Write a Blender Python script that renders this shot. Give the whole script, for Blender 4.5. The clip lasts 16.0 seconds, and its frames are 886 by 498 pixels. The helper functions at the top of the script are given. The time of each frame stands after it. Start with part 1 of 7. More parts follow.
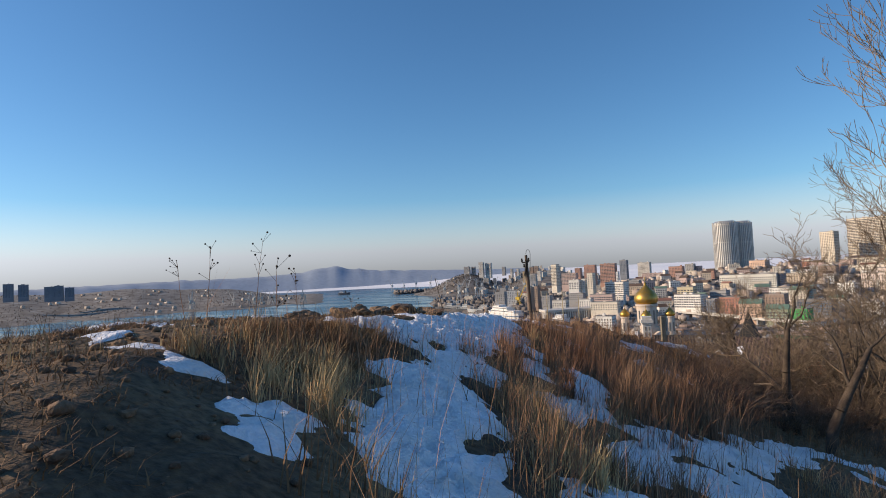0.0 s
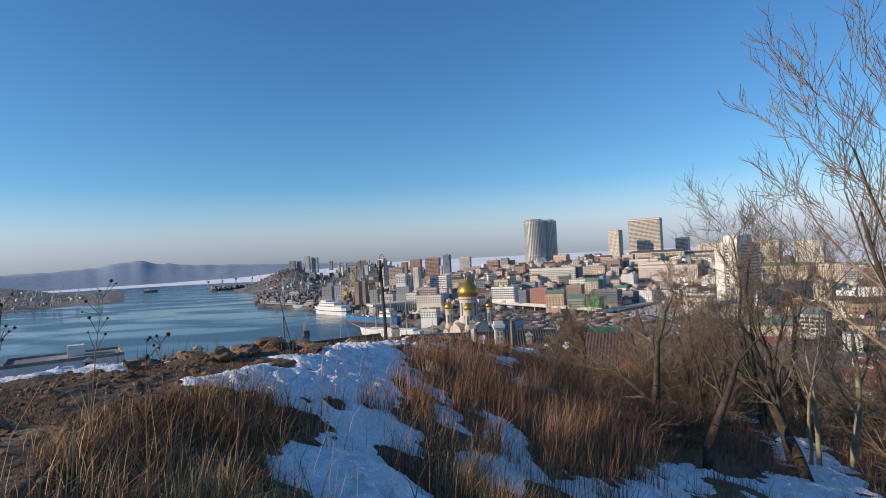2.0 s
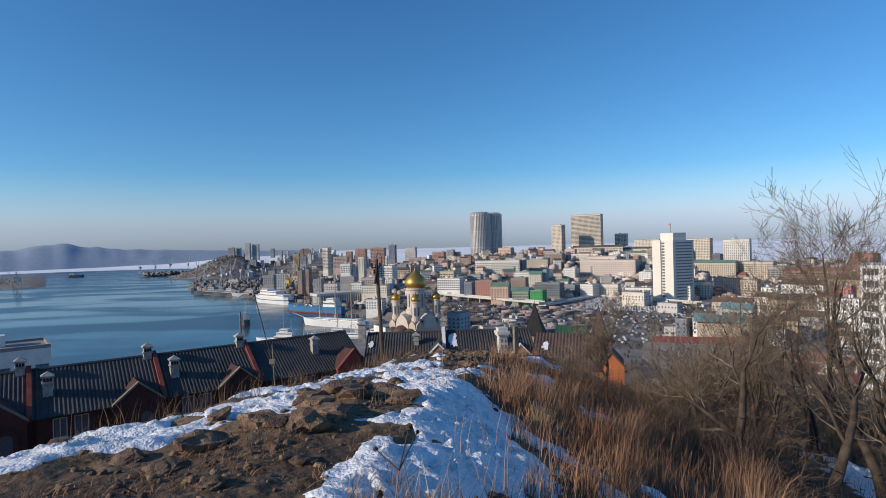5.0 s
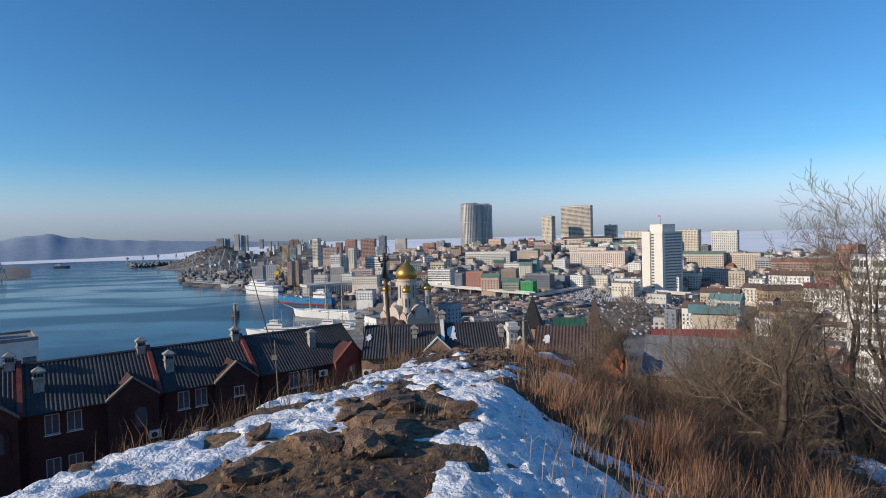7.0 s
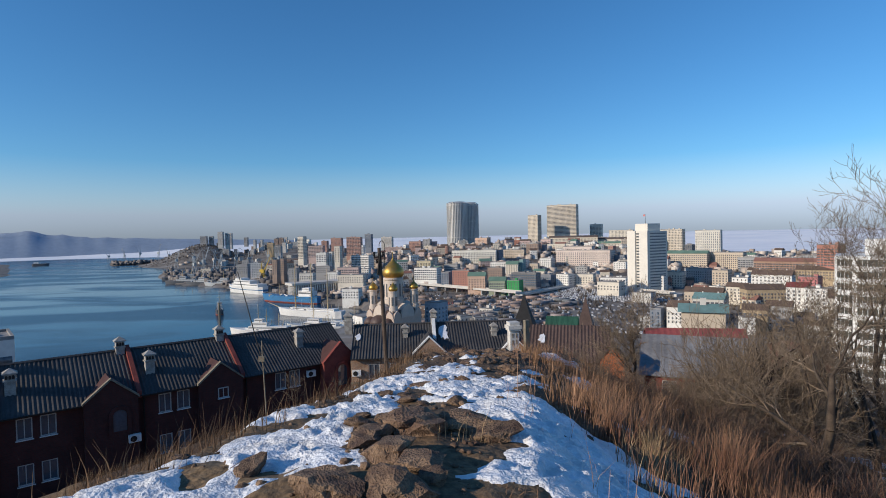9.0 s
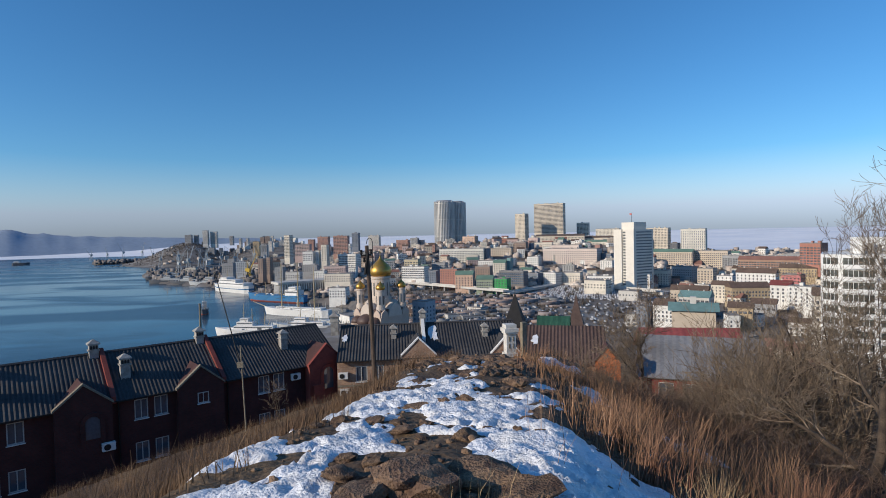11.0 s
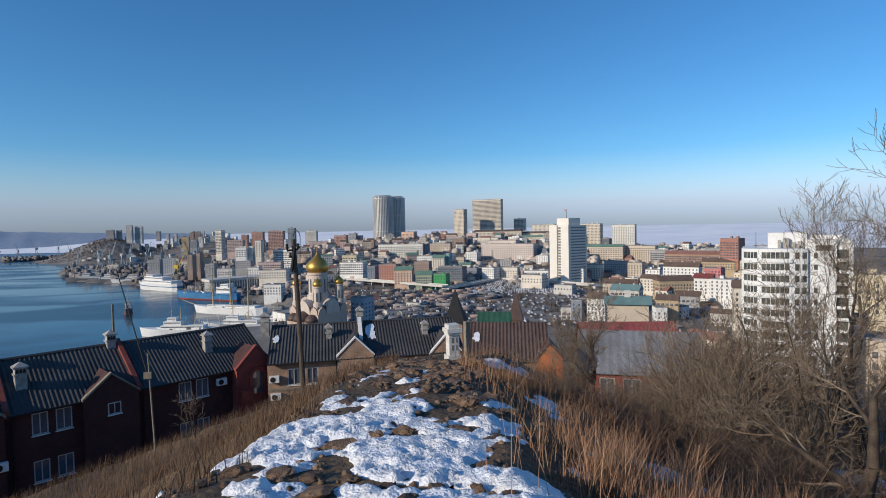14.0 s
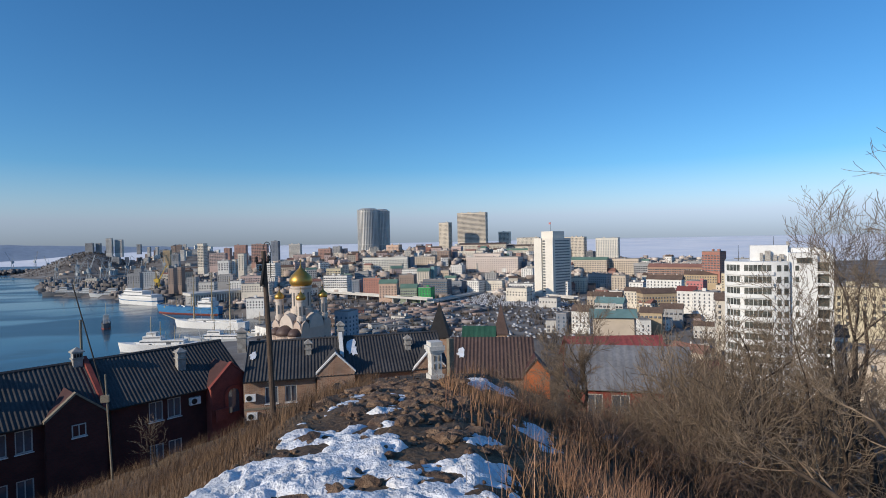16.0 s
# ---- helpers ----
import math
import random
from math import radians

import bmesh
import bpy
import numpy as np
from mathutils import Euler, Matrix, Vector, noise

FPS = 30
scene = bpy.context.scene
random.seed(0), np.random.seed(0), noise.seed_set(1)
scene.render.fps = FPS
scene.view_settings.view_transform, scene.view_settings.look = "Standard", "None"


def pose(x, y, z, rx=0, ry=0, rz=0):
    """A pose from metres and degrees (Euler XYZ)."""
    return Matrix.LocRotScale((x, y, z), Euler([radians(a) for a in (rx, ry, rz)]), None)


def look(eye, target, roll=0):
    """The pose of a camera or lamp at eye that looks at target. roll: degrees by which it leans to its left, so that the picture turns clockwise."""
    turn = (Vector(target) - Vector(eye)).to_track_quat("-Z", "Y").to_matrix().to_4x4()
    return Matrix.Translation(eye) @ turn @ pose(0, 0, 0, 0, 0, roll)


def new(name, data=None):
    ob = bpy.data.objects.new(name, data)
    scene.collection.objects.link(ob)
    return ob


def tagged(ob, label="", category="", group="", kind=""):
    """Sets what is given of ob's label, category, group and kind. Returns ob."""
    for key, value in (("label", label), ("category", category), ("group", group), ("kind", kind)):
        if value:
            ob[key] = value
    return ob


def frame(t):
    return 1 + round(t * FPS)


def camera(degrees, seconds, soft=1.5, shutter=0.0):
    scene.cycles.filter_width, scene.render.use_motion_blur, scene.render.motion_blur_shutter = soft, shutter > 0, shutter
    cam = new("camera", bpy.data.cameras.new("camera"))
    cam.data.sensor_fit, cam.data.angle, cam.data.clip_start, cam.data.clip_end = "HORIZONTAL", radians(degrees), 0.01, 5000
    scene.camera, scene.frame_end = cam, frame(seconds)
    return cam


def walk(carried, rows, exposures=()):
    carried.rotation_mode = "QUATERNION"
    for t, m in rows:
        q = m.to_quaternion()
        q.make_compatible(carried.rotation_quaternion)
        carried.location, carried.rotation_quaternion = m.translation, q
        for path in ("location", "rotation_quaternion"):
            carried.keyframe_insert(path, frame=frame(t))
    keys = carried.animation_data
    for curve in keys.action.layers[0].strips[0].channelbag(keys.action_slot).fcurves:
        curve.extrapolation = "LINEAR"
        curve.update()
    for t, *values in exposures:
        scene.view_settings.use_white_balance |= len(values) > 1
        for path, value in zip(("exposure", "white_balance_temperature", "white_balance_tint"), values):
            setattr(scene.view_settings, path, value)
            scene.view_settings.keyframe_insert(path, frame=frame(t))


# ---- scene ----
cam = camera(77.1, 16.0, 0.95)

EXPOSURE = ((0, 0.26, 7900, 16), (1.5, 0.17, 7300, 14), (2.5, 0.13, 6900, 13), (5, 0.04, 6650, 11), (16, -0.02, 6500, 10))
PATH = [
    (0, (7.012, -29.957, 86.806), (6.265, -28.104, 86.888), -2.8),
    (0.5, (6.64, -29.492, 87.017), (6.012, -27.595, 87.079), -2.8),
    (1, (6.194, -29.075, 87.246), (5.72, -27.132, 87.298), -2.9),
    (1.5, (5.792, -28.717, 87.348), (5.505, -26.738, 87.389), -2.9),
    (2, (5.261, -28.435, 87.484), (5.11, -26.441, 87.514), -2.9),
    (2.5, (4.718, -28.067, 87.596), (4.643, -26.068, 87.624), -2.7),
    (3, (4.109, -27.498, 87.734), (4.084, -25.499, 87.754), -2.7),
    (3.5, (3.549, -27.014, 87.837), (3.538, -25.014, 87.855), -2.5),
    (4, (3.044, -26.534, 87.909), (3.053, -24.534, 87.917), -2.2),
    (6.5, (1.632, -25.591, 88.173), (1.708, -23.593, 88.136), -1.3),
    (7, (1.428, -25.246, 88.168), (1.509, -23.249, 88.123), -1.5),
    (7.5, (1.202, -24.89, 88.115), (1.296, -22.893, 88.069), -1.4),
    (8, (1.086, -24.549, 88.075), (1.195, -22.553, 88.027), -1.4),
    (10.5, (0.822, -22.609, 87.919), (0.982, -20.616, 87.865), -1.2),
    (11, (0.837, -22.196, 87.926), (1.013, -20.204, 87.869), -1.3),
    (11.5, (0.83, -21.8, 87.928), (1.032, -19.811, 87.864), -1.2),
    (12, (0.841, -21.522, 87.904), (1.065, -19.536, 87.836), -1.2),
    (12.5, (0.897, -21.239, 87.903), (1.139, -19.255, 87.835), -1.3),
    (13, (0.93, -20.925, 87.879), (1.209, -18.945, 87.809), -1.2),
    (13.5, (1.041, -20.608, 87.826), (1.373, -18.637, 87.752), -1.3),
    (14, (1.092, -20.246, 87.81), (1.484, -18.286, 87.732), -1.2),
    (14.5, (1.124, -19.886, 87.802), (1.554, -17.934, 87.727), -1.1),
    (15, (1.328, -19.554, 87.727), (1.782, -17.608, 87.656), -1.2),
    (15.5, (1.423, -19.27, 87.736), (1.875, -17.322, 87.692), -1.2),
    (16, (1.449, -19.074, 87.739), (1.895, -17.125, 87.707), -1.2),
]
walk(cam, [(t, look(eye, target, roll)) for t, eye, target, roll in PATH], EXPOSURE)

# ---- world, sun, exposure ----
SUN = Vector((-0.89, -0.34, 0.36)).normalized()
world = bpy.data.worlds.new("sky")
scene.world = world
world.use_nodes = True
wn = world.node_tree.nodes
sky = wn.new("ShaderNodeTexSky")
sky.sky_type = "NISHITA"
sky.sun_disc = False
sky.sun_elevation = math.asin(SUN.z)
sky.sun_rotation = math.atan2(SUN.x, SUN.y)
sky.altitude = 100
sky.air_density, sky.dust_density, sky.ozone_density = 1.0, 0.3, 6.5
sat = wn.new("ShaderNodeHueSaturation")
sat.inputs["Saturation"].default_value = 1.08
tone = wn.new("ShaderNodeMix")
tone.data_type, tone.blend_type = "RGBA", "MULTIPLY"
tone.inputs[0].default_value = 1.0
tone.inputs[7].default_value = (0.90, 1.015, 1.02, 1)
world.node_tree.links.new(sky.outputs[0], tone.inputs[6])
world.node_tree.links.new(tone.outputs[2], sat.inputs["Color"])
# cold winter haze: the yellow of the low sky turns towards grey-blue
parts_ = wn.new("ShaderNodeSeparateColor")
ratio = wn.new("ShaderNodeMath")
ratio.operation = "DIVIDE"
amount = wn.new("ShaderNodeMapRange")
amount.inputs["From Min"].default_value, amount.inputs["From Max"].default_value = 0.58, 0.92
amount.inputs["To Max"].default_value = 0.92
haze = wn.new("ShaderNodeMix")
haze.data_type, haze.blend_type = "RGBA", "MULTIPLY"
haze.inputs[0].default_value = 1.0
haze.inputs[7].default_value = (0.62, 0.75, 0.945, 1)
grey = wn.new("ShaderNodeCombineColor")
blend = wn.new("ShaderNodeMix")
blend.data_type = "RGBA"
wl = world.node_tree.links
wl.new(sat.outputs[0], parts_.inputs[0])
wl.new(parts_.outputs[1], ratio.inputs[0])
wl.new(parts_.outputs[2], ratio.inputs[1])
wl.new(ratio.outputs[0], amount.inputs["Value"])
for k in range(3):
    wl.new(parts_.outputs[2], grey.inputs[k])
wl.new(grey.outputs[0], haze.inputs[6])
wl.new(amount.outputs[0], blend.inputs[0])
wl.new(sat.outputs[0], blend.inputs[6])
wl.new(haze.outputs[2], blend.inputs[7])
wl.new(blend.outputs[2], wn["Background"].inputs[0])
wn["Background"].inputs[1].default_value = 0.136
sun_data = bpy.data.lights.new("sun", "SUN")
sun_data.energy, sun_data.angle, sun_data.color = 3.8, radians(0.55), (1.0, 0.88, 0.72)
sun = new("sun", sun_data)
sun.matrix_world = look((0, 0, 300), Vector((0, 0, 300)) - SUN)


# ---- materials ----
def mat(name, color, rough=0.8, metal=0.0, vary=0.25, scale=3.0, bump=0.2, tint=None, rand=0.0, spec=0.4, bdist=0.02):
    """A surface with two scales of colour variation and fine relief. tint: second colour mixed in by large stains."""
    m = bpy.data.materials.new(name)
    m.use_nodes = True
    nt = m.node_tree
    b = nt.nodes["Principled BSDF"]
    tc = nt.nodes.new("ShaderNodeTexCoord")
    n1, n2 = nt.nodes.new("ShaderNodeTexNoise"), nt.nodes.new("ShaderNodeTexNoise")
    n1.inputs["Scale"].default_value, n1.inputs["Detail"].default_value = scale, 6
    n2.inputs["Scale"].default_value, n2.inputs["Detail"].default_value = scale * 9, 3
    for n in (n1, n2):
        nt.links.new(tc.outputs["Object"], n.inputs["Vector"])
    c = color
    second = tint or tuple(v * (1 - vary) for v in c)
    ramp = nt.nodes.new("ShaderNodeValToRGB")
    ramp.color_ramp.elements[0].position, ramp.color_ramp.elements[1].position = 0.36, 0.64
    ramp.color_ramp.elements[0].color = (*second, 1)
    ramp.color_ramp.elements[1].color = (*c, 1)
    nt.links.new(n1.outputs["Fac"], ramp.inputs["Fac"])
    hsv = nt.nodes.new("ShaderNodeHueSaturation")
    mr = nt.nodes.new("ShaderNodeMapRange")
    mr.inputs["From Min"].default_value, mr.inputs["From Max"].default_value = 0.25, 0.75
    mr.inputs["To Min"].default_value, mr.inputs["To Max"].default_value = 1 - vary, 1 + vary
    nt.links.new(n2.outputs["Fac"], mr.inputs["Value"])
    val = mr.outputs[0]
    if rand:
        info = nt.nodes.new("ShaderNodeObjectInfo")
        geo = nt.nodes.new("ShaderNodeNewGeometry")
        add = nt.nodes.new("ShaderNodeMath")
        add.operation = "ADD"
        nt.links.new(info.outputs["Random"], add.inputs[0])
        nt.links.new(geo.outputs["Random Per Island"], add.inputs[1])
        m2 = nt.nodes.new("ShaderNodeMapRange")
        m2.inputs["From Max"].default_value = 2
        m2.inputs["To Min"].default_value, m2.inputs["To Max"].default_value = 1 - rand, 1 + rand
        nt.links.new(add.outputs[0], m2.inputs["Value"])
        mul = nt.nodes.new("ShaderNodeMath")
        mul.operation = "MULTIPLY"
        nt.links.new(val, mul.inputs[0])
        nt.links.new(m2.outputs[0], mul.inputs[1])
        val = mul.outputs[0]
    nt.links.new(val, hsv.inputs["Value"])
    nt.links.new(ramp.outputs[0], hsv.inputs["Color"])
    nt.links.new(hsv.outputs[0], b.inputs["Base Color"])
    b.inputs["Roughness"].default_value, b.inputs["Metallic"].default_value = rough, metal
    b.inputs["Specular IOR Level"].default_value = spec
    if bump:
        bp = nt.nodes.new("ShaderNodeBump")
        bp.inputs["Strength"].default_value, bp.inputs["Distance"].default_value = bump, bdist
        nt.links.new(n2.outputs["Fac"], bp.inputs["Height"])
        nt.links.new(bp.outputs[0], b.inputs["Normal"])
    return m


def brick_mat(name, c1, c2, mortar, scale=1.0):
    m = bpy.data.materials.new(name)
    m.use_nodes = True
    nt = m.node_tree
    b = nt.nodes["Principled BSDF"]
    tc, mp = nt.nodes.new("ShaderNodeTexCoord"), nt.nodes.new("ShaderNodeMapping")
    sep, cmb, add = nt.nodes.new("ShaderNodeSeparateXYZ"), nt.nodes.new("ShaderNodeCombineXYZ"), nt.nodes.new("ShaderNodeMath")
    nt.links.new(tc.outputs["Object"], sep.inputs[0])
    nt.links.new(sep.outputs[0], add.inputs[0])
    nt.links.new(sep.outputs[1], add.inputs[1])
    nt.links.new(add.outputs[0], cmb.inputs[0])
    nt.links.new(sep.outputs[2], cmb.inputs[1])
    br = nt.nodes.new("ShaderNodeTexBrick")
    br.inputs["Scale"].default_value = scale
    br.inputs["Brick Width"].default_value, br.inputs["Row Height"].default_value = 0.26, 0.082
    br.inputs["Mortar Size"].default_value = 0.012
    br.inputs["Color1"].default_value, br.inputs["Color2"].default_value = (*c1, 1), (*c2, 1)
    br.inputs["Mortar"].default_value = (*mortar, 1)
    nt.links.new(cmb.outputs[0], br.inputs["Vector"])
    n = nt.nodes.new("ShaderNodeTexNoise")
    n.inputs["Scale"].default_value, n.inputs["Detail"].default_value = 0.9, 6
    nt.links.new(tc.outputs["Object"], n.inputs["Vector"])
    mr = nt.nodes.new("ShaderNodeMapRange")
    mr.inputs["From Min"].default_value, mr.inputs["From Max"].default_value = 0.3, 0.7
    mr.inputs["To Min"].default_value, mr.inputs["To Max"].default_value = 0.7, 1.15
    nt.links.new(n.outputs["Fac"], mr.inputs["Value"])
    hsv = nt.nodes.new("ShaderNodeHueSaturation")
    nt.links.new(br.outputs["Color"], hsv.inputs["Color"])
    nt.links.new(mr.outputs[0], hsv.inputs["Value"])
    nt.links.new(hsv.outputs[0], b.inputs["Base Color"])
    b.inputs["Roughness"].default_value = 0.88
    bp = nt.nodes.new("ShaderNodeBump")
    bp.inputs["Strength"].default_value, bp.inputs["Distance"].default_value = 0.5, 0.01
    bp.invert = True
    nt.links.new(br.outputs["Fac"], bp.inputs["Height"])
    nt.links.new(bp.outputs[0], b.inputs["Normal"])
    return m


def glass_mat(name, color, rough=0.12):
    m = mat(name, color, rough, 0.0, 0.15, 0.6, 0.0, spec=0.8)
    return m


M_rock = mat("rock", (0.28, 0.18, 0.11), 0.9, vary=0.4, scale=2.2, bump=0.9, tint=(0.105, 0.062, 0.043), rand=0.3, bdist=0.05)
M_snow = mat("snow", (0.84, 0.86, 0.9), 0.6, vary=0.09, scale=2.4, bump=0.8, tint=(0.74, 0.735, 0.73), bdist=0.05)
M_grass = mat("dry_grass", (0.35, 0.195, 0.098), 0.9, vary=0.35, scale=0.5, bump=0, tint=(0.14, 0.075, 0.04), rand=0.45)
M_straw = mat("straw", (0.62, 0.44, 0.23), 0.9, vary=0.3, scale=0.5, bump=0, tint=(0.27, 0.175, 0.095), rand=0.4)
M_reed = mat("reed", (0.45, 0.262, 0.15), 0.9, vary=0.35, scale=0.45, bump=0, tint=(0.27, 0.125, 0.075), rand=0.6)
M_bank = mat("bank_grass", (0.19, 0.115, 0.062), 0.9, vary=0.35, scale=0.5, bump=0, tint=(0.10, 0.06, 0.036), rand=0.5)
M_bark = mat("bark", (0.10, 0.073, 0.052), 0.95, vary=0.35, scale=6, bump=0.8, tint=(0.05, 0.036, 0.028))
M_twig = mat("twig", (0.265, 0.20, 0.14), 0.9, vary=0.3, scale=1.2, bump=0, tint=(0.15, 0.105, 0.07), rand=0.4)
M_sapling = mat("pale_bark", (0.36, 0.30, 0.19), 0.9, vary=0.3, scale=5, bump=0.4, tint=(0.22, 0.17, 0.11))
M_pole = mat("weathered_wood", (0.11, 0.078, 0.058), 0.9, vary=0.3, scale=5, bump=0.5)
M_post = mat("grey_wood", (0.27, 0.23, 0.17), 0.9, vary=0.3, scale=5, bump=0.5)
M_iron = mat("dark_iron", (0.045, 0.042, 0.04), 0.6, 0.6, vary=0.3, scale=8)
M_brick_red = brick_mat("dark_red_brick", (0.098, 0.022, 0.018), (0.07, 0.016, 0.014), (0.06, 0.032, 0.028))
M_red = mat("red_paint", (0.27, 0.062, 0.045), 0.8, vary=0.2, scale=1.2, bump=0.3, tint=(0.19, 0.042, 0.034))
M_brick_brown = brick_mat("brown_brick", (0.42, 0.225, 0.13), (0.29, 0.135, 0.08), (0.4, 0.33, 0.26))
M_slate = mat("corrugated_slate", (0.066, 0.063, 0.063), 0.75, vary=0.25, scale=0.5, bump=0.2, tint=(0.043, 0.041, 0.042))
M_slate_brown = mat("brown_corrugated_roof", (0.105, 0.066, 0.055), 0.75, vary=0.25, scale=0.5, bump=0.2)
M_roof_grey = mat("grey_sheet_roof", (0.25, 0.25, 0.255), 0.6, 0.15, vary=0.18, scale=0.5, bump=0.15, tint=(0.18, 0.175, 0.175))
M_white = mat("white_paint", (0.78, 0.77, 0.74), 0.6, vary=0.08, scale=1.2, bump=0.15)
M_plaster = mat("chimney_plaster", (0.42, 0.40, 0.36), 0.85, vary=0.2, scale=2.5, bump=0.4, tint=(0.26, 0.235, 0.21))
M_plaster_pale = mat("pale_plaster", (0.70, 0.68, 0.63), 0.85, vary=0.12, scale=3, bump=0.4, tint=(0.55, 0.52, 0.47))
# grey-blue base colour stands in for sky reflected in the panes
M_glass = glass_mat("window_glass", (0.085, 0.105, 0.135), 0.06)
M_frame = mat("weathered_white_frame", (0.52, 0.50, 0.47), 0.7, vary=0.15, scale=2, bump=0.1)
M_orange = mat("orange_cladding", (0.52, 0.16, 0.06), 0.7, vary=0.15, scale=1.5)
M_water = bpy.data.materials.new("bay_water")

# ---- shape of the land ----
CX, CY = 0.9, -21.0          # middle of the sheet, on the ridge


def ip(v, xs, ys):
    return float(np.interp(v, xs, ys))


def ss(v):
    v = min(1.0, max(0.0, v))
    return v * v * (3 - 2 * v)


def crest(y):
    return (ip(y, [-60, -34, -30, -26.5, -22, -18, -12, -5, 1, 6, 20], [9, 5.6, 4.4, 1.5, 0.3, 1.0, 2.2, 3.0, 4.4, 5.2, 7]),
            ip(y, [-60, -34, -30, -26.5, -22, -19, -16.5, -12, -8, -5, 0, 3.6, 6, 10, 16, 26, 70, 140],
               [84.6, 85.4, 85.9, 86.25, 86.1, 85.95, 85.65, 84.98, 84.55, 83.95, 82.75, 82.25, 81.0, 78.8, 76, 71, 40, 10]))


def ridge(x, y):
    xc, zc = crest(y)
    dx = x - xc
    if dx > 0:
        top = ip(y, [-10, -3, 2], [1.2, 1.8, 3.4])
        e = max(0.0, dx - top)
        return zc - 0.06 * min(dx, top) - 0.44 * min(e, 6.5) - 0.22 * max(0.0, e - 6.5)
    dl = -dx
    flat = ip(y, [-28, -22, -17, -12, -6, 2], [7.5, 3.6, 2.6, 2.0, 1.4, 1.2])
    steep = ip(y, [-24, -16, -10, -4, 4], [0.66, 0.86, 0.84, 0.46, 0.30])
    e = max(0.0, dl - flat)
    return zc - 0.05 * min(dl, flat) - steep * e


def near_shore(az):
    return ip(az, [-32, -16, -10, -4], [425, 445, 490, 520])


def far_shore(az):
    return ip(az, [-25, -23.5, -22, -17.9, -13, -3.8, 0], [3200, 1500, 1240, 1095, 860, 670, 560])


def broad(d, az):
    """Height of the wide land, by distance and bearing from the ridge."""
    if abs(az) > 75:
        back = ss((abs(az) - 75) / 45)
    else:
        back = 0.0
    slope = ip(d, [0, 35, 48, 58, 90, 200, 330, 480, 700], [74, 72, 69.6, 69, 58, 34, 14, 8, 9])
    if d > 700:
        rise = ip(az, [-14, -7, 0, 8, 22, 30, 45], [0.12, 0.35, 0.75, 1.0, 0.95, 0.45, 0.3])
        slope += 54 * rise * ss((d - 700) / 620)
        slope -= 95 * ss((d - 1500) / 480)
    # the bay
    if az < -1:
        fs = far_shore(az)
        edge = ss((-1 - az) / 3)
        water = ss((d - near_shore(az)) / 25) * ss((fs - d) / 25) * edge
        slope = slope * (1 - water) - 6 * water
        if az < -6 and d > fs:
            slope = min(slope, 4 + ip(az, [-20, -6], [4, 14]) * ss((d - fs) / 250))
        # headland with its hill, and the long mole before it
        hx, hy = (az + 19.6) / 3.6, (d - 2280) / 240
        slope = max(slope, 80 * math.exp(-hx * hx - hy * hy) - 8)
        hx, hy = (az + 11.5) / 5.5, (d - 2350) / 360
        slope = max(slope, 80 * math.exp(-hx * hx - hy * hy) - 8)
        if -27.2 < az < -20 and 2380 < d < 2800:
            slope = max(slope, 4.0)
        if az < -33:   # far side of the bay
            k = ss((-33 - az) / 3) * ss((d - ip(az, [-60, -52, -41, -36], [1750, 1770, 1810, 1850])) / 140)
            slope = slope * (1 - k) + k * (6 + 66 * ss((d - 1900) / 900) * ss((-35 - az) / 14) + 6 * math.sin(az * 0.7) * k)
    return slope * (1 - back) + back * ip(d, [0, 30, 120, 800, 2000], [84, 82, 70, 60, 40])


def land(x, y, rough=True):
    d, az = math.hypot(x - CX, y - CY), math.degrees(math.atan2(x - CX, y - CY))
    a = broad(d, az)
    if d < 160:
        b = ridge(x, y)
        k = 0.8
        top = max(a, b)
        a = top + k * math.log(math.exp((a - top) / k) + math.exp((b - top) / k))
        if rough:
            a += 0.10 * noise.noise(Vector((x * 0.5, y * 0.5, 0))) + 0.045 * noise.noise(Vector((x * 2.1, y * 2.1, 4)))
            if d < 45:
                lump = noise.noise(Vector((x * 0.9, y * 0.9, 9)))
                a += 0.16 * max(0.0, lump) ** 1.5 + 0.03 * noise.noise(Vector((x * 5.5, y * 5.5, 2)))
    elif rough:
        a += min(2.5, d * 0.002) * noise.noise(Vector((x * 0.012, y * 0.012, 3)))
    if d > 3000:
        a = min(a, -3.0)
    return a


def obj(name, verts, faces, material, smooth=False):
    me = bpy.data.meshes.new(name)
    me.from_pydata(verts, [], faces)
    me.materials.append(material)
    if smooth:
        me.polygons.foreach_set("use_smooth", [True] * len(me.polygons))
    me.update()
    return new(name, me)


def make_ground():
    radii = [0.0]
    r = 0.25
    while r < 4930:
        radii.append(r)
        r *= 1.0285 if r < 60 else 1.04
    radii.append(4940.0)
    n = 560
    verts, faces = [(CX, CY, land(CX, CY))], []
    for r in radii[1:]:
        for i in range(n):
            a = 2 * math.pi * i / n
            x, y = CX + r * math.sin(a), CY + r * math.cos(a)
            verts.append((x, y, land(x, y)))
    for i in range(n):
        faces.append((0, 1 + (i + 1) % n, 1 + i))
    for k in range(len(radii) - 2):
        o = 1 + k * n
        for i in range(n):
            j = (i + 1) % n
            faces.append((o + i, o + j, o + n + j, o + n + i))
    return tagged(obj("ground", verts, faces, M_ground, True), "brown earth hillside with withered grass above a harbour city", "ground", kind="structure")


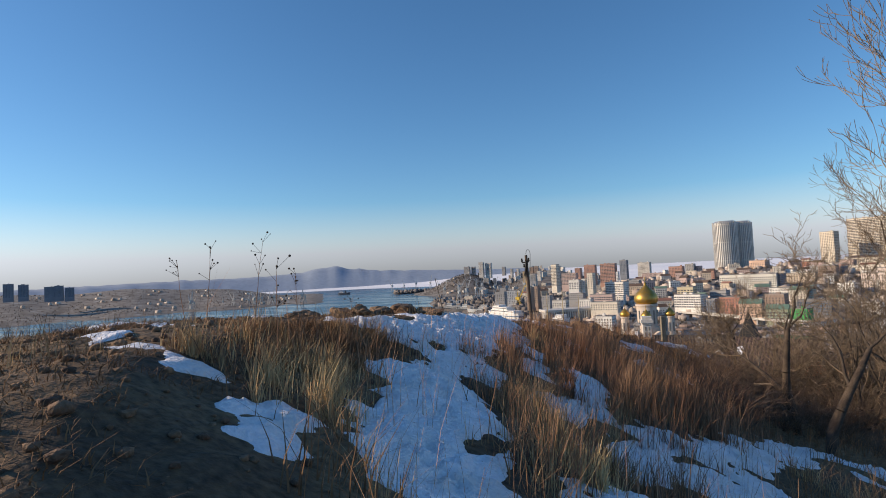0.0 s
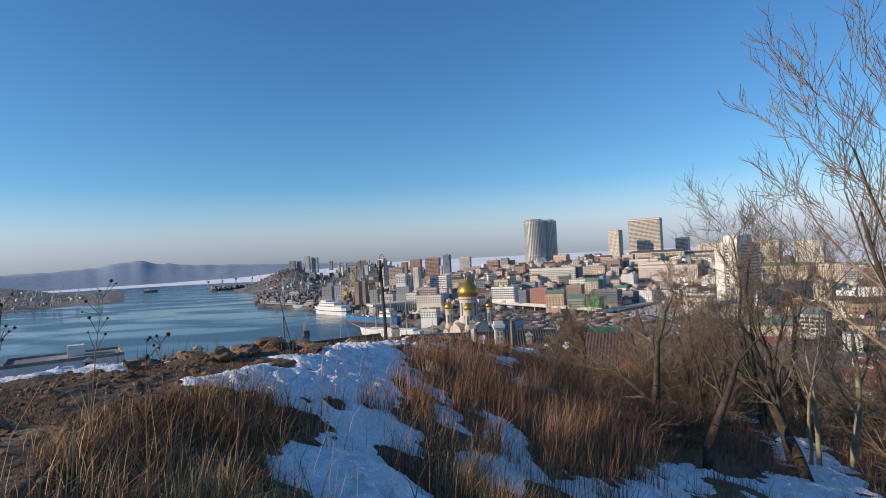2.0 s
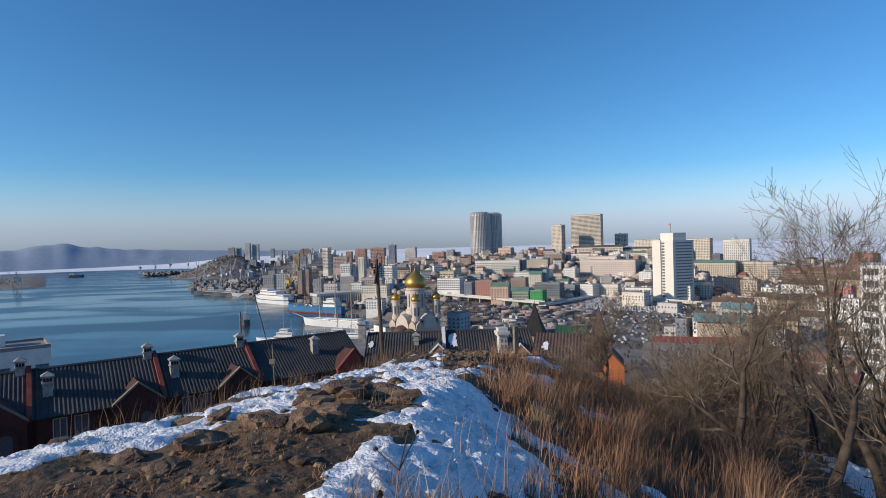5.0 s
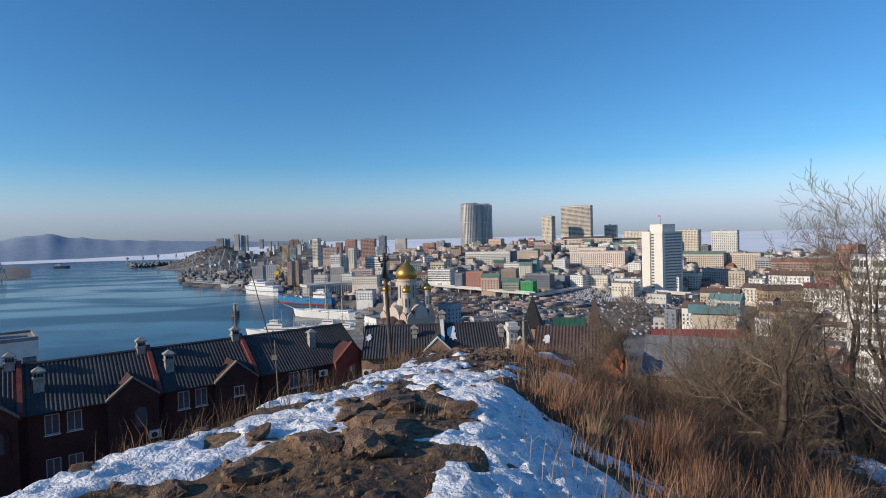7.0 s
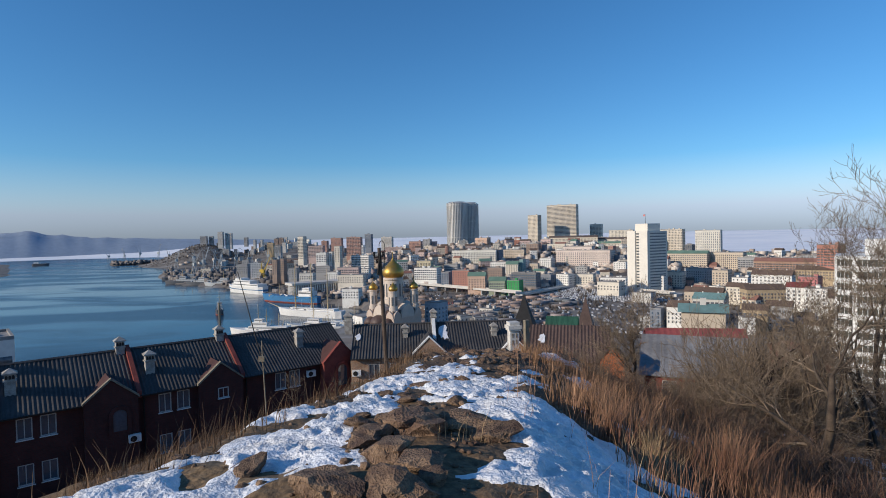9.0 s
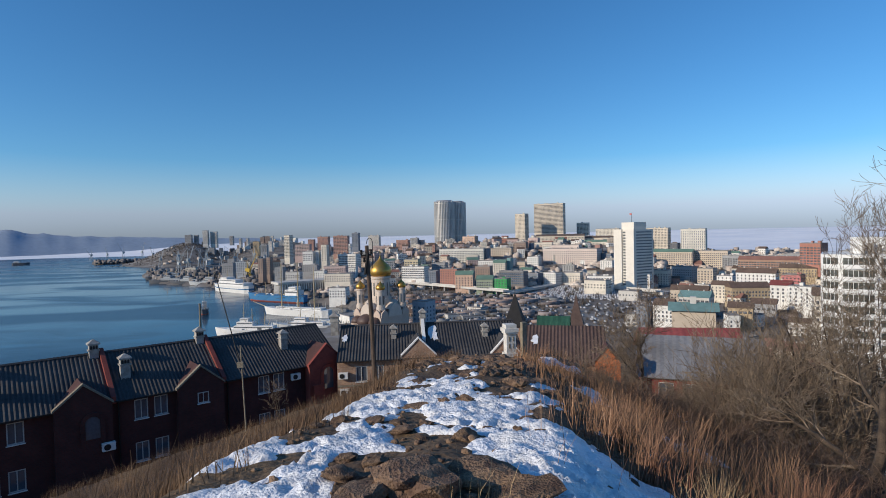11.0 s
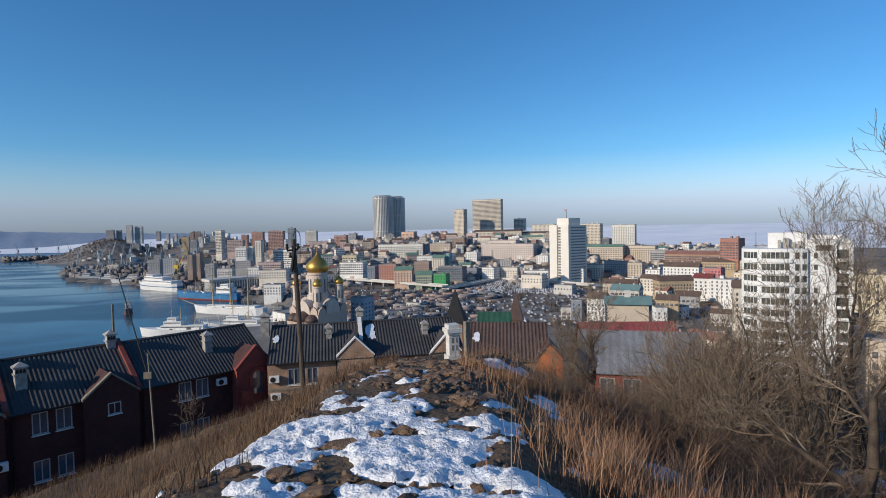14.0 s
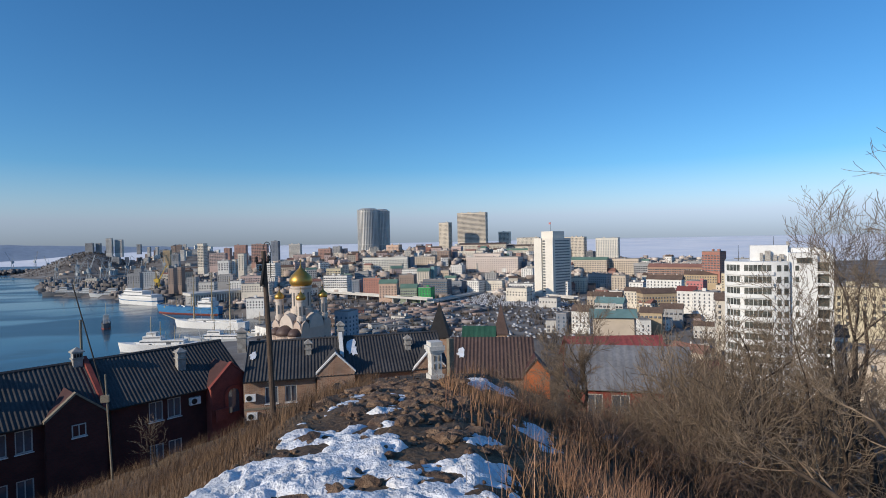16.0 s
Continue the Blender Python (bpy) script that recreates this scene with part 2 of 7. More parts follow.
def ground_material():
    """Soil and matted grass near by, grey-brown winter ground further off."""
    m = bpy.data.materials.new("ground")
    m.use_nodes = True
    nt = m.node_tree
    b = nt.nodes["Principled BSDF"]
    tc = nt.nodes.new("ShaderNodeTexCoord")

    def nz(scale, detail=6):
        n = nt.nodes.new("ShaderNodeTexNoise")
        n.inputs["Scale"].default_value, n.inputs["Detail"].default_value = scale, detail
        nt.links.new(tc.outputs["Object"], n.inputs["Vector"])
        return n.outputs["Fac"]

    def rampc(fac, stops):
        r = nt.nodes.new("ShaderNodeValToRGB")
        while len(r.color_ramp.elements) < len(stops):
            r.color_ramp.elements.new(0.5)
        for e, (p, c) in zip(r.color_ramp.elements, stops):
            e.position, e.color = p, (*c, 1)
        nt.links.new(fac, r.inputs["Fac"])
        return r.outputs[0]
    big = rampc(nz(0.35), [(0.35, (0.075, 0.046, 0.03)), (0.5, (0.15, 0.096, 0.055)), (0.66, (0.24, 0.16, 0.085))])
    fine = rampc(nz(14, 4), [(0.3, (0.42, 0.40, 0.38)), (0.7, (1.25, 1.22, 1.15))])
    mul = nt.nodes.new("ShaderNodeMix")
    mul.data_type, mul.blend_type = "RGBA", "MULTIPLY"
    mul.inputs[0].default_value = 1
    nt.links.new(big, mul.inputs[6])
    nt.links.new(fine, mul.inputs[7])
    town = rampc(nz(0.03, 8), [(0.38, (0.11, 0.095, 0.083)), (0.5, (0.19, 0.168, 0.148)), (0.58, (0.20, 0.18, 0.16)), (0.72, (0.30, 0.29, 0.275))])
    vec = nt.nodes.new("ShaderNodeVectorMath")
    vec.operation = "DISTANCE"
    vec.inputs[1].default_value = (CX, CY, 85)
    nt.links.new(tc.outputs["Object"], vec.inputs[0])
    mr = nt.nodes.new("ShaderNodeMapRange")
    mr.inputs["From Min"].default_value, mr.inputs["From Max"].default_value = 150, 420
    nt.links.new(vec.outputs["Value"], mr.inputs["Value"])
    mix = nt.nodes.new("ShaderNodeMix")
    mix.data_type = "RGBA"
    nt.links.new(mr.outputs[0], mix.inputs[0])
    nt.links.new(mul.outputs[2], mix.inputs[6])
    nt.links.new(town, mix.inputs[7])
    nt.links.new(mix.outputs[2], b.inputs["Base Color"])
    b.inputs["Roughness"].default_value = 0.95
    bp = nt.nodes.new("ShaderNodeBump")
    bp.inputs["Strength"].default_value, bp.inputs["Distance"].default_value = 0.8, 0.06
    nt.links.new(nz(9, 6), bp.inputs["Height"])
    nt.links.new(bp.outputs[0], b.inputs["Normal"])
    return m


M_ground = ground_material()
make_ground()


def water_material():
    m = M_water
    m.use_nodes = True
    nt = m.node_tree
    b = nt.nodes["Principled BSDF"]
    tc, mp = nt.nodes.new("ShaderNodeTexCoord"), nt.nodes.new("ShaderNodeMapping")
    mp.inputs["Scale"].default_value = (0.0020, 0.0050, 1)
    mp.inputs["Rotation"].default_value = (0, 0, radians(10))
    nt.links.new(tc.outputs["Object"], mp.inputs["Vector"])
    n = nt.nodes.new("ShaderNodeTexNoise")
    n.inputs["Scale"].default_value, n.inputs["Detail"].default_value, n.inputs["Distortion"].default_value = 2.0, 7, 0.6
    nt.links.new(mp.outputs[0], n.inputs["Vector"])
    r = nt.nodes.new("ShaderNodeMapRange")
    r.inputs["From Min"].default_value, r.inputs["From Max"].default_value = 0.42, 0.56
    r.inputs["To Min"].default_value, r.inputs["To Max"].default_value = 0.12, 0.27
    nt.links.new(n.outputs["Fac"], r.inputs["Value"])
    nt.links.new(r.outputs[0], b.inputs["Roughness"])
    b.inputs["Base Color"].default_value = (0.016, 0.045, 0.075, 1)
    b.inputs["IOR"].default_value = 1.33
    w = nt.nodes.new("ShaderNodeTexNoise")
    w.inputs["Scale"].default_value, w.inputs["Detail"].default_value = 0.35, 5
    nt.links.new(tc.outputs["Object"], w.inputs["Vector"])
    bp = nt.nodes.new("ShaderNodeBump")
    bp.inputs["Strength"].default_value, bp.inputs["Distance"].default_value = 0.10, 0.12
    nt.links.new(w.outputs["Fac"], bp.inputs["Height"])
    nt.links.new(bp.outputs[0], b.inputs["Normal"])


water_material()
wv, wf = [], []
for i in range(41):
    for j in range(41):
        wv.append((-4900 + 245 * i, -4900 + 245 * j, 0.0))
for i in range(40):
    for j in range(40):
        if math.hypot(wv[i * 41 + j][0], wv[i * 41 + j][1]) < 4700:
            wf.append((i * 41 + j, (i + 1) * 41 + j, (i + 1) * 41 + j + 1, i * 41 + j + 1))
tagged(obj("water", wv, wf, M_water), "calm dark blue harbour water with smooth streaks", "water", kind="structure")

M_ice = mat("sea_ice", (0.93, 0.925, 0.93), 0.8, vary=0.04, scale=0.0035, bump=0.0, tint=(0.80, 0.82, 0.86))


def ice_edge(az):
    return ip(az, [-90, -50, -30, -24, -18, 0, 50, 90], [3900, 3900, 3650, 3450, 2700, 1950, 1750, 1750])


iv, if_ = [], []
azs = [a * 0.5 for a in range(-180, 181)]
steps = [0, 0.1, 0.25, 0.45, 0.6, 0.75, 0.9, 1.0]
for az in azs:
    e = ice_edge(az) + 40 * noise.noise(Vector((az * 0.6, 0, 0)))
    for s in steps:
        d = e + (4930 - e) * s
        z = 0.25 + 70 * ss((d - e) / (4930 - e)) ** 1.7
        a = radians(az)
        iv.append((CX + d * math.sin(a), CY + d * math.cos(a), z))
for i in range(len(azs) - 1):
    for k in range(len(steps) - 1):
        o = i * len(steps) + k
        if_.append((o, o + 1, o + len(steps) + 1, o + len(steps)))
tagged(obj("sea_ice", iv, if_, M_ice, True), "white frozen sea out to the horizon", "sea ice", kind="structure")

# far mountains beyond the bay; their blue-grey colour is painted-in aerial haze
M_hazed_mount = mat("hazed_mountain", (0.30, 0.365, 0.45), 0.95, vary=0.08, scale=0.004, bump=0, tint=(0.26, 0.325, 0.41))


def mountain(name, azimuths, heights, d, depth, label):
    v, f = [], []
    n = 160
    rows = [(-1.0, 0.0), (-0.55, 0.45), (-0.25, 0.8), (0.0, 1.0), (0.6, 0.5), (1.0, 0.0)]
    for i in range(n + 1):
        az = azimuths[0] + (azimuths[-1] - azimuths[0]) * i / n
        h = ip(az, azimuths, heights)
        a = radians(az)
        for s, k in rows:
            dd = d + depth * s
            z = h * k * (1 + 0.10 * noise.noise(Vector((az * 0.9, s * 2, 1)))) + (3.5 * noise.noise(Vector((az * 3, s * 3, 5))) if k else -4)
            v.append((CX + dd * math.sin(a), CY + dd * math.cos(a), z))
    for i in range(n):
        for k in range(len(rows) - 1):
            o = i * len(rows) + k
            f.append((o, o + 1, o + len(rows) + 1, o + len(rows)))
    return tagged(obj(name, v, f, M_hazed_mount, True), label, "mountain", kind="structure")


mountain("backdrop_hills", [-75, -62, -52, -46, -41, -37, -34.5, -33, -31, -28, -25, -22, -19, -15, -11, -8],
         [92, 98, 110, 114, 114, 128, 160, 172, 140, 122, 112, 104, 92, 88, 74, 40], 4450, 380, "low wooded hills beyond the bay, haze painted in as blue-grey")

# ---- small kit ----
def part(name, bm, material, parent, label="", smooth=False):
    me = bpy.data.meshes.new(name)
    bm.to_mesh(me)
    bm.free()
    me.materials.append(material)
    if smooth:
        me.polygons.foreach_set("use_smooth", [True] * len(me.polygons))
    ob = new(name, me)
    if parent is not None:
        ob.parent = parent
    if label:
        ob["label"] = label
    return ob


def root(name, m, label, category, group=""):
    ob = new(name)
    ob.matrix_world = m
    return tagged(ob, label, category, group)


def box(bm, x0, x1, y0, y1, z0, z1, bev=0.0):
    vs = [bm.verts.new(p) for p in ((x0, y0, z0), (x1, y0, z0), (x1, y1, z0), (x0, y1, z0), (x0, y0, z1), (x1, y0, z1), (x1, y1, z1), (x0, y1, z1))]
    fs = [bm.faces.new([vs[i] for i in q]) for q in ((3, 2, 1, 0), (4, 5, 6, 7), (0, 1, 5, 4), (1, 2, 6, 5), (2, 3, 7, 6), (3, 0, 4, 7))]
    if bev:
        es = {e for f in fs for e in f.edges}
        bmesh.ops.bevel(bm, geom=list(es), offset=bev, segments=1, affect="EDGES")
    return vs


def extrude_profile(bm, prof, y0, y1):
    """A solid from an (x, z) outline, from y0 to y1."""
    a = [bm.verts.new((x, y0, z)) for x, z in prof]
    b = [bm.verts.new((x, y1, z)) for x, z in prof]
    n = len(prof)
    bm.faces.new(a)
    bm.faces.new(b[::-1])
    for i in range(n):
        bm.faces.new((a[(i + 1) % n], a[i], b[i], b[(i + 1) % n]))


def lathe(bm, prof, cx=0, cy=0, n=16):
    """A turned solid from (radius, z) pairs, bottom to top."""
    rings = []
    for r, z in prof:
        if r < 1e-4:
            rings.append([bm.verts.new((cx, cy, z))])
        else:
            rings.append([bm.verts.new((cx + r * math.cos(2 * math.pi * i / n), cy + r * math.sin(2 * math.pi * i / n), z)) for i in range(n)])
    for a, b in zip(rings, rings[1:]):
        for i in range(n):
            j = (i + 1) % n
            if len(a) == 1 and len(b) == 1:
                continue
            if len(a) == 1:
                bm.faces.new((a[0], b[j], b[i]))
            elif len(b) == 1:
                bm.faces.new((a[i], a[j], b[0]))
            else:
                bm.faces.new((a[i], a[j], b[j], b[i]))
    if len(rings[0]) > 1:
        bm.faces.new(rings[0][::-1])
    if len(rings[-1]) > 1:
        bm.faces.new(rings[-1])


def tube(bm, p, q, r0, r1, n=6):
    p, q = Vector(p), Vector(q)
    w = (q - p).normalized()
    u = w.orthogonal().normalized()
    v = w.cross(u)
    a = [bm.verts.new(p + (u * math.cos(2 * math.pi * i / n) + v * math.sin(2 * math.pi * i / n)) * r0) for i in range(n)]
    b = [bm.verts.new(q + (u * math.cos(2 * math.pi * i / n) + v * math.sin(2 * math.pi * i / n)) * r1) for i in range(n)]
    for i in range(n):
        bm.faces.new((a[i], a[(i + 1) % n], b[(i + 1) % n], b[i]))
    bm.faces.new(a[::-1])
    bm.faces.new(b)


def arr_mesh(name, verts, faces, material):
    """A mesh from arrays: verts (n, 3), faces (m, 3 or 4)."""
    me = bpy.data.meshes.new(name)
    k = faces.shape[1]
    me.vertices.add(len(verts))
    me.vertices.foreach_set("co", np.asarray(verts, np.float32).ravel())
    me.loops.add(faces.size)
    me.loops.foreach_set("vertex_index", faces.astype(np.int32).ravel())
    me.polygons.add(len(faces))
    me.polygons.foreach_set("loop_start", np.arange(0, faces.size, k, dtype=np.int32))
    me.update(calc_edges=True)
    me.materials.append(material)
    return me

# ---- the town ----
CITY = {
    "white": (0.80, 0.775, 0.72), "cream": (0.72, 0.65, 0.54), "pale": (0.60, 0.57, 0.52), "grey": (0.36, 0.355, 0.35), "slate": (0.22, 0.24, 0.275),
    "pink": (0.56, 0.42, 0.38), "brick": (0.43, 0.25, 0.20), "redbrick": (0.43, 0.20, 0.15), "brown": (0.34, 0.25, 0.20), "ochre": (0.50, 0.37, 0.22),
    "beige": (0.60, 0.50, 0.39), "yellow": (0.62, 0.53, 0.36), "peach": (0.64, 0.44, 0.33), "green": (0.33, 0.37, 0.27), "netting": (0.05, 0.33, 0.10),
    "teal": (0.22, 0.36, 0.36), "dark": (0.17, 0.17, 0.175), "grid": (0.72, 0.69, 0.61), "stalin": (0.66, 0.55, 0.48), "terrace": (0.68, 0.60, 0.48),
    "tower_beige": (0.68, 0.59, 0.47), "tower_grey": (0.58, 0.53, 0.46), "twin": (0.68, 0.64, 0.56), "redroof": (0.40, 0.25, 0.18), "pinkred": (0.52, 0.20, 0.19),
    "tan": (0.47, 0.36, 0.23), "bluegrey": (0.36, 0.42, 0.47),
}
WALLS = {k: mat("wall_" + k, c, 0.85, vary=0.12, scale=0.06, bump=0.0, tint=tuple(v * 0.86 for v in c), rand=0.06) for k, c in CITY.items()}
ROOFS = {"flat": mat("tar_roof", (0.15, 0.14, 0.135), 0.9, vary=0.3, scale=0.08, bump=0, tint=(0.30, 0.29, 0.28)),
         "green": mat("green_roof", (0.15, 0.25, 0.19), 0.6, vary=0.2, scale=0.1, bump=0),
         "teal": mat("teal_roof", (0.17, 0.29, 0.28), 0.6, vary=0.2, scale=0.1, bump=0),
         "red": mat("red_roof", (0.30, 0.15, 0.115), 0.8, vary=0.2, scale=0.1, bump=0),
         "maroon": mat("maroon_roof", (0.22, 0.06, 0.055), 0.8, vary=0.2, scale=0.1, bump=0),
         "brownroof": mat("brown_roof", (0.155, 0.105, 0.08), 0.8, vary=0.25, scale=0.1, bump=0),
         "mansard": mat("mansard_roof", (0.115, 0.085, 0.075), 0.8, vary=0.2, scale=0.1, bump=0)}
M_cwin = mat("far_window_glass", (0.14, 0.145, 0.155), 0.25, vary=0.3, scale=0.2, bump=0, rand=0.5, spec=0.6)
M_cwin_blue = mat("bluish_window_glass", (0.10, 0.15, 0.21), 0.2, vary=0.3, scale=0.2, bump=0, rand=0.4, spec=0.7)
COLOUR_WORD = {"netting": "green-netted", "grid": "white gridded", "stalin": "pinkish stone", "terrace": "cream", "tower_beige": "beige high-rise", "tower_grey": "grey-beige high-rise",
               "twin": "cream high-rise", "redroof": "brick", "slate": "grey-blue", "redbrick": "red brick", "pinkred": "reddish pink", "bluegrey": "blue-grey", "brick": "reddish brick"}


def boxes_mesh(name, rows, material):
    """One mesh of many boxes; rows of (x0, x1, y0, y1, z0, z1)."""
    a = np.array(rows, float)
    n = len(a)
    idx = [(0, 2, 4), (1, 2, 4), (1, 3, 4), (0, 3, 4), (0, 2, 5), (1, 2, 5), (1, 3, 5), (0, 3, 5)]
    v = np.stack([a[:, list(i)] for i in idx], 1).reshape(-1, 3)
    q = np.array([(3, 2, 1, 0), (4, 5, 6, 7), (0, 1, 5, 4), (1, 2, 6, 5), (2, 3, 7, 6), (3, 0, 4, 7)])
    f = (np.arange(n)[:, None, None] * 8 + q[None]).reshape(-1, 4)
    return arr_mesh(name, v, f, material)


def window_rows(w, d, h, fl, rng, first=1.0):
    rows = []
    n = max(1, int((h - 0.8) / fl))
    style = rng.choice((0, 0, 0, 1))
    step = rng.uniform(2.7, 3.5)
    ww = rng.uniform(1.15, 1.6)
    hh = min(fl * 0.58, 1.75)
    for side in ("f", "l", "r"):
        span = w if side == "f" else d
        m = max(1, int((span - 1.4) / step))
        for k in range(n):
            z0 = first + k * fl
            if z0 + hh > h - 0.3:
                continue
            for i in range(m):
                c = -span / 2 + span * (i + 0.5) / m
                a, b = c - ww / 2, c + ww / 2
                if style == 1 and side == "f":
                    a, b = c - step * 0.42, c + step * 0.42
                if side == "f":
                    rows.append((a, b, -d / 2 - 0.06, -d / 2 + 0.05, z0, z0 + hh))
                elif side == "l":
                    rows.append((-w / 2 - 0.06, -w / 2 + 0.05, a, b, z0, z0 + hh))
                else:
                    rows.append((w / 2 - 0.05, w / 2 + 0.06, a, b, z0, z0 + hh))
    return rows


block_rng = random.Random(11)


def block(x, y, z, w, d, h, rot, colour, roof="flat", fl=3.2, win=1, name="town_building"):
    rng = block_rng
    word = COLOUR_WORD.get(colour, colour)
    kind = "with a pitched %s roof" % {"green": "green", "teal": "teal", "red": "red", "maroon": "maroon", "brownroof": "brown", "mansard": "dark mansard"}[roof] if roof != "flat" else "with a flat roof"
    ob = root(name, pose(x, y, z, 0, 0, rot), "%s town building, %d storeys, %s" % (word, max(1, int(h / fl)), kind), "building", "town buildings")
    bm = bmesh.new()
    box(bm, -w / 2, w / 2, -d / 2, d / 2, -14, h)
    part("wall", bm, WALLS[colour], ob)
    bm = bmesh.new()
    if roof == "flat":
        t = min(0.5, w * 0.04)
        box(bm, -w / 2 + t, w / 2 - t, -d / 2 + t, d / 2 - t, h, h + 0.25)
        for s in (-1, 1):
            box(bm, s * w / 2 - (t if s > 0 else 0), s * w / 2 + (t if s < 0 else 0), -d / 2, d / 2, h + 0.003, h + 0.8)
            box(bm, -w / 2 + t, w / 2 - t, s * d / 2 - (t if s > 0 else 0), s * d / 2 + (t if s < 0 else 0), h + 0.003, h + 0.8)
        part("roof", bm, ROOFS["flat"], ob)
        if w > 14:
            for k in range(rng.randint(1, 2 + int(w / 25))):
                bm = bmesh.new()
                a, b = rng.uniform(-w / 2 + 3, w / 2 - 5), rng.uniform(-d / 4, d / 8)
                box(bm, a, a + rng.uniform(2, 4), b, b + 3, h + 0.25, h + rng.uniform(1.8, 3.2))
                part("roof_housing", bm, WALLS[colour], ob)
    else:
        o = 0.6
        rh = min(d * 0.36, 5.0)
        if roof == "mansard":
            prof = [(-d / 2 - o, h), (-d / 2 + 1.2, h + 3.0), (0, h + 4.2), (d / 2 - 1.2, h + 3.0), (d / 2 + o, h)]
        else:
            prof = [(-d / 2 - o, h), (0, h + rh), (d / 2 + o, h)]
        a = [bm.verts.new((-w / 2 - o, p, q)) for p, q in prof]
        b = [bm.verts.new((w / 2 + o, p, q)) for p, q in prof]
        for i in range(len(prof)):
            j = (i + 1) % len(prof)
            bm.faces.new((a[i], a[j], b[j], b[i]))
        bm.faces.new(a[::-1])
        bm.faces.new(b)
        part("roof", bm, ROOFS[roof], ob)
        for k in range(max(1, int(w / 12))):
            bm = bmesh.new()
            c = -w / 2 + w * (k + 0.5) / max(1, int(w / 12))
            box(bm, c - 0.5, c + 0.5, -0.4, 0.4, h + rh * 0.6, h + rh + 1.0)
            part("roof_chimney", bm, WALLS["pale"], ob)
    if win:
        rows = window_rows(w, d, h, fl, rng)
        if rows:
            wo = new("window_grid", boxes_mesh("window_grid", rows, M_cwin_blue if colour in ("slate", "teal", "twin", "bluegrey", "dark") else M_cwin))
            wo.parent = ob
            tagged(wo, kind="stuff")
    return ob


block(-754, 2110, 77, 23, 16, 24.5, 2, "grey", "flat", 3.2, 1)
block(-732, 2127, 76, 14, 16, 24.8, 1, "grey", "flat", 3.2, 1)
block(-683, 2081, 68, 18, 16, 48.5, 0, "pale", "flat", 3.2, 1)
block(-656, 2090, 67, 23, 16, 44.7, -1, "pale", "flat", 3.2, 1)
block(-625, 2202, 73, 13, 16, 21.5, -2, "grey", "flat", 3.2, 1)
block(-568, 2113, 64, 8, 16, 20.7, -3, "pale", "flat", 3.2, 1)
block(-544, 2119, 59, 8, 16, 25.0, -4, "pale", "flat", 3.2, 1)
block(-444, 1837, 41, 21, 16, 32.6, -4, "ochre", "flat", 3.2, 1)
block(-422, 1943, 52, 13, 16, 21.1, -6, "pale", "flat", 3.2, 1)
block(-399, 1745, 42, 20, 16, 20.6, -5, "grey", "flat", 3.2, 1)
block(-228, 1218, 42, 13, 16, 48.5, -19, "cream", "flat", 3.2, 1)
block(-149, 978, 44, 18, 16, 16.7, -9, "white", "flat", 3.2, 1)
block(-134, 987, 44, 6, 14, 17.9, -10, "white", "flat", 3.2, 1)
block(-121, 981, 43, 10, 16, 28.6, -11, "cream", "flat", 3.2, 1)
block(-206, 1275, 42, 34, 16, 26.7, -9, "pink", "flat", 3.2, 1)
block(-215, 1473, 55, 15, 16, 23.5, -10, "brick", "flat", 3.2, 1)
block(-172, 1380, 51, 27, 16, 34.5, -11, "brick", "flat", 3.2, 1)
block(-120, 1286, 44, 34, 16, 42.6, -13, "brick", "flat", 3.2, 1)
block(-96, 1231, 46, 4, 11, 22.4, -14, "white", "flat", 3.2, 1)
block(-100, 1486, 56, 18, 16, 37.4, -14, "slate", "flat", 3.2, 1)
block(-54, 1590, 48, 32, 16, 37.0, -16, "pale", "flat", 3.2, 1)
block(-25, 1492, 39, 63, 16, 18.1, -9, "pink", "flat", 3.2, 1)
block(23, 1291, 42, 29, 16, 31.5, -19, "brick", "flat", 3.2, 1)
block(54, 1388, 37, 19, 16, 39.7, -20, "grey", "flat", 3.2, 1)
block(73, 1189, 34, 54, 16, 15.9, -13, "white", "flat", 3.2, 1)
block(-79, 993, 26, 37, 16, 28.0, -31, "white", "flat", 3.2, 1)
block(-56, 1138, 34, 20, 16, 17.3, -15, "grey", "flat", 3.2, 1)
block(2, 1145, 32, 56, 16, 12.7, -18, "grey", "flat", 3.2, 1)
block(-297, 1092, 14, 21, 16, 27, 10, "white", "flat", 3.2, 1)
block(-215, 912, 28, 8, 14, 24.6, -12, "brown", "flat", 3.2, 1)
block(-210, 943, 24, 7, 13, 29.2, -13, "brown", "flat", 3.2, 1)
block(-293, 998, 26, 19, 16, 16.7, -2, "grey", "flat", 3.2, 1)
block(-328, 1143, 33, 13, 16, 12.4, -2, "grey", "flat", 3.2, 1)
block(-136, 910, 29, 24, 16, 10.9, -10, "grey", "flat", 3.2, 1)
block(-93, 887, 26, 36, 16, 12.5, -12, "pink", "flat", 3.2, 1)
block(-79, 788, 21, 38, 16, 12.0, -12, "cream", "flat", 3.2, 1)
block(-149, 826, 25, 21, 16, 9.9, -8, "pale", "flat", 3.2, 1)
block(-115, 862, 21, 18, 16, 12.2, -11, "white", "flat", 3.2, 1)
block(-68, 676, 11, 21, 16, 12.4, -14, "white", "flat", 3.2, 1)
block(-78, 918, 23, 34, 16, 11.1, -13, "white", "flat", 3.2, 1)
block(-178, 871, 26, 13, 16, 13.9, -7, "grey", "flat", 3.2, 1)
block(29, 829, 36, 22, 16, 12.8, -20, "yellow", "flat", 3.2, 1)
block(31, 793, 22, 36, 16, 17.9, -27, "white", "flat", 3.2, 1)
block(57, 766, 17, 11, 16, 17.5, -22, "slate", "flat", 3.2, 1)
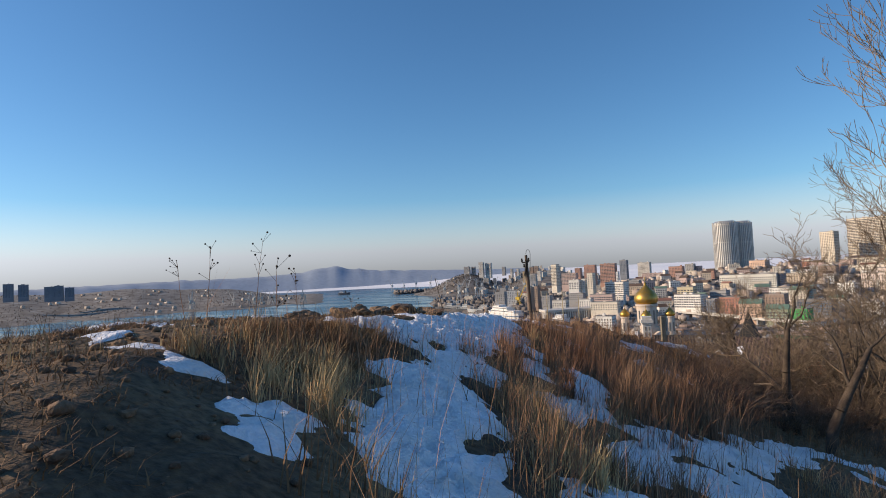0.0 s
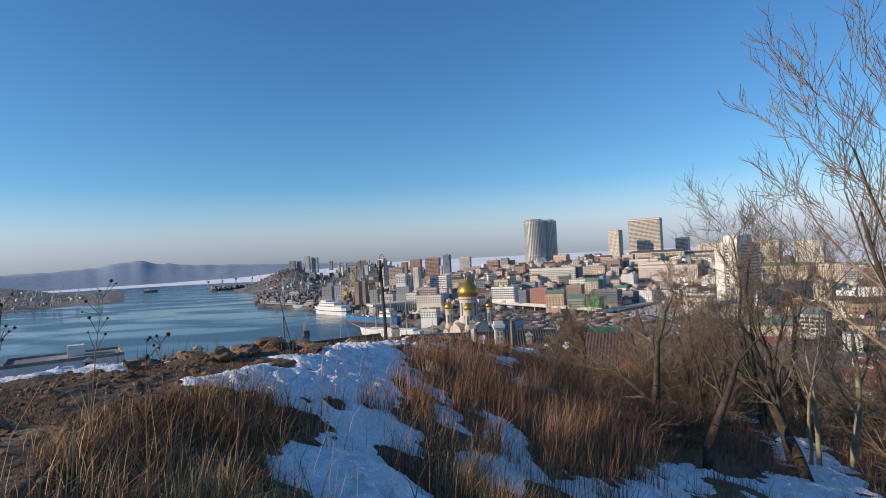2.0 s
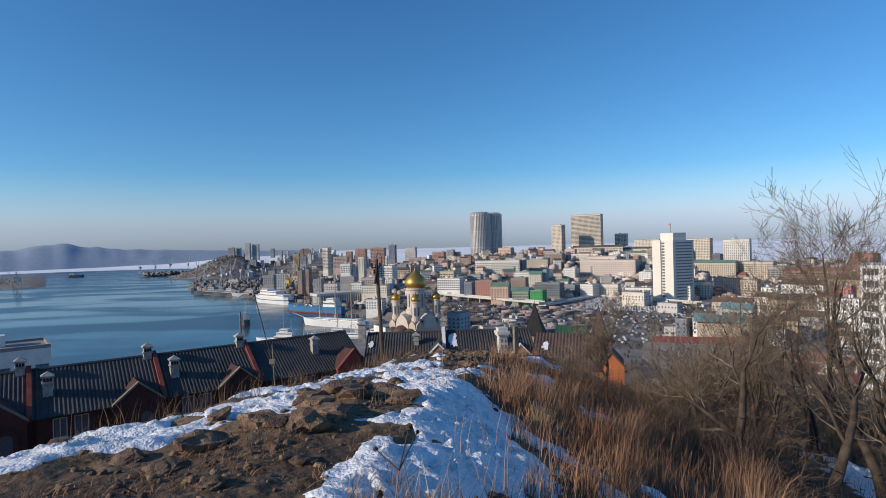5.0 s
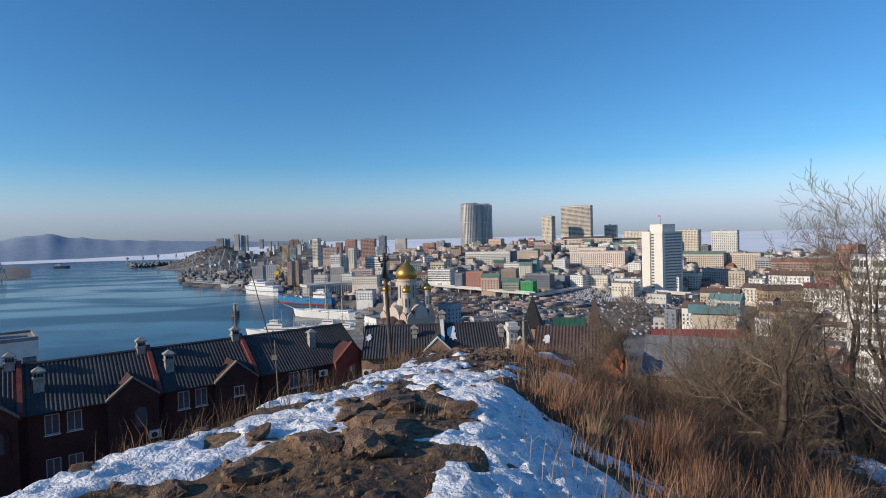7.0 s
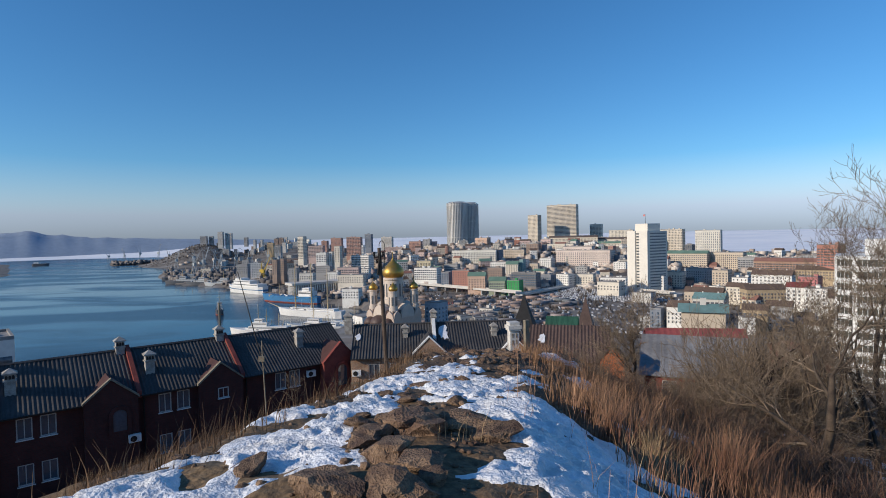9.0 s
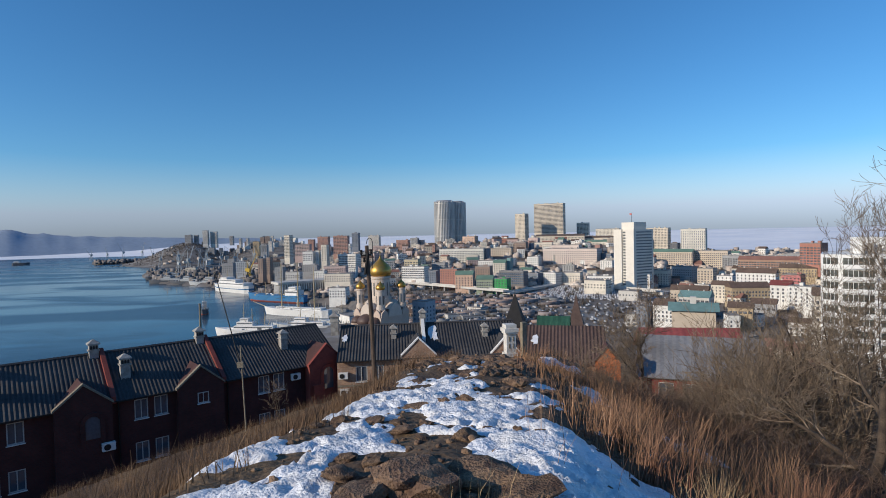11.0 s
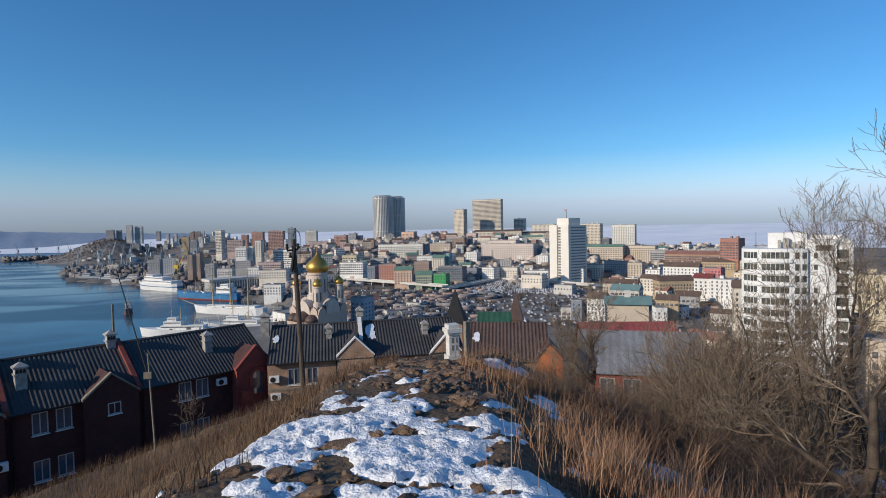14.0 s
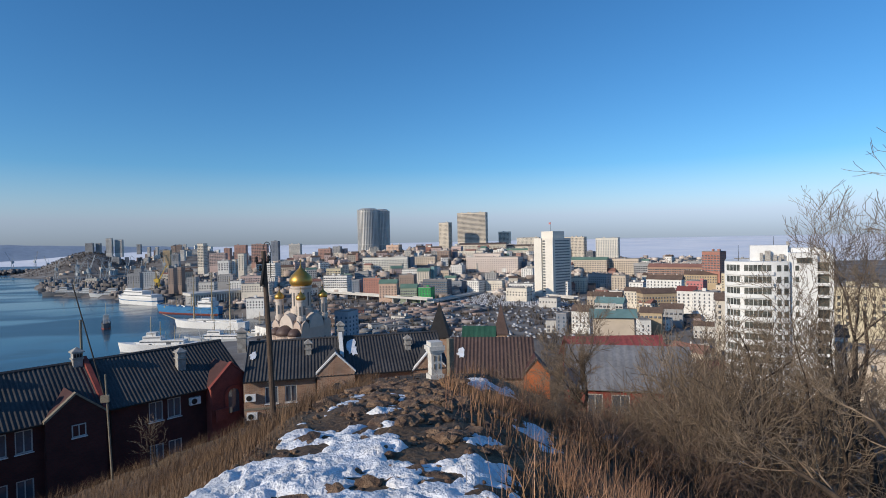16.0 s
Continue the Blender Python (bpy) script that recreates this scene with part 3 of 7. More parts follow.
block(72, 847, 29, 22, 16, 12.3, -23, "grey", "flat", 3.2, 1)
block(125, 988, 26, 82, 16, 32.5, -19, "grid", "flat", 3.2, 1)
block(169, 984, 25, 10, 15, 32.9, -40, "slate", "flat", 3.2, 1)
block(79, 748, 17, 26, 16, 20.9, -31, "redbrick", "flat", 3.2, 1)
block(93, 703, 14, 23, 16, 19.1, -17, "peach", "green", 3.2, 1)
block(116, 678, 16, 21, 14, 12.2, -19, "green", "green", 3.2, 1)
block(136, 666, 15, 16, 16, 14.1, -31, "netting", "flat", 3.2, 1)
block(181, 1282, 52, 33, 16, 26.4, -38, "peach", "flat", 3.2, 1)
block(216, 1253, 44, 53, 16, 15.6, -20, "brown", "flat", 3.2, 1)
block(240, 1266, 54, 13, 16, 23.8, -28, "slate", "flat", 3.2, 1)
block(254, 1215, 47, 29, 16, 25.4, -30, "redbrick", "flat", 3.2, 1)
block(198, 1025, 33, 57, 16, 23.4, -26, "beige", "flat", 3.2, 1)
block(252, 1062, 36, 25, 16, 30.0, -33, "brown", "flat", 3.2, 1)
block(276, 1073, 41, 7, 16, 22.6, -32, "slate", "flat", 3.2, 1)
block(162, 877, 20, 47, 16, 21.1, -22, "white", "flat", 3.2, 1)
block(167, 842, 19, 19, 14, 20.3, -23, "cream", "green", 3.2, 1)
block(184, 847, 23, 6, 14, 23.2, -30, "teal", "flat", 3.2, 1)
block(131, 779, 22, 22, 16, 16.3, -27, "brown", "flat", 3.2, 1)
block(165, 736, 15, 37, 16, 17.8, -37, "dark", "flat", 3.2, 1)
block(205, 765, 11, 20, 16, 16.2, -55, "slate", "flat", 3.2, 1)
block(222, 740, 12, 20, 16, 17.3, -51, "white", "flat", 3.2, 1)
block(250, 740, 12, 26, 16, 16.6, -33, "cream", "flat", 3.2, 1)
block(240, 910, 23, 21, 16, 21.1, -39, "white", "flat", 3.2, 1)
block(306, 910, 21, 96, 26, 35.1, -40, "stalin", "flat", 3.2, 1)
block(304, 938, 52, 52, 16, 9.9, -38, "stalin", "flat", 3.2, 1)
block(359, 882, 20, 19, 16, 27.4, -52, "slate", "flat", 3.2, 1)
block(261, 661, 18, 31, 16, 11.5, -31, "white", "flat", 3.2, 1)
block(248, 637, 16, 28, 16, 10.3, -46, "cream", "flat", 3.2, 1)
block(370, 1186, 57, 105, 14, 18.7, -23, "terrace", "mansard", 3.2, 1)
block(445, 1174, 54, 68, 14, 16.2, -34, "terrace", "mansard", 3.2, 1)
block(321, 1128, 48, 63, 16, 15.4, -26, "cream", "flat", 3.2, 1)
block(428, 1113, 48, 53, 12, 14.3, -35, "cream", "green", 3.2, 1)
block(244, 1012, 35, 23, 16, 15.9, -31, "brown", "flat", 3.2, 1)
block(312, 1307, 48, 27, 18, 81.7, -43, "tower_beige", "flat", 3.2, 1)
block(392, 1345, 82, 75, 20, 72.9, -34, "tower_beige", "flat", 3.2, 1)
block(483, 1360, 74, 29, 16, 31.6, -34, "cream", "flat", 3.2, 1)
block(522, 1293, 66, 56, 16, 23.3, -34, "cream", "flat", 3.2, 1)
block(538, 1070, 42, 47, 16, 46.1, -48, "tower_beige", "flat", 3.2, 1)
block(596, 1036, 33, 46, 16, 51.9, -43, "twin", "flat", 3.2, 1)
block(541, 1005, 41, 13, 16, 17.5, -46, "dark", "flat", 3.2, 1)
block(472, 880, 20, 64, 18, 27.6, -43, "beige", "green", 3.2, 1)
block(523, 851, 17, 54, 16, 31.7, -51, "beige", "flat", 3.2, 1)
block(543, 812, 22, 42, 16, 19.8, -51, "grey", "flat", 3.2, 1)
block(363, 704, 11, 21, 16, 20.0, -42, "cream", "flat", 3.2, 1)
block(404, 721, 8, 32, 16, 25.3, -59, "grey", "flat", 3.2, 1)
block(402, 660, 10, 19, 16, 24.9, -48, "beige", "flat", 3.2, 1)
block(535, 725, 18, 80, 18, 21.8, -48, "redroof", "red", 3.2, 1)
block(510, 612, 39, 24, 16, 26.3, -67, "redbrick", "flat", 3.2, 1)
block(376, 523, 22, 37, 14, 17.6, -50, "white", "brownroof", 3.2, 1)
block(444, 560, 24, 19, 16, 8.9, -55, "pinkred", "flat", 3.2, 1)
block(338, 435, 21, 16, 12, 15.0, -46, "white", "maroon", 3.2, 1)
block(340, 411, 20, 20, 14, 17.0, -53, "white", "flat", 3.2, 1)
block(343, 490, 13, 36, 16, 15.9, -9, "tan", "brownroof", 3.2, 1)
block(344, 530, 13, 22, 12, 14.3, -52, "cream", "brownroof", 3.2, 1)
block(316, 547, 8, 37, 14, 13.4, -39, "beige", "brownroof", 3.2, 1)
block(263, 441, 13, 25, 16, 14.7, -45, "pale", "teal", 3.2, 1)
block(217, 406, 13, 15, 14, 13.6, -42, "white", "brownroof", 3.2, 1)
block(203, 412, 10, 9, 14, 14.7, -45, "slate", "flat", 3.2, 1)
block(268, 386, 20, 17, 12, 5.3, -38, "tan", "brownroof", 3.2, 1)
block(304, 410, 18, 18, 12, 6.1, -40, "grey", "brownroof", 3.2, 1)
block(497, 620, 24, 40, 14, 11.2, -48, "tan", "brownroof", 3.2, 1)
block(620, 841, 25, 40, 16, 13.1, -46, "grey", "flat", 3.2, 1)
block(615, 781, 29, 28, 16, 14.9, -47, "grey", "flat", 3.2, 1)
block(24, 428, 14, 13, 14, 19.4, -38, "bluegrey", "flat", 3.2, 1)
block(528, 548, 20, 91, 16, 18.9, -53, "yellow", "flat", 3.2, 1)
block(299, 288, 38, 28, 14, 10.3, -54, "pale", "brownroof", 3.2, 1)
block(645, 697, 30, 45, 16, 19.8, -60, "grey", "flat", 3.2, 1)
block(685, 665, 28, 75, 16, 21.4, -63, "beige", "flat", 3.2, 1)
block(389, 597, 20, 17, 16, 10.7, -50, "white", "flat", 3.2, 1)
block(328, 676, 14, 14, 16, 14.7, -43, "white", "flat", 3.2, 1)
block(262, 575, 13, 21, 16, 6.3, -42, "pale", "flat", 3.2, 1)

# small houses and sheds between the larger buildings
fill = random.Random(21)


def scatter(count, az0, az1, d0, d1, hmin, hmax, colours, roofs):
    for _ in range(count):
        az, d = fill.uniform(az0, az1), fill.uniform(d0, d1)
        if az < -1 and d < far_shore(az) + 40:
            continue
        x, y = CX + d * math.sin(radians(az)), CY + d * math.cos(radians(az))
        z = land(x, y, False)
        if z < 2.5 or (85 < x < 325 and 430 < y < 765):   # the goods yard and the car park stay open
            continue
        w, dep, h = fill.uniform(8, 24), fill.uniform(8, 13), fill.uniform(hmin, hmax)
        block(x, y, z, w, dep, h, -az + fill.uniform(-40, 30), fill.choice(colours), fill.choice(roofs), name="low_building")


LIGHT = ["white", "cream", "pale", "white", "beige", "brick", "pink", "white", "pale", "cream"]
PITCH = ["flat", "flat", "brownroof", "flat", "flat", "flat", "red", "brownroof", "green"]
scatter(105, -6, 30, 820, 1420, 7, 17, LIGHT, PITCH)
scatter(75, 8, 34, 470, 830, 5, 11, LIGHT, ["brownroof", "flat", "brownroof", "red", "flat", "teal"])
scatter(40, -20, -5, 900, 2000, 6, 20, LIGHT, PITCH)
scatter(60, -18.5, -6, 1900, 2450, 8, 24, ["pale", "grey", "white", "brown"], ["flat"])
scatter(36, 28, 46, 380, 1300, 6, 14, LIGHT, PITCH)
scatter(30, -66, -36, 1830, 2700, 8, 24, ["grey", "slate", "slate", "brown"], ["flat"])
scatter(24, 34, 54, 230, 420, 3, 6, ["pale", "white", "brick", "beige", "grey", "cream"], ["brownroof", "red", "flat", "teal", "maroon"])
scatter(26, 1, 16, 470, 640, 3, 6, ["grey", "brown", "pale", "slate", "pinkred", "brick"], ["flat", "brownroof", "flat"])
for x, y, z, h in ((-1899, 1068, 72, 42), (-1876, 1098, 72, 38), (-1850, 1160, 66, 34), (-1834, 1180, 66, 36), (-1812, 1200, 64, 30)):
    block(x, y, z, 26, 16, h, 55, "slate", "flat", 3.2, 1)
block(262, 213, 40, 46, 14, 20.0, -48, "yellow", "flat", 3.2, 1)
block(152, 104, 36, 26, 12, 18.5, -55, "beige", "flat", 3.2, 1)
block(53, 71, 60, 7, 3.6, 13.5, -28, "beige", "teal", 3.2, 1)
block(192, 160, 34, 18, 11, 14, -40, "pale", "brownroof", 3.2, 1)
block(240, 262, 34, 18, 12, 15, -35, "cream", "brownroof", 3.2, 1)
block(-98, 100, 48, 24, 14, 19.5, 38, "white", "flat", 3.3, 1, "apartment_block")

# the countless smaller roofs and sheds of the town and of the far shore
fr = np.random.RandomState(77)
rows = []
while len(rows) < 1500:
    pick = fr.rand()
    if pick < 0.91:
        az, d = fr.uniform(-8, 40), fr.uniform(760, 1480)
    elif pick < 0.94:
        az, d = fr.uniform(-22, -6), fr.uniform(1900, 2500)
    else:
        az, d = fr.uniform(-66, -37), fr.uniform(1850, 2750)
    x, y = CX + d * math.sin(radians(az)), CY + d * math.cos(radians(az))
    if az < -1 and d < far_shore(az) + 30 and az > -30:
        continue
    z = land(x, y, False)
    if z < 3:
        continue
    w, dd, h = fr.uniform(3, 9), fr.uniform(3, 6), fr.uniform(2.5, 9)
    rows.append((x - w, x + w, y - dd, y + dd, z - 3, z + h))
    if fr.rand() < 0.6:
        rows.append((x - w * 0.4, x + w * 0.4, y - dd * 0.5, y + dd * 0.5, z + h, z + h + 1.6))
M_far = mat("far_house_wall", (0.58, 0.51, 0.44), 0.9, vary=0.2, scale=0.05, bump=0, tint=(0.34, 0.27, 0.23), rand=0.6)
tagged(new("far_houses", boxes_mesh("far_houses", rows, M_far)), "countless small pale and brownish houses of the town", "houses", kind="stuff")

# ---- landmarks ----
M_gold = mat("gilded_dome", (0.46, 0.29, 0.10), 0.42, 0.8, vary=0.12, scale=0.5, bump=0.05, tint=(0.58, 0.33, 0.06))
M_chwall = mat("church_wall", (0.55, 0.43, 0.35), 0.85, vary=0.1, scale=0.3, bump=0.1)
M_chwhite = mat("church_trim", (0.60, 0.51, 0.43), 0.85, vary=0.08, scale=0.3, bump=0)
M_chroof = mat("church_brown_roof", (0.105, 0.066, 0.055), 0.55, vary=0.15, scale=0.3, bump=0)
M_tower = mat("concrete_white", (0.74, 0.69, 0.60), 0.8, vary=0.07, scale=0.08, bump=0)
M_ribs = mat("tower_cladding", (0.62, 0.60, 0.56), 0.5, 0.2, vary=0.12, scale=0.05, bump=0)
M_ribglass = mat("tower_glass", (0.34, 0.35, 0.36), 0.3, 0.0, vary=0.2, scale=0.05, bump=0, spec=0.7)


def onion(bm, r, z, h, cx=0, cy=0, n=20):
    lathe(bm, [(r * 0.78, z), (r * 0.95, z + h * 0.10), (r, z + h * 0.24), (r * 0.96, z + h * 0.36), (r * 0.78, z + h * 0.52), (r * 0.50, z + h * 0.66),
               (r * 0.24, z + h * 0.79), (r * 0.10, z + h * 0.9), (r * 0.05, z + h), (0, z + h * 1.01)], cx, cy, n)


def cross(bm, z, s, cx=0, cy=0):
    box(bm, cx - 0.09 * s, cx + 0.09 * s, cy - 0.09 * s, cy + 0.09 * s, z, z + 3.0 * s)
    box(bm, cx - 0.8 * s, cx + 0.8 * s, cy - 0.07 * s, cy + 0.07 * s, z + 1.9 * s, z + 2.1 * s)
    box(bm, cx - 0.45 * s, cx + 0.45 * s, cy - 0.07 * s, cy + 0.07 * s, z + 2.4 * s, z + 2.55 * s)


def arch_profile(w, h0, h1, n=9, keel=0.0):
    p = [(-w / 2, h0)]
    for i in range(n + 1):
        a = math.pi * (1 - i / n)
        p.append((w / 2 * math.cos(a), h0 + (h1 - h0) * math.sin(a) + (keel if i == n // 2 or i == n - n // 2 else 0)))
    p.append((w / 2, h0))
    return p


def church():
    ob = root("church", pose(-10, 412, 6, 0, 0, 45), "pinkish stone orthodox church with five gilded onion domes", "church")
    S, H = 30.0, 20.0
    bm = bmesh.new()
    box(bm, -S / 2, S / 2, -S / 2, S / 2, -8, H)
    part("wall", bm, M_chwall, ob)
    for sx, sy, rot in ((0, -1, 0), (1, 0, 90), (0, 1, 180), (-1, 0, 270)):
        for off, w, h in ((0, 14.0, 9.5), (-11.2, 7.4, 5.0), (11.2, 7.4, 5.0)):
            bm = bmesh.new()
            extrude_profile(bm, arch_profile(w, H, H + h, 10, 0.7), -0.6, 5.5)
            bmesh.ops.transform(bm, matrix=pose(0, 0, 0, 0, 0, rot) @ Matrix.Translation((off, -S / 2, 0)), verts=bm.verts)
            part("gable_arch", bm, M_chwhite if off == 0 else M_chwall, ob)
        for off in (-8.5, -3, 3, 8.5):
            bm = bmesh.new()
            extrude_profile(bm, [(p[0], p[1]) for p in arch_profile(1.7, 9, 10.2, 8)] [::1] + [(0.85, 3.5), (-0.85, 3.5)], -0.15, 0.2)
            bmesh.ops.transform(bm, matrix=pose(0, 0, 0, 0, 0, rot) @ Matrix.Translation((off, -S / 2, 2)), verts=bm.verts)
            part("window", bm, M_cwin, ob)
    bm = bmesh.new()
    box(bm, -S / 2 + 1, S / 2 - 1, -S / 2 + 1, S / 2 - 1, H, H + 5.5)
    part("roof", bm, M_chroof, ob)
    # main drum and dome
    bm = bmesh.new()
    lathe(bm, [(8.2, H + 3), (8.2, H + 13), (7.2, H + 13.2), (7.2, H + 27.5), (7.9, H + 28.2), (7.9, H + 29.5), (6.6, H + 29.8)], n=28)
    part("drum", bm, M_chwhite, ob)
    for i in range(12):
        a = 2 * math.pi * i / 12
        bm = bmesh.new()
        box(bm, -0.55, 0.55, -0.2, 0.2, H + 15, H + 25)
        bmesh.ops.transform(bm, matrix=pose(7.15 * math.cos(a), 7.15 * math.sin(a), 0, 0, 0, math.degrees(a) + 90), verts=bm.verts)
        part("window", bm, M_cwin, ob)
    bm = bmesh.new()
    onion(bm, 8.6, H + 29.6, 16.0, n=32)
    part("dome", bm, M_gold, ob, "gilded onion dome", True)
    bm = bmesh.new()
    cross(bm, H + 45, 1.5)
    part("cross", bm, M_gold, ob)
    for sx in (-1, 1):
        for sy in (-1, 1):
            x, y = sx * 11.2, sy * 11.2
            bm = bmesh.new()
            lathe(bm, [(3.4, H - 2), (3.4, H + 8), (2.9, H + 8.2), (2.9, H + 19), (3.3, H + 19.5), (3.3, H + 20.3), (2.5, H + 20.5)], x, y, 16)
            part("corner_drum", bm, M_chwhite, ob)
            bm = bmesh.new()
            for i in range(6):
                a = 2 * math.pi * (i + 0.5) / 6
                vs = box(bm, -0.5, 0.5, -0.25, 0.25, H + 9.5, H + 16)
                bmesh.ops.transform(bm, matrix=pose(x + 2.85 * math.cos(a), y + 2.85 * math.sin(a), 0, 0, 0, math.degrees(a) + 90), verts=vs)
            part("belfry_openings", bm, M_cwin, ob)
            bm = bmesh.new()
            onion(bm, 3.6, H + 20.4, 6.8, x, y, 20)
            part("corner_dome", bm, M_gold, ob, "small gilded onion dome", True)
            bm = bmesh.new()
            cross(bm, H + 27, 0.9, x, y)
            part("cross", bm, M_gold, ob)
    # three apses with brown half domes on the side towards the bay
    for y, r in ((-9.5, 5.0), (0, 6.8), (9.5, 5.0)):
        bm = bmesh.new()
        lathe(bm, [(r, -8), (r, 14), (r + 0.4, 14.3), (r + 0.4, 15)], -S / 2 - 1.0, y, 20)
        part("apse", bm, M_chwall, ob)
        bm = bmesh.new()
        lathe(bm, [(r + 0.5, 15), (r * 0.96, 15 + r * 0.45), (r * 0.7, 15 + r * 0.8), (r * 0.35, 15 + r * 1.0), (0, 15 + r * 1.06)], -S / 2 - 1.0, y, 20)
        part("apse_dome", bm, M_chroof, ob, "dark brown half dome", True)


church()


M_towerband = mat("tower_window_band", (0.24, 0.25, 0.26), 0.4, vary=0.35, scale=0.5, bump=0, tint=(0.12, 0.125, 0.135))


def government_tower():
    """White slab tower with a projecting stair core."""
    ob = root("government_tower", pose(315, 682, 9, 0, 0, -67), "white concrete office tower with a recessed lift core", "tower")
    W, H = 33.0, 78.0
    bm = bmesh.new()
    box(bm, -W / 2, W / 2, -W / 2, W / 2, -6, H)
    box(bm, -W / 2 - 1.2, -W / 2 + 12.5, -W / 2 - 2.2, -W / 2, -6, H + 0.5)
    box(bm, W / 2 - 13.5, W / 2 + 0.2, -W / 2 - 2.2, -W / 2, -6, H + 0.5)
    part("wall", bm, M_tower, ob)
    bm = bmesh.new()
    box(bm, -W / 2 + 7, W / 2 - 5, -W / 2 + 4, W / 2 - 7, H, H + 9.5)
    part("roof_housing", bm, M_tower, ob)
    bm = bmesh.new()
    tube(bm, (0, -4, H + 9), (0, -4, H + 22), 0.3, 0.15)
    pole = part("flagpole", bm, M_iron, ob)
    bm = bmesh.new()
    box(bm, -3.6, 0, -4.05, -3.95, H + 19, H + 21.6)
    part("flag", bm, WALLS["pinkred"], pole, "red and white flag")
    rows = []
    for k in range(19):
        z = 6 + k * 3.75
        rows.append((-3.6, 2.6, -W / 2 - 0.12, -W / 2 + 0.05, z, z + 2.0))
        bm = bmesh.new()
        box(bm, W / 2 - 0.05, W / 2 + 0.12, -W / 2 + 2.5, W / 2 - 2.5, z + 0.4, z + 1.9)
        part("window_band", bm, M_towerband, ob)
    for k, r in enumerate(rows):
        bm = bmesh.new()
        box(bm, *r)
        part("window_band", bm, M_cwin, ob)
    bm = bmesh.new()
    box(bm, -70, 70, -30, -16, -9, 3.2)
    part("podium", bm, WALLS["pale"], ob)


government_tower()


def twin_tower():
    ob = root("ribbed_tower", pose(157, 1492, 38, 0, 0, 24), "tall grey ribbed tower of two joined rounded blocks", "tower")
    H = 137.0
    for cx, cy, r, hh in ((-22, -6, 28.5, H), (22, 6, 27.5, H - 1)):
        bm = bmesh.new()
        n = 40
        lathe(bm, [(r * 0.93, -10), (r * 0.93, hh - 3), (r * 0.8, hh - 0.5), (r * 0.74, hh + 1.0)], cx, cy, n)
        part("core", bm, M_ribglass, ob)
        bm = bmesh.new()
        for i in range(n):
            a = 2 * math.pi * i / n
            vs = box(bm, -0.9, 0.9, -0.9, 0.9, -10, hh - (3 if i % 8 else 1))
            bmesh.ops.transform(bm, matrix=pose(cx + r * 0.95 * math.cos(a), cy + r * 0.95 * math.sin(a), 0, 0, 0, math.degrees(a)), verts=vs)
        tagged(part("ribs", bm, M_ribs, ob), kind="stuff")
        bm = bmesh.new()
        for z in (hh * 0.30, hh * 0.62, hh - 9):
            lathe(bm, [(r * 0.955, z), (r * 0.955, z + 2.2)], cx, cy, n)
        part("band", bm, M_ribs, ob)


twin_tower()


M_loggia = mat("loggia_glass", (0.115, 0.12, 0.105), 0.2, vary=0.35, scale=0.4, bump=0, tint=(0.05, 0.052, 0.048), spec=0.6)


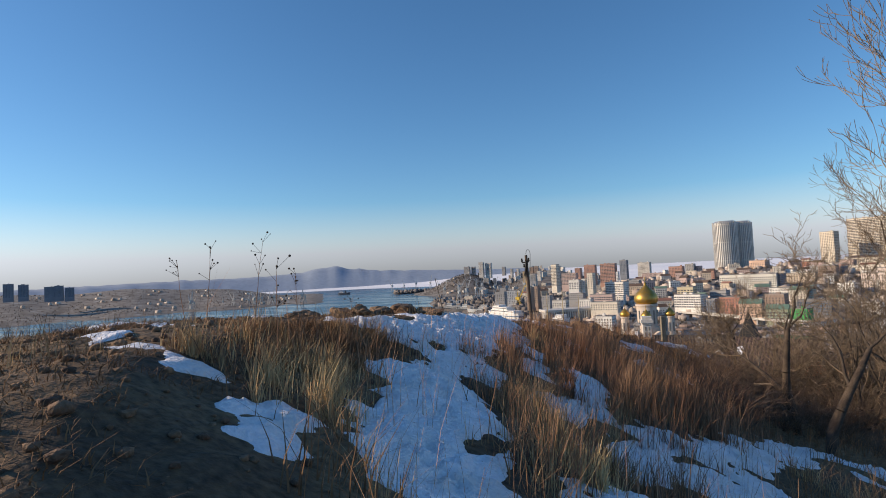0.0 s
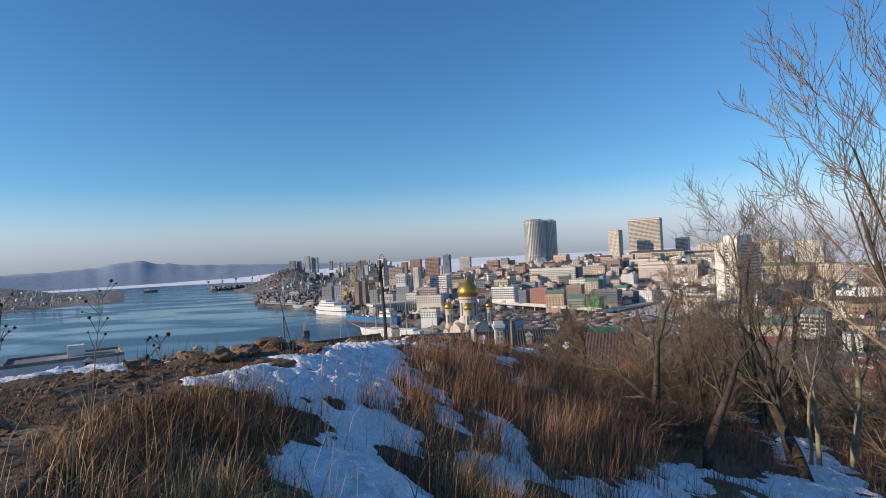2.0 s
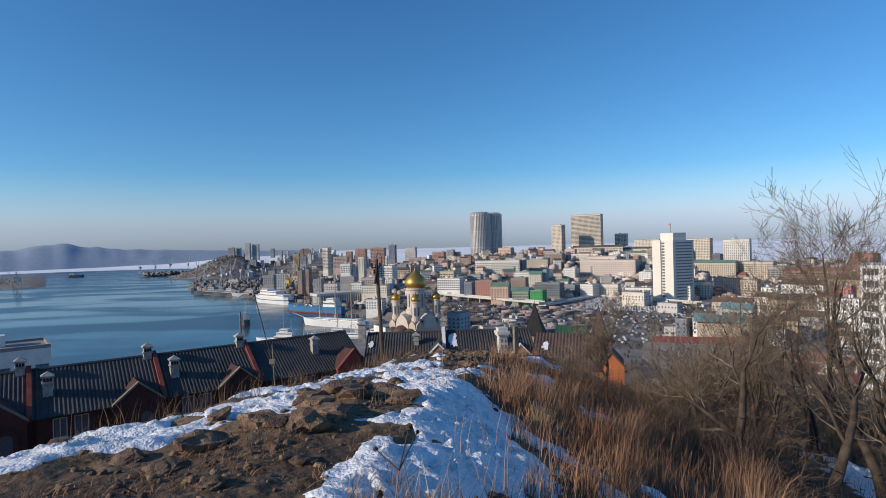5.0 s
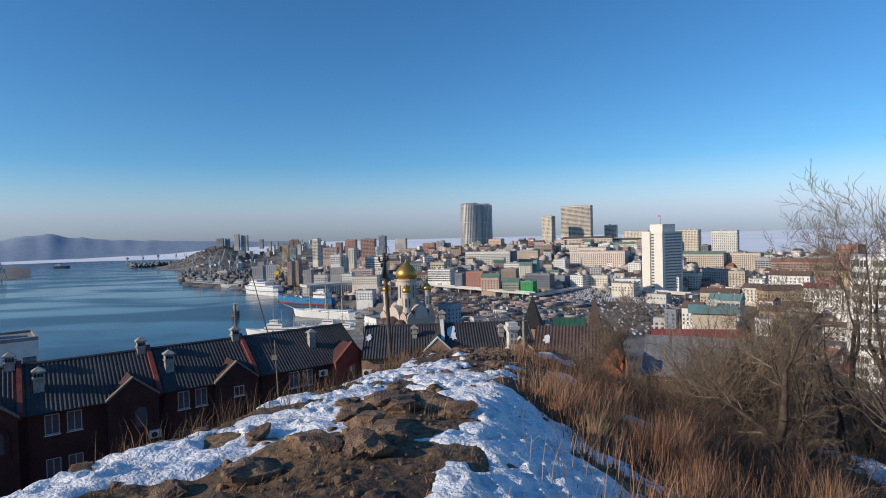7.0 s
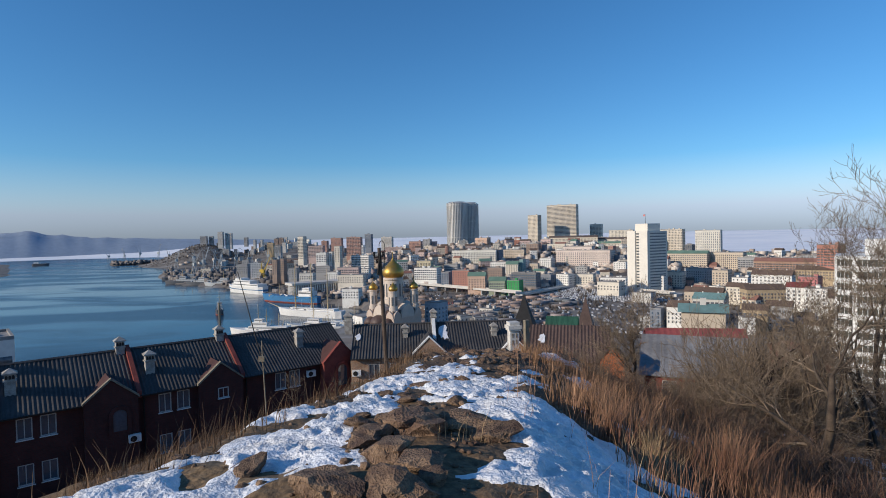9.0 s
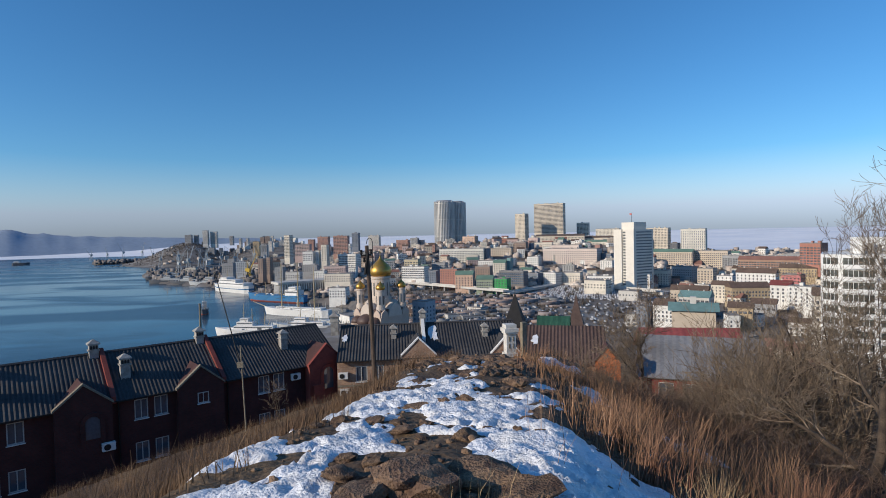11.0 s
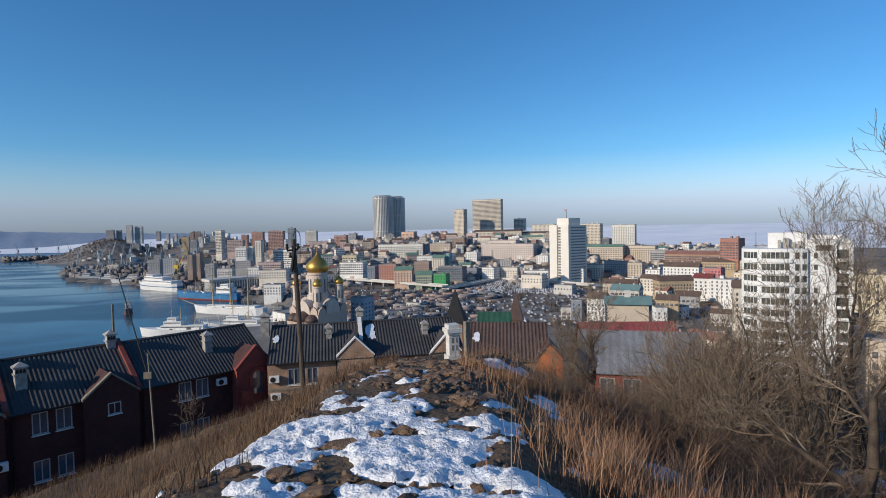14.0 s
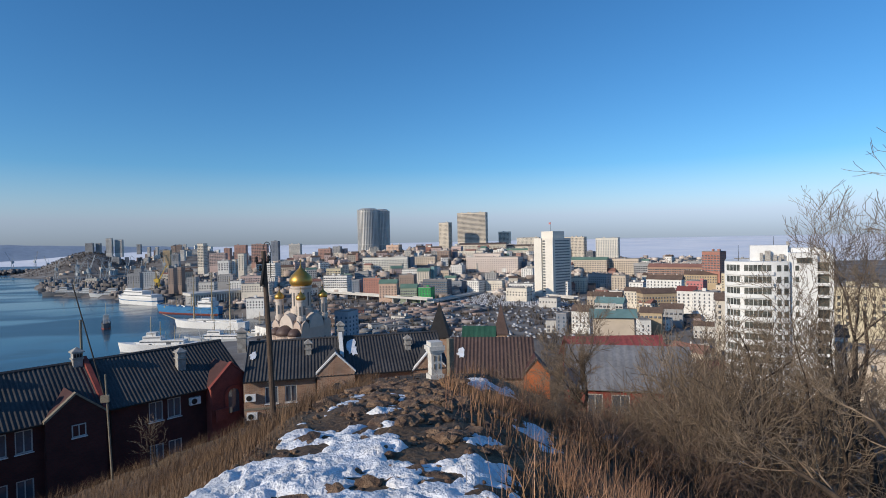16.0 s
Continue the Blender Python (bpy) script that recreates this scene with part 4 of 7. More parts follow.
def apartment_house():
    """Modern white block: a bowed, glazed wing and a plain wing with a stack of loggias at its end."""
    ob = root("apartment_building", pose(128.4, 113.0, 45, 0, 0, -41), "white modern apartment building with a bowed glazed front and dark loggias", "apartment building")
    H, FL = 34.9, 3.2

    def bow(x):
        """How far the bowed front stands out at x."""
        return -5.6 * max(0.0, 1 - ((x + 4.2) / 9.4) ** 2) ** 0.5

    def strip(bm, x0, x1, z0, z1, front, back, n=8):
        xs = [x0 + (x1 - x0) * i / n for i in range(n + 1)]
        rows = [[bm.verts.new((x, bow(x) - front, z)) for z in (z0, z1)] + [bm.verts.new((x, bow(x) + back, z)) for z in (z1, z0)] for x in xs]
        for p, q in zip(rows, rows[1:]):
            for i in range(4):
                bm.faces.new((p[i], q[i], q[(i + 1) % 4], p[(i + 1) % 4]))
        bm.faces.new(rows[0][::-1])
        bm.faces.new(rows[-1])

    def outline(bm, z0, z1):
        plan = [(x, bow(x)) for x in [-13.2 + 16.0 * i / 24 for i in range(25)]] + [(2.8, 14), (-13.2, 14)]
        lo, hi = [bm.verts.new((*p, z0)) for p in plan], [bm.verts.new((*p, z1)) for p in plan]
        bm.faces.new(lo[::-1])
        bm.faces.new(hi)
        for i in range(len(plan)):
            j = (i + 1) % len(plan)
            bm.faces.new((lo[i], lo[j], hi[j], hi[i]))

    bm = bmesh.new()
    outline(bm, -12, H)
    part("glazed_wing", bm, M_white, ob)
    bm = bmesh.new()
    box(bm, 2.81, 9.3, -2.6, 14.2, -12, H + 2.4)
    box(bm, 12.3, 12.9, -2.9, 14.2, -12, H + 2.0)
    box(bm, 9.3, 12.3, -1.2, 14.2, -12, H + 2.4)
    part("plain_wing", bm, M_white, ob)
    bm = bmesh.new()
    box(bm, -6.6, 2.8, 1.5, 13, H, H + 4.4)
    box(bm, 2.8, 11.5, 3.0, 13, H + 2.4, H + 3.6)
    part("penthouse", bm, M_white, ob)
    for k in range(11):
        z = H - 3.2 - k * FL
        for a, b in ((-12.6, -9.3), (-8.2, -1.6)):
            bm = bmesh.new()
            strip(bm, a, b, z + 0.55, z + 2.3, 0.06, 0.3)
            win = part("window", bm, M_loggia, ob)
            for i in range(1, 4 if b - a < 4 else 6):
                c = a + (b - a) * i / (4 if b - a < 4 else 6)
                bm = bmesh.new()
                box(bm, c - 0.05, c + 0.05, bow(c) - 0.14, bow(c) + 0.1, z + 0.55, z + 2.3)
                part("mullion", bm, M_white, win)
        bm = bmesh.new()
        strip(bm, -13.1, -0.9, z - 0.55, z + 0.42, 0.55, 0.3, 14)
        part("balcony", bm, M_white, ob)
        for c in (0.3, 2.0):
            bm = bmesh.new()
            strip(bm, c - 0.55, c + 0.5, z + 0.5, z + 2.2, 0.05, 0.3, 2)
            part("window", bm, M_loggia, ob)
        if k % 3 != 2:
            bm = bmesh.new()
            box(bm, 4.2, 5.1, -2.66, -2.3, z + 0.6, z + 2.0)
            part("window", bm, M_loggia, ob)
        bm = bmesh.new()
        box(bm, 9.5, 12.1, -1.28, -1.0, z + 0.3, z + 2.85)
        part("loggia_glazing", bm, M_loggia, ob)
        bm = bmesh.new()
        box(bm, 9.3, 12.3, -2.75, -1.2, z - 0.3, z + 0.05)
        box(bm, 9.3, 12.3, -2.75, -2.65, z + 0.05, z + 0.55)
        part("loggia_floor", bm, M_white, ob)
    bm = bmesh.new()
    box(bm, 4.6, 8.2, -2.68, -2.3, H - 0.6, H + 0.9)
    part("roof_terrace_opening", bm, M_loggia, ob)
    for x, y, w, h in ((-3.8, -0.2, 0.8, 2.3), (-2.2, 0.4, 1.4, 2.9), (-0.4, 0.0, 0.9, 1.7), (1.2, 0.5, 1.1, 1.9), (0.6, -1.4, 0.7, 1.1)):
        bm = bmesh.new()
        box(bm, x - w / 2, x + w / 2, y - 0.5, y + 0.5, H, H + h, 0.06)
        part("roof_unit", bm, M_plaster, ob)
    bm = bmesh.new()
    box(bm, 2.6, 3.2, 4, 4.6, H + 3.6, H + 5.4)
    part("roof_stack", bm, M_plaster, ob)
    for x, y, h in ((-9.6, 1, 4.6), (-0.6, 3, 7.0), (5.4, 6, 6.2)):
        bm = bmesh.new()
        tube(bm, (x, y, H - 1), (x, y, H + h), 0.1, 0.05)
        part("antenna", bm, M_iron, ob)


apartment_house()

# passenger terminal with its colonnade on the quay
ob = root("sea_terminal", pose(-132, 792, 9, 0, 0, 30), "low grey sea terminal with a long white colonnade", "terminal")
bm = bmesh.new()
box(bm, -36, 36, -9, 16, -8, 12)
part("wall", bm, WALLS["grey"], ob)
bm = bmesh.new()
box(bm, -39, 39, -13, 18, 12.003, 15.5)
part("roof", bm, WALLS["pale"], ob)
for k in range(22):
    bm = bmesh.new()
    box(bm, -36.6 + k * 3.45, -35.7 + k * 3.45, -12.4, -11.4, -8, 12)
    part("column", bm, WALLS["white"], ob)

# elevated road past the car park
ob = root("overpass", pose(0, 0, 0), "pale concrete elevated road on piers", "overpass")
for (x0, y0), (x1, y1), z in (((20, 795), (135, 640), 17), ((135, 640), (235, 742), 14), ((235, 742), (312, 610), 14)):
    L = math.hypot(x1 - x0, y1 - y0)
    m = pose((x0 + x1) / 2, (y0 + y1) / 2, z, 0, 0, math.degrees(math.atan2(y1 - y0, x1 - x0)))
    bm = bmesh.new()
    box(bm, -L / 2, L / 2, -5, 5, -1.6, 0)
    box(bm, -L / 2, L / 2, -5.3, -5, -1.6, 1.1)
    box(bm, -L / 2, L / 2, 5, 5.3, -1.6, 1.1)
    bmesh.ops.transform(bm, matrix=m, verts=bm.verts)
    part("deck", bm, WALLS["pale"], ob)
    for k in range(int(L / 24)):
        bm = bmesh.new()
        box(bm, -0.9, 0.9, -3.5, 3.5, -14, -1.6)
        bmesh.ops.transform(bm, matrix=m @ Matrix.Translation((-L / 2 + 12 + 24 * k, 0, 0)), verts=bm.verts)
        part("pier", bm, WALLS["grey"], ob)

# parked cars in the yards and the car park
M_carpaint = mat("car_paint", (0.36, 0.36, 0.37), 0.35, 0.2, vary=0.1, scale=0.2, bump=0, rand=0.95)
car_rng = np.random.RandomState(5)
rows = []
for k in range(1500):
    if k < 980:
        row, slot = k // 49, k % 49
        if car_rng.rand() < 0.12:
            continue
        a, b = slot * 2.9, (row // 2) * 16 + (row % 2) * 5.6
        x, y = 152 + a * 0.93 + b * 0.36, 622 - a * 0.36 + b * 0.93
    else:
        az, d = radians(car_rng.uniform(0, 26)), car_rng.uniform(440, 720)
        x, y = CX + d * math.sin(az), CY + d * math.cos(az)
    z = land(x, y, False)
    rows.append((x - 0.9, x + 0.9, y - 2.2, y + 2.2, z + 0.2, z + 1.0))
    rows.append((x - 0.8, x + 0.8, y - 1.1, y + 1.3, z + 1.0, z + 1.6))
tagged(new("parked_cars", boxes_mesh("parked_cars", rows, M_carpaint)), "many parked cars in a large yard", "cars", kind="stuff")


# ---- harbour ----
M_hullwhite = mat("ship_white", (0.76, 0.75, 0.72), 0.5, vary=0.08, scale=0.1, bump=0)
M_hullblue = mat("ship_blue", (0.05, 0.20, 0.40), 0.5, vary=0.12, scale=0.1, bump=0)
M_hullred = mat("ship_red", (0.36, 0.09, 0.06), 0.6, vary=0.15, scale=0.1, bump=0)
M_hulldark = mat("ship_dark", (0.09, 0.10, 0.115), 0.6, vary=0.15, scale=0.1, bump=0)
M_shipgrey = mat("ship_grey", (0.50, 0.52, 0.52), 0.6, vary=0.1, scale=0.1, bump=0)
M_mast = mat("mast_ochre", (0.50, 0.38, 0.22), 0.6, vary=0.1, scale=0.3, bump=0)
M_crane = mat("crane_grey", (0.37, 0.41, 0.43), 0.6, vary=0.15, scale=0.1, bump=0)
M_craneyellow = mat("crane_yellow", (0.60, 0.40, 0.05), 0.6, vary=0.15, scale=0.1, bump=0)


def hull(bm, L, B, z0, z1, sheer=1.5, rake=0.1):
    n = 14
    rows = []
    for i in range(n + 1):
        s = i / n
        x = -L / 2 + L * s
        f = min(1.0, (s / 0.12 + 0.55)) * (1 - max(0, (s - 0.68) / 0.32) ** 2.2)
        f = max(f, 0.015)
        top = z1 + sheer * (abs(s - 0.45) * 2) ** 2
        o = L * rake * max(0, s - 0.7)
        rows.append([bm.verts.new((x, -B / 2 * f * 0.8, z0)), bm.verts.new((x + o, -B / 2 * f, top)), bm.verts.new((x + o, B / 2 * f, top)), bm.verts.new((x, B / 2 * f * 0.8, z0))])
    for a, b in zip(rows, rows[1:]):
        for i in range(3):
            bm.faces.new((a[i], b[i], b[i + 1], a[i + 1]))
    bm.faces.new(rows[0])
    bm.faces.new(rows[-1][::-1])
    bmesh.ops.recalc_face_normals(bm, faces=bm.faces)


def ship(name, x, y, rot, L, B, H, hullmat, label, decks=(), masts=(), boot=None, deckmat=None, stripe=None):
    ob = root(name, pose(x, y, 0, 0, 0, rot), label, "ship", "ships in the harbour")
    bm = bmesh.new()
    hull(bm, L, B, 0.8 if boot else -1, H)
    part("hull", bm, hullmat, ob)
    if boot:
        bm = bmesh.new()
        hull(bm, L * 0.985, B * 0.985, -1, 1.3, 0.3, 0.02)
        part("waterline", bm, boot, ob)
    if stripe:
        bm = bmesh.new()
        hull(bm, L * 1.002, B * 1.012, H * 0.42, H * 0.62, 1.2, 0.1)
        part("stripe", bm, stripe, ob)
    for k, (s0, s1, b, z0, z1) in enumerate(decks):
        bm = bmesh.new()
        box(bm, L * s0, L * s1, -B * b / 2, B * b / 2, z0, z1)
        dk = part("deckhouse", bm, deckmat or M_hullwhite, ob)
        bm = bmesh.new()
        box(bm, L * s0 + 0.6, L * s1 - 0.4, -B * b / 2 - 0.05, B * b / 2 + 0.05, z0 + (z1 - z0) * 0.5, z0 + (z1 - z0) * 0.75)
        part("window_band", bm, M_cwin, dk)
    for s, h, r in masts:
        bm = bmesh.new()
        tube(bm, (L * s, 0, H - 2), (L * s, 0, h), r, r * 0.5)
        tube(bm, (L * s, -B * 0.3, h * 0.72), (L * s, B * 0.3, h * 0.72), r * 0.4, r * 0.4)
        part("mast", bm, M_mast, ob)
    gear = random.Random(int(abs(x) + y))
    for k in range(28 if L < 70 else 18):
        s, e, a = gear.uniform(-0.42, 0.36), gear.choice((-1, 1)) * gear.uniform(0.1, 0.4), gear.uniform(0.5, 1.6)
        bm = bmesh.new()
        if k % 3:
            box(bm, L * s - a * 1.4, L * s + a * 1.4, B * e - a * 0.6, B * e + a * 0.6, H - 1.6, H + a * 1.3, 0.05)
        else:
            tube(bm, (L * s, B * e, H - 1), (L * s + gear.uniform(-4, 4), B * e * 0.6, H + gear.uniform(5, 11)), 0.22, 0.15, 5)
        part("deck_gear", bm, gear.choice((M_shipgrey, M_mast, M_hulldark, M_hullwhite)), ob)
    return ob


ferry = ship("white_ferry", -262, 908, 137, 105, 19, 11, M_hullwhite, "large white ferry with a blue wave stripe at the quay",
             ((-0.42, 0.30, 0.9, 11, 16), (-0.2, 0.26, 0.85, 16, 21), (0.05, 0.22, 0.8, 21, 24)), ((0.14, 36, 0.5), (-0.3, 30, 0.4)), None, None, M_hullblue)
ship("blue_cargo_ship", -160, 752, 146, 104, 15, 9, M_hullblue, "blue-hulled cargo ship with a red waterline", ((-0.42, -0.2, 0.8, 9, 17), (-0.38, -0.26, 0.7, 17, 21)), ((0.2, 26, 0.5), (-0.05, 26, 0.5), (0.38, 20, 0.4)), M_hullred)
tall = ship("sailing_ship", -108, 606, 148, 92, 13.5, 7, M_hullwhite, "white three-masted sailing ship with bare ochre masts", ((-0.3, 0.3, 0.5, 7, 9.5), (-0.4, -0.3, 0.7, 7.5, 10)))
for s, h in ((0.24, 56), (-0.02, 60), (-0.27, 54)):
    bm = bmesh.new()
    tube(bm, (92 * s, 0, 6), (92 * s, 0, h * 0.6), 0.8, 0.6)
    tube(bm, (92 * s, 0, h * 0.6), (92 * s, 0, h), 0.55, 0.3)
    mast = part("mast", bm, M_mast, tall)
    for k in range(5):
        z = h * (0.34 + 0.13 * k)
        w = 11.5 - 1.7 * k
        bm = bmesh.new()
        tube(bm, (92 * s, -w, z), (92 * s, w, z), 0.2, 0.2, 5)
        part("yard", bm, M_mast, mast)
bm = bmesh.new()
tube(bm, (47, 0, 8.5), (66, 0, 13.5), 0.5, 0.2)
part("bowsprit", bm, M_mast, tall)
bm = bmesh.new()
for s, h in ((0.24, 46), (-0.02, 49), (-0.27, 44)):
    for e in (-1, 1):
        for k in (-2, 0, 2):
            tube(bm, (92 * s + k, e * 6.2, 7.5), (92 * s, 0, h * 0.62), 0.07, 0.07, 3)
tube(bm, (66, 0, 13.5), (22, 0, 44), 0.07, 0.07, 3)
tube(bm, (58, 0, 11), (22, 0, 30), 0.07, 0.07, 3)
part("rigging", bm, M_iron, tall)
ship("tug", -222.9, 652, 108, 27, 9, 5, M_hulldark, "small dark tug lying in the bay off the quay", ((-0.2, 0.15, 0.7, 5, 10), (-0.08, 0.1, 0.6, 10, 14), ), ((0.02, 27, 0.35), (-0.3, 18, 0.3)), M_hullred, M_shipgrey)
ship("patrol_ship", -128, 486, 166, 66, 11, 6, M_hullwhite, "white patrol ship with radar masts moored at the near quay", ((-0.34, 0.22, 0.75, 6, 9.5), (-0.05, 0.18, 0.7, 9.5, 13), (0.02, 0.14, 0.5, 13, 16)), ((0.1, 29, 0.4), (-0.02, 25, 0.5), (-0.2, 21, 0.35)))
ship("patrol_ship", -84, 502, 160, 62, 11, 5.5, M_shipgrey, "grey-white naval ship moored beside others at the near quay", ((-0.34, 0.2, 0.75, 5.5, 9), (-0.05, 0.14, 0.6, 9, 12.5)), ((0.06, 27, 0.5), (-0.18, 22, 0.4)), None, M_hullwhite)
ship("patrol_ship", -48, 520, 158, 56, 10, 5, M_shipgrey, "grey naval ship moored stern to the quay", ((-0.3, 0.18, 0.7, 5, 8.5), (-0.02, 0.12, 0.6, 8.5, 11.5)), ((0.05, 25, 0.5),), None, M_hullwhite)
for k, (x, y, r, L) in enumerate(((-452, 1140, 175, 78), (-400, 1098, 168, 70), (-345, 1062, 172, 82), (-300, 1028, 165, 64), (-500, 1260, 10, 90), (-470, 1215, 8, 74))):
    ship("naval_ship", x, y, r, L, 11, 6, (M_hulldark, M_shipgrey)[k % 3 == 2], "dark naval ship moored at the shipyard quay", ((-0.3, 0.2, 0.7, 6, 10), (-0.05, 0.12, 0.6, 10, 15)), ((0.05, 28, 0.7), (-0.2, 24, 0.5)), None, M_shipgrey)
ship("distant_boat", -1480, 2330, 10, 60, 10, 7, M_hulldark, "small dark vessel far out in the bay", ((-0.4, -0.1, 0.8, 7, 14),), ((0, 18, 0.5),))

# white roof of the near quay
block(-28, 515, 5, 46, 26, 8, 30, "white", "flat", 4, 0, "quay_shed")
block(-20, 600, 3, 70, 12, 5, 60, "pale", "flat", 4, 0, "quay_shed")


def portal_crane(x, y, z, rot, h, material, label, lean=55):
    ob = root("portal_crane", pose(x, y, z, 0, 0, rot), label, "crane", "harbour cranes")
    bm = bmesh.new()
    for sx in (-1, 1):
        for sy in (-1, 1):
            tube(bm, (sx * 5, sy * 5, 0), (sx * 2.0, sy * 2.0, h * 0.4), 0.7, 0.6, 5)
    box(bm, -3, 3, -3, 3, h * 0.4, h * 0.44)
    part("portal", bm, material, ob)
    bm = bmesh.new()
    box(bm, -6, 3, -2.5, 2.5, h * 0.44, h * 0.55)
    tube(bm, (-2, 0, h * 0.55), (-3, 0, h * 0.85), 0.9, 0.5, 5)
    part("cabin", bm, material, ob)
    bm = bmesh.new()
    e = (3 + h * 0.62 * math.cos(radians(lean)), 0, h * 0.5 + h * 0.62 * math.sin(radians(lean)))
    for s in (-1, 1):
        tube(bm, (3, s * 1.4, h * 0.5), (e[0], s * 0.4, e[2]), 0.55, 0.35, 4)
    for k in range(1, 8):
        p = Vector((3, 0, h * 0.5)).lerp(Vector(e), k / 8)
        tube(bm, p + Vector((0, -1.2, 0)), p + Vector((0, 1.2, 0)), 0.2, 0.2, 3)
    tube(bm, e, (e[0] + h * 0.22, 0, e[2] - h * 0.16), 0.5, 0.3, 4)
    tube(bm, (-3, 0, h * 0.85), e, 0.2, 0.2, 3)
    part("jib", bm, material, ob)
    return ob


cr = random.Random(3)
for x, y in ((-720, 1770), (-690, 1830), (-640, 1700), (-610, 1860), (-560, 1640), (-540, 1780), (-500, 1500), (-470, 1680), (-430, 1560), (-450, 1820), (-390, 1700), (-360, 1620), (-520, 1380), (-480, 1330)):
    portal_crane(x, y, max(2, land(x, y, False)), cr.uniform(0, 360), cr.uniform(42, 62), M_crane, "grey portal crane on the shipyard quay", cr.uniform(45, 75))
for x, y in ((-1250, 2400), (-1200, 2430), (-1140, 2440), (-1080, 2480), (-1020, 2440)):
    portal_crane(x, y, 4, cr.uniform(0, 360), cr.uniform(45, 70), M_crane, "grey portal crane on the far mole", cr.uniform(45, 75))
portal_crane(-281, 1085, 3, -15, 46, M_craneyellow, "yellow portal crane on the quay", 62)
for k in range(16):
    a, d = radians(cr.uniform(-47, -36)), cr.uniform(1890, 1990)
    portal_crane(CX + d * math.sin(a), CY + d * math.cos(a), 6, cr.uniform(0, 360), cr.uniform(38, 56), WALLS["pale"], "pale portal crane on the far shore of the bay", cr.uniform(45, 75))
# clutter of hulls, stacks and sheds along the shipyard
rows = []
cl = np.random.RandomState(8)
for k in range(520):
    az = cl.uniform(-23, -7)
    d = far_shore(az) + 20 + cl.rand() ** 1.5 * 650
    x, y = CX + d * math.sin(radians(az)), CY + d * math.cos(radians(az))
    z = land(x, y, False)
    w, h = cl.uniform(2, 12), cl.uniform(2, 9)
    rows.append((x - w / 2, x + w / 2, y - 3, y + 3, z - 2, z + h))
for k in range(160):
    az = cl.uniform(-27, -20.5)
    d = cl.uniform(2400, 2500)
    x, y = CX + d * math.sin(radians(az)), CY + d * math.cos(radians(az))
    rows.append((x - 5, x + 5, y - 4, y + 4, 3, 4 + cl.uniform(4, 14)))
M_clutter = mat("yard_clutter", (0.27, 0.24, 0.225), 0.8, vary=0.3, scale=0.03, bump=0, tint=(0.12, 0.11, 0.11), rand=0.7)
tagged(new("shipyard_clutter", boxes_mesh("shipyard_clutter", rows, M_clutter)), "crates, stacks and sheds crowding the shipyard", "clutter", kind="stuff")
# rail wagons and containers in the goods yard
rows = []
for k in range(170):
    az, d = cl.uniform(-2, 17), cl.uniform(470, 700)
    x, y = CX + d * math.sin(radians(az)), CY + d * math.cos(radians(az))
    z = land(x, y, False)
    w = cl.choice([6, 12, 12, 18])
    rows.append((x - w / 2, x + w / 2, y - 1.3, y + 1.3, z, z + cl.choice([2.6, 3.0, 3.6])))
M_wagon = mat("wagon_paint", (0.26, 0.18, 0.15), 0.7, vary=0.2, scale=0.02, bump=0, tint=(0.14, 0.15, 0.16), rand=0.8)
tagged(new("goods_wagons", boxes_mesh("goods_wagons", rows, M_wagon)), "rust-red and grey rail wagons and containers in a goods yard", "wagons", kind="stuff")

# ---- brick terrace below the ridge ----
def corrugated(bm, x0, x1, ya, za, yb, zb, pitch=0.28, amp=0.035, thick=0.03):
    """A wavy sheet from the eave line (ya, za) up to the ridge line (yb, zb), with ribs running up the slope."""
    n = max(2, int((x1 - x0) / pitch * 4))
    up = Vector((0, -(zb - za), yb - ya)).normalized()
    if up.z < 0:
        up = -up
    top = []
    for i in range(n + 1):
        x = x0 + (x1 - x0) * i / n
        o = amp * math.cos(2 * math.pi * (x - x0) / pitch)
        a, b = Vector((x, ya, za)) + up * o, Vector((x, yb, zb)) + up * o
        top.append((bm.verts.new(a), bm.verts.new(b), bm.verts.new(a - up * (o + 0.08)), bm.verts.new(b - up * (o + 0.08))))
    for p, q in zip(top, top[1:]):
        bm.faces.new((p[0], q[0], q[1], p[1]))
        bm.faces.new((p[3], q[3], q[2], p[2]))
        bm.faces.new((p[2], q[2], q[0], p[0]))
    for e in (top[0], top[-1]):
        bm.faces.new((e[0], e[1], e[3], e[2]))


def window(parent, x0, x1, z0, z1, y, depth=0.14):
    """White framed casement in the wall plane y, facing -y."""
    bm = bmesh.new()
    t = 0.07
    for a in ((x0, x0 + t, z0, z1), (x1 - t, x1, z0, z1), (x0 + t, x1 - t, z1 - t, z1), (x0 + t, x1 - t, z0, z0 + t), ((x0 + x1) / 2 - 0.03, (x0 + x1) / 2 + 0.03, z0 + t, z1 - t)):
        box(bm, a[0], a[1], y - 0.04, y + depth, a[2], a[3])
    w = part("window", bm, M_frame, parent, "white window frame")
    bm = bmesh.new()
    box(bm, x0 + t, x1 - t, y + 0.03, y + 0.05, z0 + t, z1 - t)
    part("pane", bm, M_glass, w)
    bm = bmesh.new()
    box(bm, x0 - 0.06, x1 + 0.06, y - 0.14, y - 0.041, z0 - 0.07, z0 - 0.01)
    part("sill", bm, M_white, w)
    return w


